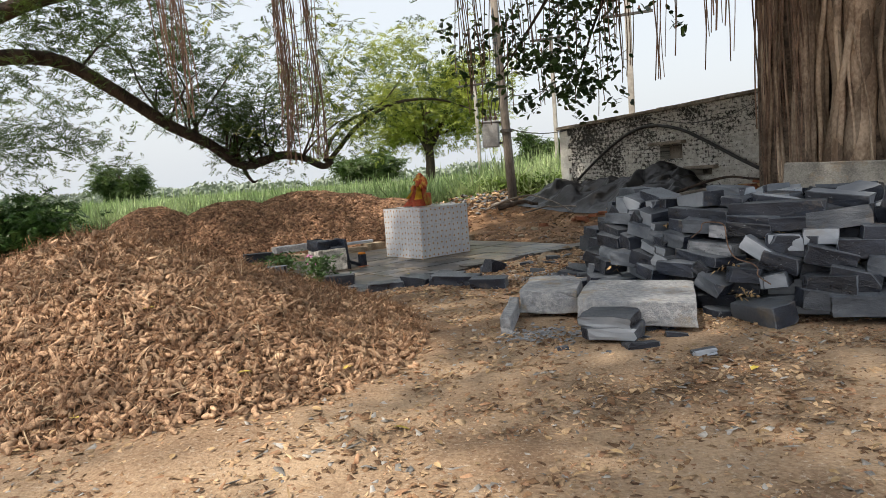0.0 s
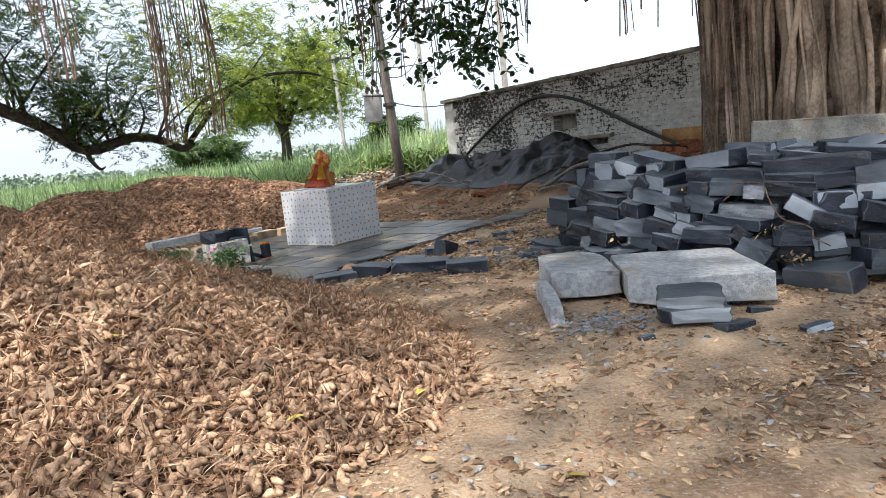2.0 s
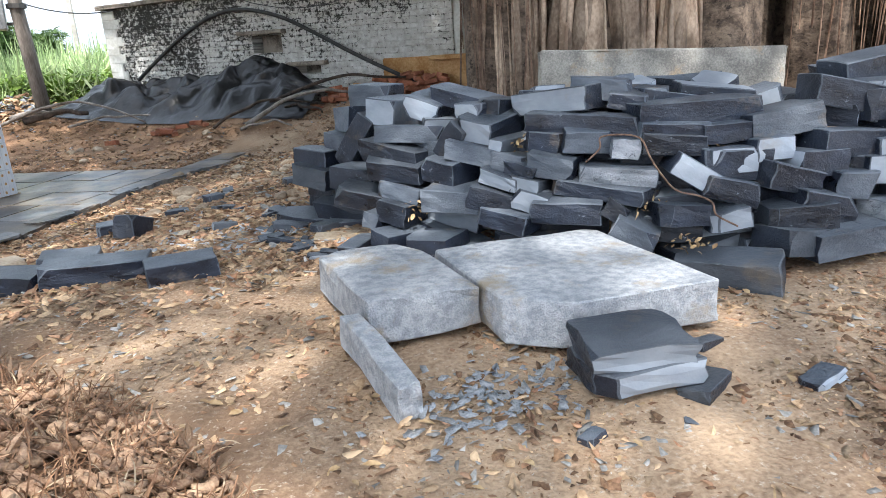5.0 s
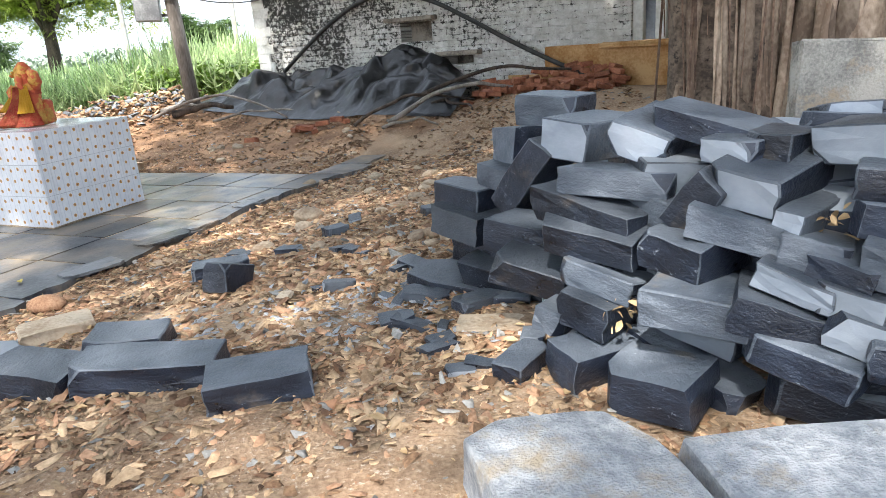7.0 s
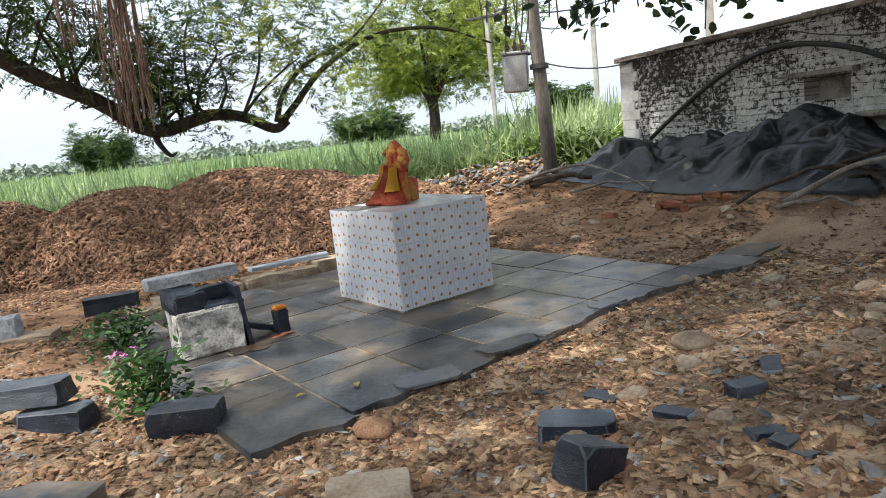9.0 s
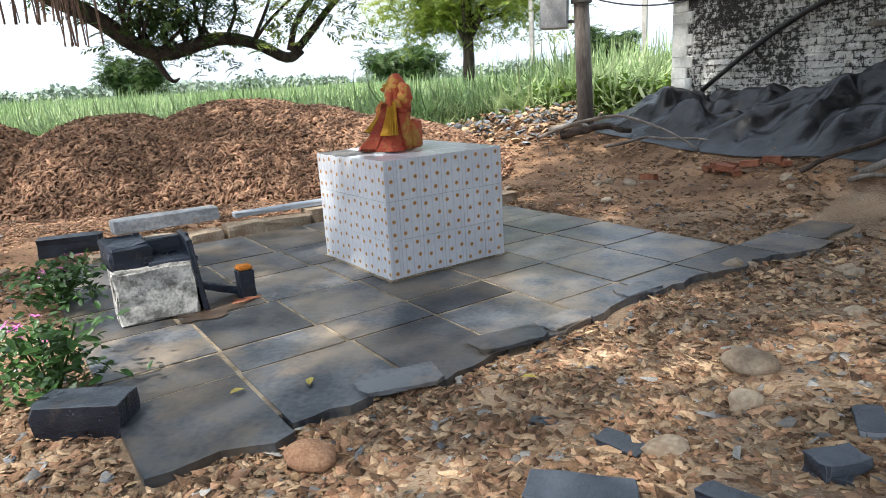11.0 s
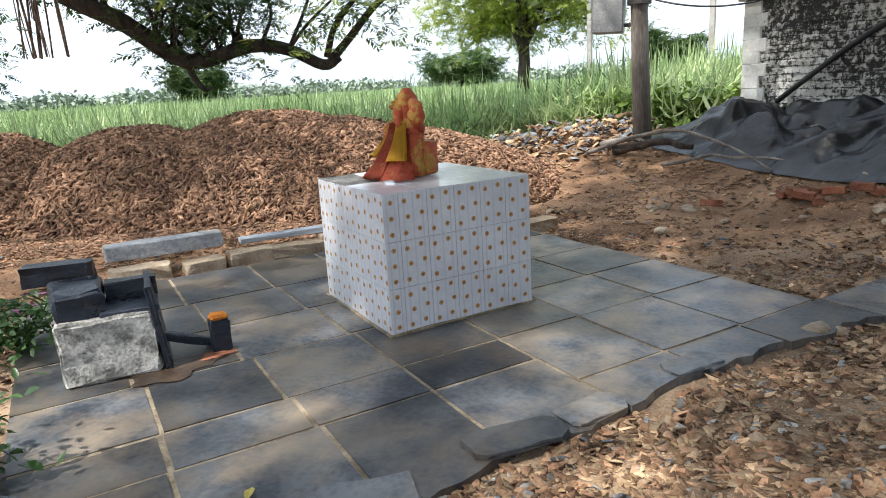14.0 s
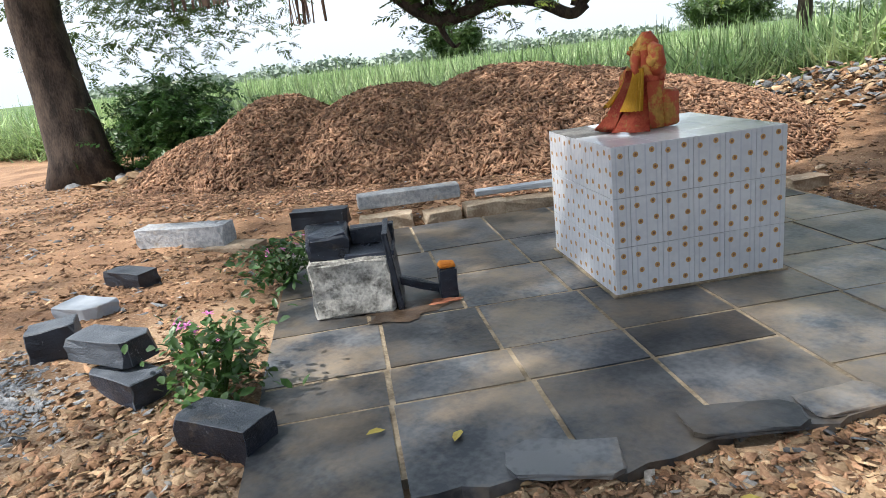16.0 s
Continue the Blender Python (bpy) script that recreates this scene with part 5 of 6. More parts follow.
def build_heaps():
    rng = np.random.default_rng(21)
    fb = lambda x, y: heap_back_z(x, y)[0]
    # dark mound under the fingers, painted as the shade between them
    mound("rhizome_shade_core", -11.5, -1.5, 11.0, 19.0, 0.12, fb, M_FINGERB, "core of the rhizome heap, dark brown standing in for shaded gaps", "heap")
    pos = surface_points(105000, -11.5, -1.6, 11.0, 18.5, fb, rng, lambda x, y, z: (heap_back_z(x, y)[1] > 0.02) & (y < 16.9 + 0.5 * (x + 5.5) + 0.3 * rng.random(len(x))))
    pos = pos[rng.random(len(pos)) < 0.95]
    n = len(pos)
    pos[:, 2] += rng.uniform(0.0, 0.05, n)
    S = rng.uniform(0.075, 0.14, n)
    T = [rhizome(i, 0.15 + 0.3 * (i % 3), 0.15 + 0.03 * (i % 2), 4, 4) for i in range(6)]
    o = strew("rhizome_heap", T, pos, lean(pos, fb, rot_mats(n, 0.55, rng)), S, M_FINGER, smooth=False)
    tagged(o, "long heap of dried brown turmeric fingers", "heap", kind="stuff")
    # scatter at its foot
    px = rng.uniform(-9, -2.4, 9000); py = 13.9 + 0.55 * (px + 4.0) + rng.normal(0, 0.45, 9000)
    u = (px - O2[0]) * U2[0] + (py - O2[1]) * U2[1]; v = (px - O2[0]) * V2[0] + (py - O2[1]) * V2[1]
    k = (heap_back_z(px, py)[1] < 0.04) & (v > 3.1)
    px, py = px[k][:3500], py[k][:3500]
    pos = np.stack([px, py, ground_z(px, py) + 0.01], 1)
    o = strew("loose_rhizomes", T, pos, rot_mats(len(pos), 0.3, rng), rng.uniform(0.04, 0.09, len(pos)), M_FINGER)
    tagged(o, "loose dried rhizomes strewn beside the heap", "rhizomes", kind="stuff")
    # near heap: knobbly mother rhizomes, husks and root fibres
    # dark mound below the husks, its colour acts as shade in the gaps
    mound("husk_shade_core", -4.2, 2.0, 3.0, 8.2, 0.08, heap_front_z, M_HUSKB, "core of the husk heap, dark brown standing in for shaded gaps", "heap")
    test = lambda x, y, z: z > ground_z(x, y) - 0.05 * rng.random(len(x)) ** 3
    pos = surface_points(62000, -4.0, 2.6, 3.0, 7.9, heap_front_z, rng, test)
    pos[:, 2] = np.maximum(pos[:, 2], ground_z(pos[:, 0], pos[:, 1])) + rng.uniform(0, 0.035, len(pos))
    n = len(pos)
    kind = rng.random(n)
    L = lambda p, t: lean(p, heap_front_z, rot_mats(len(p), t, rng))
    a = pos[kind < 0.42]
    bulbs = [rhizome(40 + i, 0.4, 0.25 - 0.035 * (i % 3), 6, 6) for i in range(8)]
    o = strew("mother_rhizomes", bulbs, a, L(a, 0.7), rng.uniform(0.03, 0.08, len(a)), M_HUSK)
    tagged(o, "knobbly dried turmeric bulbs covering the near heap", "rhizomes", kind="stuff")
    b = pos[(kind >= 0.38) & (kind < 0.80)]
    husks = [strip(4, 0.05 + 0.035 * (i % 3), 0.6 * (1 - i % 2 * 2), i % 2 == 0) for i in range(6)]
    o = strew("dry_husks", husks, b, L(b, 0.7), rng.uniform(0.04, 0.13, len(b)), M_HUSK)
    tagged(o, "papery tan husks and dry leaf sheaths on the heap", "husks", kind="stuff")
    d = pos[rng.random(n) < 0.07]
    o = strew("straw", [strip(4, 0.03, 0.6, False), strip(4, 0.05, -0.5, True), strip(4, 0.04, 0.9, True)], d, L(d, 0.5), rng.uniform(0.04, 0.11, len(d)), M_STRAW)
    o.location.z = 0.012
    tagged(o, "pale dry stalks and leaf strips on the heap", "straw", kind="stuff")
    c = pos[kind >= 0.62]
    c = np.repeat(c, 4, 0) + rng.normal(0, 0.018, (len(c) * 4, 3))
    fibres = [strip(4, 0.016, 0.6 * (1 - i % 2 * 2), False) for i in range(5)]
    o = strew("root_fibres", fibres, c, L(c, 1.0), rng.uniform(0.04, 0.12, len(c)), M_ROOTS)
    tagged(o, "tangled brown root fibres on the heap", "fibres", kind="stuff")


build_heaps()


# ---- gravel, chips and litter ----
def build_gravel():
    rng = np.random.default_rng(5)

    def keep_off(x, y):
        dx, dy = x - O2[0], y - O2[1]
        u, v = dx * U2[0] + dy * U2[1], dx * V2[0] + dy * V2[1]
        edge = -1.50 + 0.05 * np.sin(7 * u) + 0.04 * np.sin(17 * u)
        on = (u > -2.06) & (u < 2.52) & (v > edge) & (v < 2.48) | (u > 2.4) & (u < 4.5) & (v > -1.58) & (v < -1.1)
        return ~on

    def bed(name, n, x0, x1, y0, y1, smin, smax, dens, mats, shares, label, power=3.0):
        x, y = rng.uniform(x0, x1, n), rng.uniform(y0, y1, n)
        k = keep_off(x, y) & (rng.random(n) < dens(x, y))
        x, y = x[k], y[k]
        s = smin + (smax - smin) * rng.random(len(x)) ** power
        pos = np.stack([x, y, ground_z(x, y) + s * 0.10], 1)
        S = np.stack([s * rng.uniform(.8, 2.1, len(x)), s * rng.uniform(.5, 1.1, len(x)), s * rng.uniform(.22, .6, len(x))], 1)
        o = strew(name, CHIPS, pos, rot_mats(len(x), 0.5, rng), S, mats, rng.choice(len(mats), len(x), p=shares))
        tagged(o, label, "gravel", kind="stuff")
    # rubble between the platform and the stack
    d1 = lambda x, y: sstep(4.6, 2.6, x) * sstep(7.0, 8.2, y) * sstep(14.5, 12.0, y) * sstep(-2.6, -0.8, x)
    bed("rubble_chips", 125000, -2.6, 4.6, 7.0, 14.5, 0.010, 0.075, d1, [M_CHIP, M_CHIPR, M_CHIPG, M_CLOD], (.46, .31, .06, .17), "tan, red-brown and grey stone chips covering the ground", 3.2)
    bed("rubble_grit", 120000, -2.6, 4.6, 7.0, 14.5, 0.005, 0.016, d1, [M_CHIP, M_CHIPR, M_CHIPG], (.5, .43, .07), "coarse grit between the stone chips", 1.5)
    bed("flat_chips", 1300, -2.6, 4.4, 7.0, 14.0, 0.045, 0.10, d1, [M_CHIP, M_CHIPR, M_CHIPG], (.55, .33, .12), "larger flat stones lying in the rubble", 2.0)
    # thinner gravel where the walk starts
    d2 = lambda x, y: 0.6 + 0.4 * sstep(1.2, 3.2, x) * sstep(3.0, 5.0, y)
    bed("yard_gravel", 170000, -0.5, 6.5, 2.2, 8.6, 0.005, 0.05, d2, [M_CHIP, M_CHIPR, M_CHIPG, M_CLOD], (.42, .2, .12, .26), "fine gravel and dry litter on the trodden earth", 6.0)
    d3 = lambda x, y: 0.25 + 0.5 * (np.sin(x * 2.1 + y) * np.sin(y * 1.7 - x * .6) > -0.2)
    # real litter, but its many dark clods also replace missing tree shade
    bed("yard_litter", 230000, -13.5, 5.5, 9.0, 20.0, 0.010, 0.075, d3, [M_CLOD, M_CHIPR, M_CHIPD], (.74, .2, .06), "clods and litter on the red earth, darkened in place of shade", 2.6)
    bed("yard_stones", 60000, -13.5, 5.5, 9.0, 20.0, 0.008, 0.07, d3, [M_CHIP, M_CHIPR, M_CHIPD], (.6, .3, .1), "scattered pale stones on the red earth", 5.0)
    # spoil of pale stone splinters
    for i, (cx, cy, r0, n) in enumerate(((1.75, 8.5, 0.4, 180), (2.3, 5.95, 0.16, 160), (-2.55, 9.1, 0.24, 700), (1.2, 8.75, 0.4, 110))):
        x, y = rng.normal(cx, r0, n), rng.normal(cy, r0 * .6, n)
        s = rng.uniform(0.015, 0.06, n)
        pos = np.stack([x, y, ground_z(x, y) + 0.008], 1)
        S = np.stack([s * 1.5, s * .7, s * .5], 1)
        o = strew("stone_splinters", CHIPS, pos, rot_mats(n, 0.4, rng), S, M_GRANITE)
        tagged(o, "pale grey splinters of dressed stone", "stone chips", kind="stuff")
    # dry leaves lying about
    n = 9000
    x, y = rng.uniform(-7, 5.5, n), rng.uniform(3.2, 18, n)
    k = keep_off(x, y) | (rng.random(n) < 0.04)
    x, y = x[k], y[k]
    pos = np.stack([x, y, np.maximum(ground_z(x, y), heap_front_z(x, y)) + 0.018], 1)
    o = strew("dry_leaves", [leaf_card(.4), leaf_card(.55), strip(3, .1, .4)], pos, rot_mats(len(x), 0.3, rng), .015 + .045 * rng.random(len(x)) ** 2.5, M_LEAFB)
    tagged(o, "dry brown leaves fallen on the gravel", "leaf litter", kind="stuff")
    # single larger rocks
    r = random.Random(9)
    for i in range(46):
        me = bpy.data.meshes.new("rock")
        bm = bmesh.new(); bmesh.ops.create_icosphere(bm, subdivisions=2, radius=0.5)
        for v in bm.verts:
            q = noise.noise(v.co * 2.2 + Vector((i * 3.1, 0, 0)))
            v.co *= 1 + 0.35 * q; v.co.z *= 0.6
        bm.to_mesh(me); bm.free(); me.materials.append(M_ROCK)
        if i < 30:
            x, y = r.uniform(0.9, 3.2), r.uniform(8.8, 13.2)
            if not keep_off(np.array(x), np.array(y)):
                continue
        else:
            x, y = r.uniform(-1.5, 4.0), r.uniform(14.2, 16.5)
            if not keep_off(np.array(x), np.array(y)):
                continue
        s = r.uniform(0.07, 0.15)
        o = new("rock", me)
        o.matrix_basis = pose(x, y, gz(x, y) + s * 0.12, r.uniform(-20, 20), r.uniform(-20, 20), r.uniform(0, 360)) @ Matrix.Diagonal((s * 1.3, s, s, 1))
        tagged(o, "weathered tan stone half sunk in the rubble", "stone", "loose stones in the rubble")
    for x, y, s, c, lab in ((-0.18, 9.83, 0.19, M_CHIPR, "rounded brownish stone at the edge of the flags"), (1.4, 10.9, 0.2, M_ROCK, "large flat tan stone in the rubble")):
        me = bpy.data.meshes.new("rock"); bm = bmesh.new(); bmesh.ops.create_icosphere(bm, subdivisions=3, radius=0.5)
        for v in bm.verts:
            v.co *= 1 + 0.12 * noise.noise(v.co * 2); v.co.z *= 0.6
        bm.to_mesh(me); bm.free(); me.materials.append(c)
        o = new("rock", me); o.matrix_basis = pose(x, y, gz(x, y) + 0.045) @ Matrix.Diagonal((s * 1.2, s * .85, s, 1))
        tagged(o, lab, "stone")
    # yellow leaves
    v, f = leaf_card(.5)
    me = mesh_of("leaf", v, f, M_LEAFY)
    for x, y in ((3.5, 5.25), (1.35, 4.9), (0.95, 4.5), (0.1, 4.75), (4.3, 4.6), (2.5, 3.5), (0.35, 3.9), (-0.6, 10.45), (-0.85, 10.25), (0.4, 10.75), (1.9, 4.2), (4.9, 5.2)):
        o = new("leaf", me)
        z = max(gz(x, y), float(heap_front_z(x, y)) + 0.03, 0.0 if y > 10 else -1) + 0.014
        o.matrix_basis = pose(x, y, z, r.uniform(-12, 12), r.uniform(-12, 12), r.uniform(0, 360)) @ Matrix.Diagonal((.085, .085, .085, 1))
        tagged(o, "yellowed leaf lying on the ground", "leaf", "fallen leaves")


build_gravel()


# ---- tarpaulin over branches, logs ----
def build_tarp():
    A, B = Vector((-0.95, 18.35)), Vector((3.25, 15.05))
    t = (B - A).normalized(); n = Vector((-t.y, t.x))
    nu, nv = 190, 80
    fr = random.Random(12)
    FOLDS = []
    for k in range(16):
        an, wl = fr.uniform(-1.0, 1.0), (0.18, 0.26, 0.42, 0.6, 0.85, 1.2)[k % 6]
        FOLDS.append((math.sin(an), math.cos(an), wl, 0.09 * wl, fr.random()))
    bm = bmesh.new()
    g = []
    for i in range(nu + 1):
        row = []
        s = i / nu
        ridge = 0.34 * sstep(0, 0.14, s) + 0.04 * sstep(0.14, 0.3, s) + 0.34 * sstep(0.50, 0.70, s) - 0.45 * sstep(0.80, 1.0, s)
        for j in range(nv + 1):
            w = j / nv
            p = A + (B - A) * s + n * (w * 1.55)
            ed = 0.10 * math.sin(9 * s) + 0.06 * math.sin(23 * s)
            prof = sstep(-0.02 + ed * .4, 0.50, w) * (1 - 0.35 * sstep(0.7, 1, w))
            q = Vector((p.x * 1.6, p.y * 1.6, 0))
            a, c = s * 5.3 + 0.22 * noise.noise(q * 1.4), w * 1.55 + 0.22 * noise.noise(q * 1.4 + Vector((9, 0, 0)))
            fold = 0.10 * noise.noise(q * 0.9)
            for ca, cc, f, amp, ph in FOLDS:
                u = (a * ca + c * cc) / f + ph
                fold += amp * (abs(2 * (u - math.floor(u)) - 1) - 0.5)
            z = gz(p.x, p.y) + 0.02 + 0.85 * ridge * prof + fold * (0.3 + prof) * min(1, w * 5) * min(1, s * 9) * min(1, (1 - s) * 9)
            row.append(bm.verts.new((p.x + 0.04 * noise.noise(q * 3), p.y, max(z, gz(p.x, p.y) + 0.012))))
        g.append(row)
    for i in range(nu):
        for j in range(nv):
            bm.faces.new((g[i][j], g[i + 1][j], g[i + 1][j + 1], g[i][j + 1]))
    tagged(part("tarpaulin", bm, M_TARP, smooth=True), "crumpled black plastic sheet thrown over a woodpile", "tarpaulin")
    r = random.Random(4)
    logs = (((-1.5, 18.1), (0.9, 17.0), 0.03), ((-1.1, 17.9), (-0.1, 17.75), 0.07), ((-0.4, 17.5), (1.2, 16.95), 0.025), ((1.9, 15.6), (3.6, 15.35), 0.03), ((2.4, 15.35), (4.3, 15.2), 0.04), ((2.7, 15.9), (4.8, 14.5), 0.035),
            ((2.3, 15.2), (3.1, 14.9), 0.025), ((3.0, 15.7), (3.6, 14.9), 0.03), ((-1.35, 18.2), (-0.5, 18.0), 0.05))
    for i, (a, b, rad) in enumerate(logs):
        pts = []
        for k in range(7):
            q = k / 6
            x, y = a[0] + (b[0] - a[0]) * q + r.uniform(-.06, .06), a[1] + (b[1] - a[1]) * q + r.uniform(-.06, .06)
            lift = (0.35 if i == 0 else 0.25 if i in (3, 4, 5) else 0.1) * math.sin(math.pi * q) + (0.22 * q if i in (5,) else 0)
            pts.append((x, y, gz(x, y) + rad + 0.02 + lift))
        o = part("branch", tube(smooth_path(pts, 3), [rad * (1 - .5 * k / 18) for k in range(19)], 7, 0.06, i), M_DARKBARK if i % 2 else M_POLE, smooth=True)
        tagged(o, "bare dry branch lying by the tarpaulin", "branch", "dry branches by the woodpile")
    # a few bricks in front of the sheet
    me = bpy.data.meshes.new("brick"); b = box(0.2, 0.1, 0.07, 0.008, rough=0.006, seed=4); b.to_mesh(me); b.free(); me.materials.append(M_BRICK)
    pile = empty("brick_pile", pose(0, 0, 0))
    for i in range(10):
        x, y = 1.15 + r.gauss(0, 0.28), 16.15 + r.gauss(0, 0.14) - 0.6 * 0
        put_mesh("brick", me, pile, pose(x, y, gz(x, y) + 0.07 * r.randrange(2), r.uniform(-10, 10), r.uniform(-10, 10), r.uniform(0, 180)))
    tagged(pile, "few broken red bricks beside the tarpaulin", "brick pile")


build_tarp()


# ---- electricity pole with its switch box, poles behind ----
def build_poles():
    bx, by = -0.88, 18.55
    z0 = gz(bx, by) - 0.3
    root = empty("utility_pole", pose(bx, by, 0))
    part("post", tube([(0, 0, z0), (-0.06, 0, 2.0), (-0.15, 0, 4.5), (-0.22, 0, 7.2)], [0.125, 0.115, 0.10, 0.085], 10, 0.03, 3), M_POLE, root, smooth=True)
    bxo = part("switch_box", box(0.42, 0.3, 0.62, 0.02), M_METAL, root, "grey sheet steel switch box")
    bxo.matrix_basis = pose(-0.48, -0.05, 2.03, 0, 2, 8)
    ld = part("lid", box(0.46, 0.34, 0.05, 0.015), M_METAL, bxo); ld.matrix_basis = pose(0, 0, 0.625)
    for i in range(3):
        ins = part("bushing", tube([(0, 0, 0), (0, 0, .05), (0, 0, .06), (0, 0, .11), (0, 0, .12), (0, 0, .2)], [.03, .03, .05, .05, .03, .02], 8), M_PORC, bxo); ins.matrix_basis = pose(-0.13 + 0.13 * i, 0, 0.67)
    for zz in (2.1, 2.62):
        a = part("bracket", box(0.62, 0.05, 0.05, 0.004), M_IRON, root); a.matrix_basis = pose(-0.28, -0.02, zz)
    a = part("clamp", tube([(0, 0, 2.38), (0, 0, 2.46)], [0.16, 0.16], 10), M_IRON, root); a.matrix_basis = pose(-0.07, 0, 0)
    for k in range(3):
        pts = smooth_path([(-0.45 + .1 * k, -0.05, 2.85), (-0.35 + .1 * k, -.1, 3.4), (-0.25 + .06 * k, -.12, 4.4), (-0.2, -.12, 5.5)], 4)
        part("lead", tube(pts, [0.012] * len(pts), 5), M_WIRE, root)
    tagged(root, "weathered pole carrying a grey switch box", "utility pole")

    def power_pole(x, y, zt, arms, name="power_pole", thick=0.13):
        o = empty(name, pose(x, y, 0))
        part("post", box(thick, thick * 1.3, zt + 0.3, 0.015), M_CONC, o).matrix_basis = pose(0, 0, -0.3)
        for k in range(arms):
            part("crossarm", box(1.5, 0.07, 0.08, 0.005), M_IRON, o).matrix_basis = pose(0, -0.1, zt - 0.25 - 0.5 * k)
            for q in (-0.65, -0.35, 0.35, 0.65):
                part("insulator", tube([(0, 0, 0), (0, 0, .08), (0, 0, .1), (0, 0, .18)], [.02, .05, .035, .02], 7), M_PORC, o).matrix_basis = pose(q, -0.1, zt - 0.17 - 0.5 * k)
        tagged(o, "grey concrete power pole with steel crossarms", "power pole", "power poles behind the field")
        return o
    power_pole(-5.0, 30.0, 5.4, 1)
    power_pole(-1.05, 26.8, 6.3, 2)
    power_pole(1.9, 23.6, 6.6, 2, thick=0.18)
    for i, (a, b, sag) in enumerate((((-1.0, 18.55, 3.1), (-1.05, 26.8, 4.6), .3), ((-1.0, 18.55, 3.3), (1.9, 23.6, 4.9), .35), ((-5, 30, 5.2), (-1.05, 26.8, 5.9), .3), ((-0.95, 18.55, 2.5), (0.6, 18.95, 2.32), .12))):
        A, B = Vector(a), Vector(b)
        pts = [A + (B - A) * (k / 10) - Vector((0, 0, sag * 4 * (k / 10) * (1 - k / 10))) for k in range(11)]
        tagged(part("overhead_wire", tube(pts, [0.012] * 11, 5), M_WIRE), "thin overhead wire strung between poles", "wire", "overhead wires")


build_poles()


# ---- banyan ----
def build_banyan():
    r = random.Random(8)
    root = empty("banyan_tree", pose(5.65, 10.35, 0))
    g0 = 0.15
    part("trunk", tube([(0, 0, g0), (0, 0, 0.7), (0, 0, 1.6), (0.05, 0, 3.2), (0.1, 0.1, 5.2), (0.1, 0.1, 7.0)], [1.2, 1.04, 0.97, 0.96, 1.15, 1.5], 60, 0.035, 4), M_BARK, root, smooth=True)
    for i, (x, y, rad) in enumerate(((-1.12, -0.1, 0.38), (0.62, -0.86, 0.44), (2.2, -0.7, 0.3), (3.0, -1.3, 0.34), (4.0, -1.6, 0.5), (2.5, 1.2, 0.6), (1.6, 0.5, 0.75), (3.4, 0.2, 0.7), (4.6, -0.6, 0.6))):
        part("prop_trunk", tube([(x, y, g0), (x, y, 0.9), (x + r.uniform(-.08, .08), y, 2.2), (x * .95, y * .95, 4.2), (x * .8, y * .8, 6.5)], [rad * 1.75, rad * 1.05, rad * .93, rad * .95, rad * 1.1], 26, 0.06, i), M_BARK, root, smooth=True)
    # root columns fused to the front of the trunk
    def column(a, drift, z0, rad, lean, seed, grow=1.0, depth=0.0):
        pts, rr, wob, z = [], [], r.uniform(0, 6), z0
        while z > g0 - 0.05:
            k = (z0 - z) / (z0 - g0)
            aa = a + drift * k + lean * k * k + 0.03 * math.sin(z * 1.9 + wob) + 0.015 * math.sin(z * 4.7 + wob)
            out = 1.02 + depth + 0.30 * max(0, (1.0 - z)) ** 1.5
            pts.append((out * math.cos(aa), out * math.sin(aa), z))
            rr.append(rad * (0.8 + 0.35 * grow * k + 0.13 * math.sin(z * 3.1 + wob) + 0.07 * math.sin(z * 7.3 + wob)))
            z -= 0.14
        part("root_column", tube(pts, rr, 12, 0.06, seed), M_ROOT, root, smooth=True)
        return a + drift * 0.5
    for i in range(13):
        a = math.radians(190 + 7.6 * i + r.uniform(-3, 3))
        rad = r.choice((0.05, 0.065, 0.09, 0.125))
        drift = r.uniform(-0.24, 0.24)
        mid = column(a, drift, 5.6, rad, 0.0, i)
        # forks that part from it lower down
        for k in range(r.choice((1, 2, 2))):
            column(mid + r.uniform(-.03, .03), r.choice((-1, 1)) * r.uniform(0.10, 0.26), r.uniform(1.3, 2.9), rad * r.uniform(0.45, 0.8), r.uniform(-.05, .05), 40 + 3 * i + k, 1.6, 0.05)
    for i in range(22):
        column(math.radians(r.uniform(186, 300)), r.uniform(-0.3, 0.3), r.uniform(2.4, 5.4), r.choice((0.014, 0.02, 0.028, 0.04)), r.uniform(-.1, .1), 100 + i, 0.6, 0.13)
    for i in range(34):
        a = math.radians(r.uniform(150, 330))
        rad, wob = r.choice((0.012, 0.018, 0.025, 0.035)), r.uniform(0, 6)
        pts, z = [], 5.2
        while z > g0:
            q = 0.39 + 0.2 * max(0, 0.9 - z) + 0.015 * math.sin(z * 3 + wob)
            aa = a + 0.08 * math.sin(z * 1.3 + wob)
            pts.append((-1.12 + q * math.cos(aa), -0.1 + q * math.sin(aa), z)); z -= 0.28
        part("root_column", tube(pts, [rad * (0.85 + 0.3 * math.sin(k * 1.3 + wob)) for k in range(len(pts))], 6, 0.05, i), M_ROOT, root, smooth=True)
    # hanging curtains of thin roots beside and behind
    T = []
    for i in range(330):
        if i >= 190:
            x, y = r.uniform(1.3, 5.6), r.uniform(-2.6, -0.8)
        elif i < 70:
            x, y = r.uniform(-1.6, -1.15), r.uniform(-0.8, 0.2)
        elif i < 150:
            x, y = r.uniform(1.2, 4.6), r.uniform(-2.2, -0.9)
        else:
            x, y = r.uniform(-2.3, -1.3), r.uniform(-2.0, -0.6)
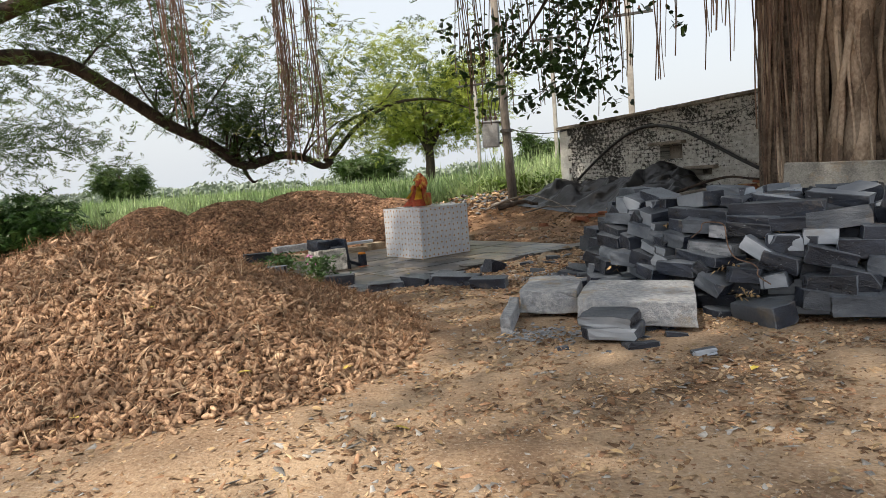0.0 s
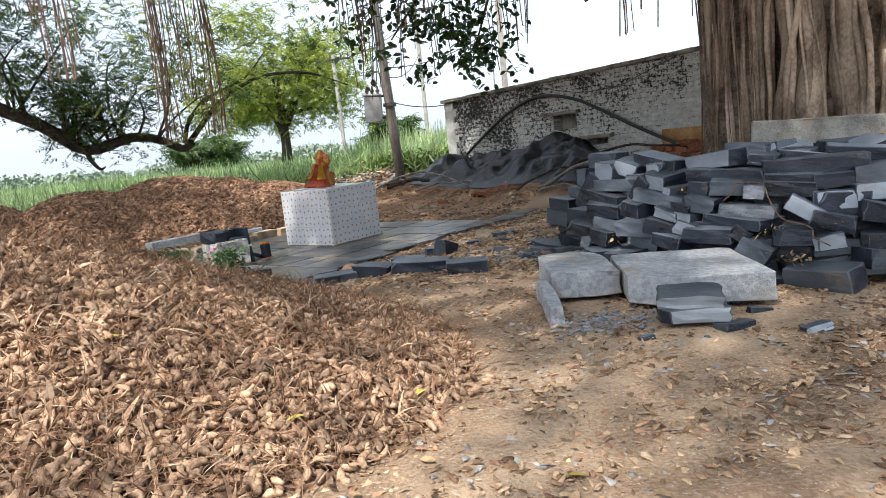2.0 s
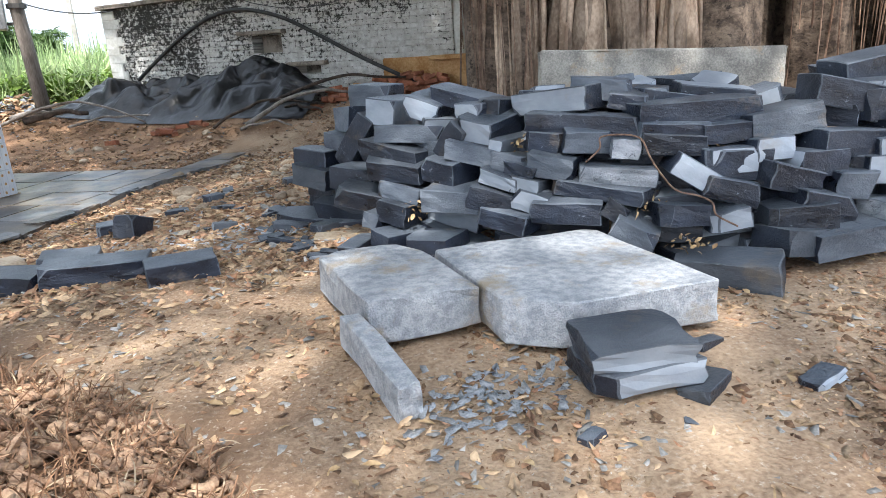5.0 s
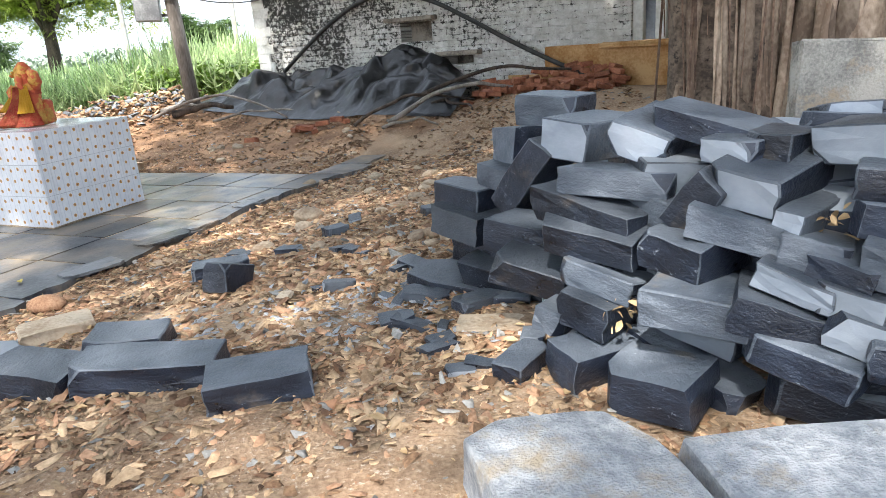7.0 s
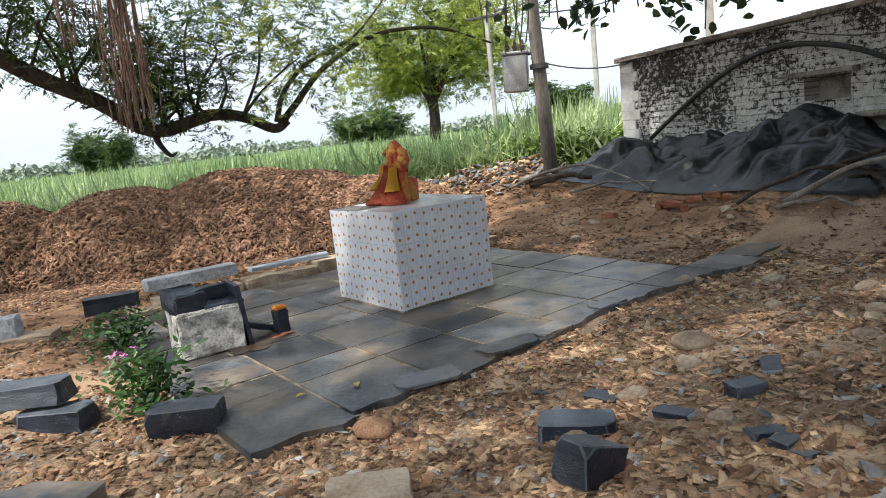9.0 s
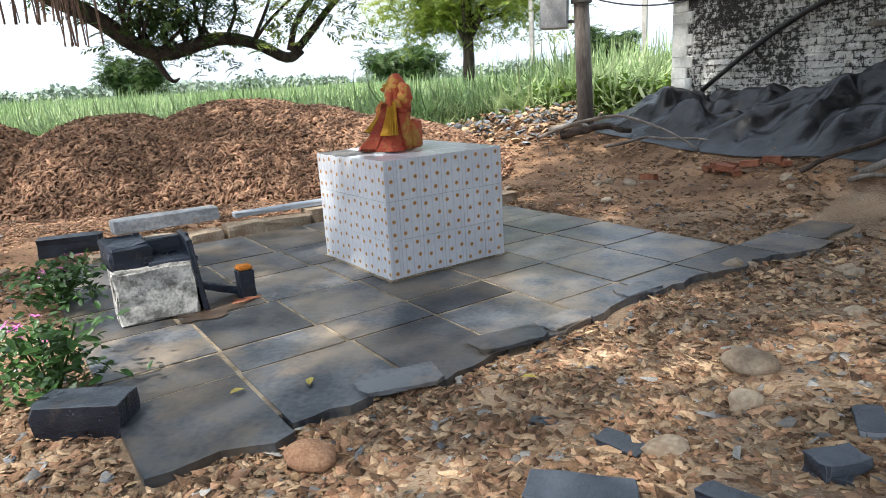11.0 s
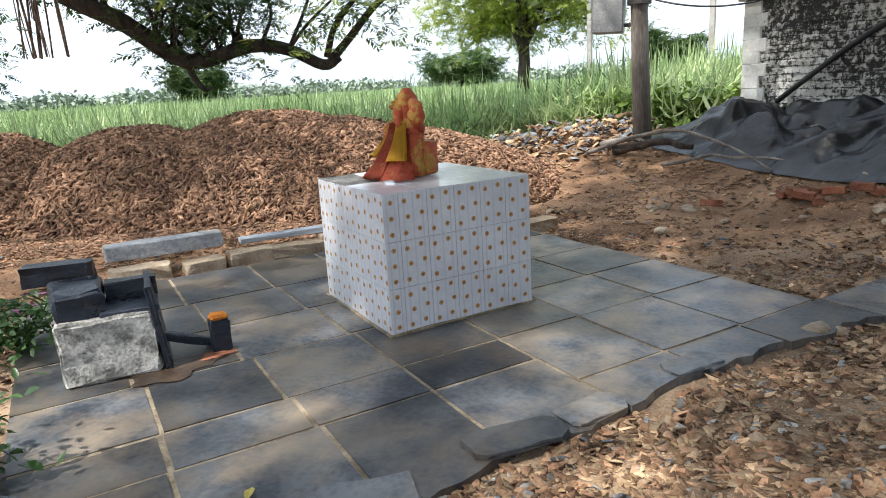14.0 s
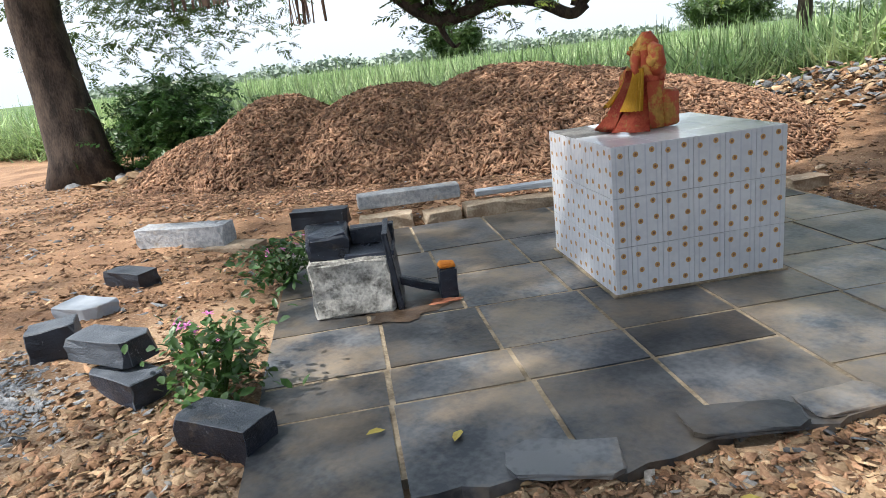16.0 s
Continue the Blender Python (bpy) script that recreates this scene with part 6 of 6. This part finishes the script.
        zb = r.uniform(0.25, 2.6) if i < 150 else r.uniform(0.4, 1.2) if i >= 190 else r.uniform(2.3, 3.6)
        pts, z = [], 6.2
        ph = r.uniform(0, 6)
        while z > zb:
            pts.append((x + 0.05 * math.sin(z * 1.3 + ph), y + 0.05 * math.cos(z * 1.1 + ph), z)); z -= 0.35
        if len(pts) > 2:
            rad = r.uniform(0.006, 0.018)
            T.append(tube(pts, [rad * (1 - 0.5 * k / len(pts)) for k in range(len(pts))], 5, 0.1, i))
    part("root_curtain", merge(T), M_STRAND, root)
    # spreading limbs over the yard, mostly out of view, some added to carry shade
    limbs = [((0, 0, 5.0), (-2.5, -1.0, 6.3), (-6.0, -1.5, 6.9), (-9.5, -2.0, 7.2), (-13.0, -3.5, 7.4)), ((0, 0, 5.2), (-2.5, 2.5, 6.2), (-4.6, 5.0, 6.0), (-6.8, 6.5, 6.4)), ((0, 0, 5.0), (-1.5, -3.0, 6.5), (-3.0, -6.5, 7.0), (-4.5, -9.5, 7.3)),
             ((0, 0, 5.0), (-2.0, 0.6, 6.1), (-4.5, 1.6, 6.5), (-6.5, 2.4, 6.8)), ((0, 0, 5.0), (-2.5, -3.0, 6.5), (-6.0, -6.0, 7.0), (-8.5, -8.5, 7.3)), ((0, 0, 5.2), (3, 3, 6.8), (6, 5, 7.5)), ((-2.5, -1, 6.3), (-4.5, -3.5, 6.9), (-7.0, -5.0, 7.2))]
    for i, L in enumerate(limbs):
        pts = smooth_path(L, 5)
        part("limb", tube(pts, [0.42 * (1 - 0.8 * k / (len(pts) - 1)) for k in range(len(pts))], 12, 0.05, i), M_BARK, root, smooth=True)
    # crown over the yard, unseen overhead and inferred from the shade below
    rng = np.random.default_rng(3)
    C = []
    for i in range(1080):
        t = rng.random()
        L = limbs[rng.integers(0, len(limbs))]
        p = np.array(smooth_path(L, 6)[int(3 + t * (6 * (len(L) - 1) - 3))])
        C.append(p + rng.normal(0, 1, 3) * (1.5, 1.5, 0.35) + (0, 0, 0.55))
    # three boxes of extra clumps, added only to block sun from chosen ground
    C = np.concatenate([np.array(C), rng.uniform((-8.5, -0.5, 5.9), (-1.0, 4.5, 7.0), (330, 3)), rng.uniform((-5.5, -12.0, 6.2), (-1.8, -7.5, 7.4), (75, 3)), rng.uniform((-11.6, -7.8, 6.2), (-9.0, -4.6, 7.4), (34, 3))])
    C = C[C[:, 2] > 5.75]
    P = np.repeat(C, 26, 0); P = P + rng.normal(0, 0.28, P.shape)
    o = strew("crown", [leaf_card(.5), leaf_card(.6)], P, rot_mats(len(P), 0.9, rng), rng.uniform(.15, .25, len(P)), M_FIG)
    o.parent = root
    tagged(root, "old banyan with fluted trunk and curtains of aerial roots", "tree")
    # low leafy twigs drooping before the pole, with their own thin roots
    tw = empty("hanging_branch", pose(0, 0, 0))
    pts = smooth_path([(2.0, 13.0, 6.3), (1.2, 14.6, 5.0), (0.4, 15.4, 4.2), (-0.3, 15.8, 3.5)], 5)
    part("stem", tube(pts, [0.05 * (1 - .7 * k / 15) for k in range(16)], 7), M_DARKBARK, tw)
    pts = smooth_path([(2.0, 13.2, 6.3), (2.2, 14.4, 5.0), (1.7, 15.0, 3.9), (1.3, 15.3, 2.9)], 5)
    part("stem", tube(pts, [0.045 * (1 - .7 * k / 15) for k in range(16)], 7), M_DARKBARK, tw)
    C = []
    for c, s, k in (((0.0, 15.5, 4.3), (.8, .5, .8), 26), ((1.6, 15.0, 4.2), (.55, .45, .8), 30), ((1.3, 15.2, 2.95), (.22, .25, .28), 8), ((0.95, 15.0, 3.5), (.35, .3, .4), 14), ((-0.7, 15.8, 4.1), (.35, .3, .7), 12), ((2.3, 14.6, 4.8), (.6, .4, .5), 14), ((0.4, 15.3, 2.75), (.12, .15, .1), 3)):
        C.append(np.array(c) + rng.normal(0, 1, (k, 3)) * s)
    C = np.concatenate(C)
    P = np.repeat(C, 15, 0); P = P + rng.normal(0, 0.13, P.shape)
    o = strew("leaves", [leaf_card(.55), leaf_card(.65)], P, rot_mats(len(P), 1.0, rng), rng.uniform(.12, .20, len(P)), M_FIG)
    o.parent = tw
    T = []
    for i in range(46):
        x, y = r.uniform(-1.3, 2.4), r.uniform(14.6, 16.2)
        zb, z, ph, pts = r.uniform(2.3, 3.8), 6.0, r.uniform(0, 6), []
        while z > zb:
            pts.append((x + .06 * math.sin(z * 1.5 + ph), y, z)); z -= 0.3
        if len(pts) > 2:
            T.append(tube(pts, [0.009] * len(pts), 4, 0, i))
    for q in T:
        part("thin_root", q, M_STRAND, tw)
    tagged(tw, "drooping banyan twig with dark leaves and thin roots", "branch")
    # bundles of aerial roots hanging over the yard
    for x, y, zb, n, sp in ((-1.8, 7.5, 2.05, 13, 0.09), (-1.70, 10.2, 1.55, 18, 0.07), (-1.95, 10.0, 2.0, 11, 0.08), (-2.9, 11.35, 1.55, 20, 0.07), (-2.2, 7.9, 2.7, 8, 0.1), (2.5, 10.2, 2.75, 5, 0.12), (3.1, 8.9, 2.1, 8, 0.12)):
        T = []
        for i in range(n):
            ox, oy, ph = r.gauss(0, sp * .7), r.gauss(0, sp * .7), r.uniform(0, 6)
            z, pts = 6.4, []
            end = zb + abs(r.gauss(0, 0.3)) * (0.3 if i < 6 else 1)
            while z > end:
                k = max(0.35, min(1, (z - zb) / 2.2))
                pts.append((x + ox * (1.4 - .5 * k) + 0.035 * math.sin(z * 2.1 + ph), y + oy + 0.035 * math.cos(z * 1.7 + ph), z)); z -= 0.22
            if len(pts) > 2:
                rad = r.uniform(0.004, 0.012)
                T.append(tube(pts, [rad * (1 - .4 * k / len(pts)) for k in range(len(pts))], 5, 0.1, i))
        o = empty("aerial_root_bundle", pose(0, 0, 0))
        for q in T:
            part("root_strand", q, M_STRAND, o)
        tagged(o, "bundle of brown aerial roots hanging from the banyan", "aerial roots", "hanging aerial roots")
    # rough granite slab stood against the trunk
    o = part("upright_slab", box(1.92, 0.17, 0.86, 0.012, 3, 0.012, 6), M_PLINTH)
    o.matrix_basis = pose(5.05, 8.68, 0.36, -4, 2.2, -22)
    tagged(o, "long rough granite slab stood upright before the trunk", "stone slab")


build_banyan()


# ---- neem at the field's edge ----
def build_neem():
    rng = np.random.default_rng(17)
    r = random.Random(17)
    root = empty("neem_tree", pose(-12.2, 11.4, 0))
    B = Vector((-12.2, 11.4, 0))
    rel = lambda *p: Vector(p) - B
    part("trunk", tube([rel(-11.95, 11.7, -0.1), rel(-11.98, 11.7, 0.5), rel(-12.1, 11.65, 1.6), rel(-12.25, 11.6, 2.8), rel(-12.1, 11.7, 4.2), rel(-11.8, 11.9, 5.5)], [0.72, 0.52, 0.44, 0.42, 0.40, 0.34], 26, 0.05, 2), M_DARKBARK, root, smooth=True)
    limb = smooth_path([rel(-12.2, 11.6, 3.6), rel(-11.4, 12.3, 4.6), rel(-10.4, 13.5, 4.75), rel(-9.7, 14.4, 4.15), rel(-8.9, 15.4, 3.2), rel(-8.3, 16.1, 2.68), rel(-7.76, 16.76, 2.07), rel(-7.1, 17.5, 2.28), rel(-6.7, 18.0, 2.2), rel(-6.3, 18.4, 1.92), rel(-6.1, 18.6, 2.05)], 4)
    n = len(limb)
    part("limb", tube(limb, [0.19 - 0.105 * k / (n - 1) for k in range(n)], 12, 0.06, 3), M_DARKBARK, root, smooth=True)
    twigs = []
    def branch(pts, r0, name="branch"):
        P = smooth_path([rel(*p) for p in pts], 4)
        part(name, tube(P, [r0 * (1 - .75 * k / (len(P) - 1)) for k in range(len(P))], 7, 0.05, len(twigs)), M_DARKBARK, root, smooth=True)
        twigs.append(P)
    branch([(-7.76, 16.76, 2.05), (-7.74, 16.8, 1.85), (-7.62, 16.9, 1.62), (-7.5, 16.95, 1.66)], 0.07)
    branch([(-6.2, 18.5, 2.0), (-6.0, 18.8, 2.35), (-5.5, 19.3, 3.05), (-4.7, 20.2, 3.65), (-3.6, 21.0, 3.7), (-2.6, 21.6, 3.3)], 0.085)
    branch([(-6.25, 18.45, 2.05), (-6.1, 18.6, 2.6), (-5.7, 19.0, 3.15), (-4.9, 19.6, 3.6), (-4.4, 20.3, 4.4)], 0.065)
    branch([(-12.1, 11.7, 4.2), (-10.8, 12.6, 5.6), (-9.0, 14.0, 6.3), (-7.0, 15.5, 6.6), (-5.0, 17.0, 6.4)], 0.24)
    branch([(-11.8, 11.9, 5.3), (-10.4, 11.2, 6.4), (-8.6, 11.4, 6.8), (-6.8, 12.2, 6.6)], 0.2)
    branch([(-12.3, 11.4, 3.2), (-13.4, 11.8, 4.4), (-14.2, 13.0, 4.8), (-14.3, 14.6, 4.2)], 0.2)
    for k in range(26):
        p = limb[r.randrange(8, n - 6)]
        d = Vector((r.uniform(-.7, .7), r.uniform(-.7, .7), r.uniform(.5, 1.4)))
        L = r.uniform(0.9, 2.2)
        a = p + B
        branch([a, a + d * L * .4, a + d * L * .75 + Vector((r.uniform(-.3, .3), r.uniform(-.3, .3), 0.05)), a + d * L + Vector((r.uniform(-.6, .6), r.uniform(-.6, .6), -.1))], 0.035, "twig")
    # drooping sprays of leaflets gathered in clumps along the twigs
    C = []
    for P in twigs[1:]:
        for k in range(len(P) // 3, len(P)):
            C.append(np.array(P[k]) + rng.normal(0, .3, 3))
    # the last two clumps are added high up to shade heap and ground
    for c, s, k in (((-9.6, 15.0, 5.2), (1.6, 1.6, .8), 110), ((-11.4, 13.4, 3.9), (1.0, .9, .9), 60), ((-13.2, 12.8, 3.6), (.9, .9, .9), 50), ((-7.6, 16.6, 4.2), (1.2, 1.2, .9), 70), ((-6.2, 18.0, 4.2), (1.0, 1.0, .9), 55), ((-5.0, 19.6, 4.6), (.9, .9, .8), 50), ((-3.8, 20.8, 4.2), (.9, .7, .8), 40), ((-8.6, 13.0, 5.6), (1.6, 1.2, .5), 70), ((-11.5, 14.5, 3.1), (.8, .8, .5), 36), ((-14.0, 14.0, 2.9), (.7, .7, .6), 30), ((-9.5, 10.0, 6.4), (1.8, 1.6, .4), 150), ((-6.8, 12.0, 6.6), (1.5, 1.3, .4), 120)):
        C.append(np.array(c) - np.array(B) + rng.normal(0, 1, (k, 3)) * s)
    C = np.concatenate([np.atleast_2d(c) for c in C])
    P = np.repeat(C, 9, 0); P = P + rng.normal(0, .21, P.shape)
    R = rot_mats(len(P), 0.6, rng)
    half = (P[:, 0] + B.x > -6.4)
    o = strew("foliage", SPRAYS, P[~half], R[~half], rng.uniform(.24, .40, (~half).sum()), M_NEEM); o.parent = root
    o = strew("foliage", SPRAYS, P[half], R[half], rng.uniform(.26, .42, half.sum()), [M_NEEM, M_LIME], (rng.random(half.sum()) < .45).astype(int)); o.parent = root
    tagged(root, "dark-barked neem with a long low limb", "tree")


build_neem()


# ---- trees, crop and distance ----
def leafy_tree(name, x, y, zb, h, rx, rz, mtl, n, leaf, label, seed, trunk_r=0.2):
    rng = np.random.default_rng(seed)
    r = random.Random(seed)
    root = empty(name, pose(x, y, zb))
    part("trunk", tube([(0, 0, -.2), (0.1, 0, h * .25), (0.05, 0.1, h * .5), (0.2, 0, h * .8)], [trunk_r * 1.3, trunk_r, trunk_r * .8, trunk_r * .3], 9, 0.05, seed), M_DARKBARK, root, smooth=True)
    C = []
    for i in range(9):
        a = i * 2.4 + r.uniform(-.4, .4)
        e = Vector((math.cos(a) * rx * r.uniform(.5, .9), math.sin(a) * rx * r.uniform(.5, .9), h * r.uniform(.45, .95)))
        s = Vector((0.05, 0, h * r.uniform(.25, .45)))
        pts = smooth_path([s, s.lerp(e, .5) + Vector((0, 0, .2)), e], 4)
        part("limb", tube(pts, [trunk_r * .5 * (1 - .8 * k / 8) for k in range(9)], 6), M_DARKBARK, root)
        for k in range(7):
            C.append(np.array(s.lerp(e, r.uniform(.55, 1.15))) + rng.normal(0, 1, 3) * (rx * .22, rx * .22, rz * .2))
    C = np.array(C)
    P = C[rng.integers(0, len(C), n)] + rng.normal(0, 1, (n, 3)) * (rx * .14, rx * .14, rz * .13)
    o = strew("crown", SPRAYS, P, rot_mats(n, 0.8, rng), rng.uniform(.7, 1.2, n) * leaf, mtl); o.parent = root
    return tagged(root, label, "tree")


leafy_tree("tree", -9.2, 34.9, 0.5, 6.6, 3.4, 3.2, M_LIME, 6800, 0.5, "yellow-green tree standing in the crop field", 5, 0.24)
leafy_tree("tree", -50, 54.5, 0.2, 4.6, 2.4, 2.2, M_NEEM, 2600, 0.8, "rounded dark tree beyond the field", 6, 0.2)
leafy_tree("tree", -9.5, 70, 0.5, 4.2, 2.8, 2, M_NEEM, 2200, 0.9, "distant tree beyond the field", 7, 0.2)
leafy_tree("tree", -28, 66, 0.5, 3.6, 3.4, 1.8, M_NEEM, 2200, 0.9, "distant bushy tree beyond the field", 8, 0.2)


def build_crop():
    rng = np.random.default_rng(33)
    blades = [strip(5, .030, 1.2, True), strip(5, .036, 1.9, True), strip(5, .034, 0.8, True)]

    def field(name, n, x0, x1, y0, y1, h0, h1, per, label):
        x, y = rng.uniform(x0, x1, n), rng.uniform(y0, y1, n)
        k = (y > np.where(x < -4, 18.6 + 0.42 * (x + 4), 20.6 - 0.10 * (x + 4)) + rng.normal(0, .25, n)) & ~((x > -0.1) & (y < 26.0 - x * .5) & (x * .85 + y > 19.6) & (y < 22.6)) & (x < 14)
        x, y = x[k], y[k]
        hgt = rng.uniform(h0, h1, len(x)) * (1.0 + 0.16 * sstep(-6, 0, x))
        base = np.where(x < -3, 0.05, 0.15) + 0.28 * sstep(-5, -1, x)
        m = len(x) * per
        X, Y, H, Z = (np.repeat(q, per) for q in (x, y, hgt, base))
        t = np.tile(np.arange(per) / per, len(x))
        pos = np.stack([X + rng.normal(0, .05, m), Y + rng.normal(0, .05, m), Z + H * (0.02 + 0.55 * t)], 1)
        az = rng.uniform(0, 2 * np.pi, m); up = rng.uniform(.45, 1.35, m)
        ca, sa, cu, su = np.cos(az), np.sin(az), np.cos(up), np.sin(up)
        z0 = np.zeros(m)
        R = np.stack([ca * cu, -sa, -ca * su, sa * cu, ca, -sa * su, su, z0, cu], 1).reshape(m, 3, 3)
        S = np.stack([H * rng.uniform(.5, .75, m), H * rng.uniform(.4, .75, m), -H * rng.uniform(.3, .8, m)], 1)
        o = strew(name, blades, pos, R, S, M_CROP)
        tagged(o, label, "crop", kind="stuff")
    field("crop_edge", 15000, -26, 3.5, 9, 27, 1.0, 1.5, 9, "tall green fodder grass along the field's edge")
    field("crop_field", 26000, -70, 10, 24, 62, 1.15, 1.5, 5, "green fodder crop filling the field")
    # taller clump beside the wall and yellow-green weeds
    n = 2400
    x, y = rng.uniform(-2.2, 0.3, n), rng.uniform(20.0, 21.8, n)
    pos = np.stack([x, y, 0.45 + rng.uniform(0, .75, n)], 1)
    o = strew("weeds", [leaf_card(.6), leaf_card(.45)], pos, rot_mats(n, .9, rng), rng.uniform(.10, .22, n), M_WEED)
    tagged(o, "yellow-green weeds growing at the field's edge", "weeds", kind="stuff")
    n = 1700
    x, y = rng.normal(-11.7, .55, n), rng.normal(13.3, .5, n)
    pos = np.stack([x, y, 0.15 + np.abs(rng.normal(.65, .45, n))], 1)
    k = pos[:, 2] < 1.75
    o = strew("bush", SPRAYS, pos[k], rot_mats(k.sum(), .9, rng), rng.uniform(.25, .5, k.sum()), M_SHRUB)
    tagged(o, "dark green bush beside the neem", "bush", kind="stuff")
    # wooded skyline, its leaves coloured pale to imitate haze
    P = []
    for i in range(300):
        a = rng.uniform(-75, 35)
        d = rng.uniform(330, 720)
        cx, cy = d * math.sin(math.radians(a)), d * math.cos(math.radians(a))
        R0 = rng.uniform(4, 8.5)
        m = 300
        u = rng.normal(0, 1, (m, 3)); u /= np.linalg.norm(u, axis=1)[:, None]
        q = u * R0 * (1.7, 1.7, .55) * rng.uniform(.4, 1, (m, 1)) + (cx, cy, R0 * .42)
        P.append(q[q[:, 2] > 0])
    P = np.concatenate(P)
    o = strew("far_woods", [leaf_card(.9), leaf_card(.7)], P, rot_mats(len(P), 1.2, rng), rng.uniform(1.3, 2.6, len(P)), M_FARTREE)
    tagged(o, "trees along the horizon, haze painted into their grey-green", "woods", kind="stuff")


build_crop()


def build_rubble_bank():
    rng = np.random.default_rng(12)
    n = 900
    x, y = rng.uniform(-4.0, -0.9, n), rng.normal(19.0, .55, n)
    s = rng.uniform(.04, .17, n)
    pos = np.stack([x, y, ground_z(x, y) + .05 + .28 * np.exp(-((y - 19.1) / .5) ** 2) * rng.random(n)], 1)
    o = strew("rubble_bank", CHIPS, pos, rot_mats(n, .6, rng), np.stack([s * 1.3, s, s * .7], 1), [M_CHIP, M_CHIPD, M_CLOD], rng.integers(0, 3, n))
    tagged(o, "bank of broken stone along the field's edge", "rubble", kind="stuff")
    n = 260
    x, y = rng.uniform(-12.5, -9.5, n), rng.normal(13.3, .8, n)
    s = rng.uniform(.08, .3, n)
    pos = np.stack([x, y, ground_z(x, y) + .04], 1)
    o = strew("rubble_bank", CHIPS, pos, rot_mats(n, .6, rng), np.stack([s * 1.3, s, s * .7], 1), [M_CHIP, M_CHIPD], rng.integers(0, 2, n))
    tagged(o, "scattered broken stones near the neem", "rubble", kind="stuff")


build_rubble_bank()


# ---- flowering plants, damp patch, rope ----
def build_plants():
    rng = np.random.default_rng(44)
    for i, (x, y, w, h, n) in enumerate(((-1.78, 9.93, .20, .41, 430), (-3.12, 11.0, .26, .34, 480))):
        root = empty("flowering_plant", pose(x, y, gz(x, y)))
        T = []
        for k in range(16):
            e = rng.normal(0, w * .55, 2)
            T.append(tube(smooth_path([(0, 0, -.02), (e[0] * .5, e[1] * .5, h * .45), (e[0], e[1], h * rng.uniform(.6, 1.0))], 3), [.007] * 7, 4))
        for q in T:
            part("stem", q, M_SHRUB, root)
        P = np.stack([rng.normal(0, w * .62, n), rng.normal(0, w * .62, n), h * (0.15 + .85 * rng.random(n))], 1)
        o = strew("foliage", [leaf_card(.42), leaf_card(.5)], P, rot_mats(n, .8, rng), rng.uniform(.05, .09, n), M_SHRUB); o.parent = root
        v, f = [(0, 0, 0)], []
        for k in range(15):
            a = 2 * math.pi * k / 15
            q = 1.0 if k % 3 else .35
            v.append((q * math.cos(a), q * math.sin(a), .12))
        f = [(0, 1 + k, 1 + (k + 1) % 15) for k in range(15)]
        me = mesh_of("flower", v, f, M_PETAL)
        for k in range(9):
            a = rng.uniform(0, 6.3)
            put_mesh("flower", me, root, pose(w * .85 * math.cos(a) * rng.uniform(.4, 1), w * .85 * math.sin(a) * rng.uniform(.4, 1), h * rng.uniform(.6, 1.08), rng.uniform(-40, 40), rng.uniform(-40, 40), 0) @ Matrix.Diagonal((.03, .03, .03, 1)))
        tagged(root, "small bushy periwinkle with pink flowers by the platform", "plant", "pink flowering plants")
    # damp patch and orange smear on the flags
    def patch(name, u, v, a, b, mtl, z, lab, seed):
        r = random.Random(seed)
        bm = bmesh.new()
        x, y = uv(u, v)
        ring = []
        for k in range(28):
            t = 2 * math.pi * k / 28
            q = 1 + .22 * math.sin(3 * t + seed) + .12 * math.sin(7 * t) + r.uniform(-.08, .08)
            ring.append(bm.verts.new((a * q * math.cos(t), b * q * math.sin(t), 0)))
        bm.faces.new(ring)
        o = part(name, bm, mtl); o.matrix_basis = pose(x, y, z, 0, 0, ANG)
        tagged(o, lab, "stain", kind="stuff")
    patch("damp_patch", -1.22, 0.34, .27, .17, M_WET, 0.0085, "dark damp soil spilled on the flags", 1)
    patch("powder_smear", -0.97, 0.38, .10, .05, M_BRICK, 0.0105, "faint red powder smeared on the flags", 2)
    # rope over the stack
    pts = smooth_path([(3.25, 6.92, 0.78), (3.32, 6.91, 0.84), (3.34, 6.93, 0.89), (3.42, 6.87, 0.9), (3.48, 6.81, 0.88), (3.49, 6.75, 0.8), (3.5, 6.68, 0.73), (3.54, 6.62, 0.66), (3.63, 6.57, 0.63), (3.67, 6.53, 0.6), (3.67, 6.5, 0.55), (3.74, 6.44, 0.5)], 5)
    tagged(part("rope", tube(pts, [.0045] * len(pts), 7), M_ROPE, smooth=True), "old brown rope lying over the stacked blocks", "rope")

    P = []
    for c in ((3.43, 6.72, 0.61), (3.74, 6.71, 0.83), (3.04, 7.25, 0.84), (2.58, 7.56, 0.53), (3.54, 6.54, 0.44)):
        P.append(np.array(c) + rng.normal(0, 1, (34, 3)) * (.05, .05, .03) + (.05, .05, -.02))
    P = np.concatenate(P)
    o = strew("dry_leaves", [leaf_card(.5), strip(3, .12, .5)], P, rot_mats(len(P), 1.0, rng), rng.uniform(.02, .055, len(P)), M_LEAFB)
    tagged(o, "dry brown leaves caught between the stacked blocks", "leaf litter", kind="stuff")


build_plants()
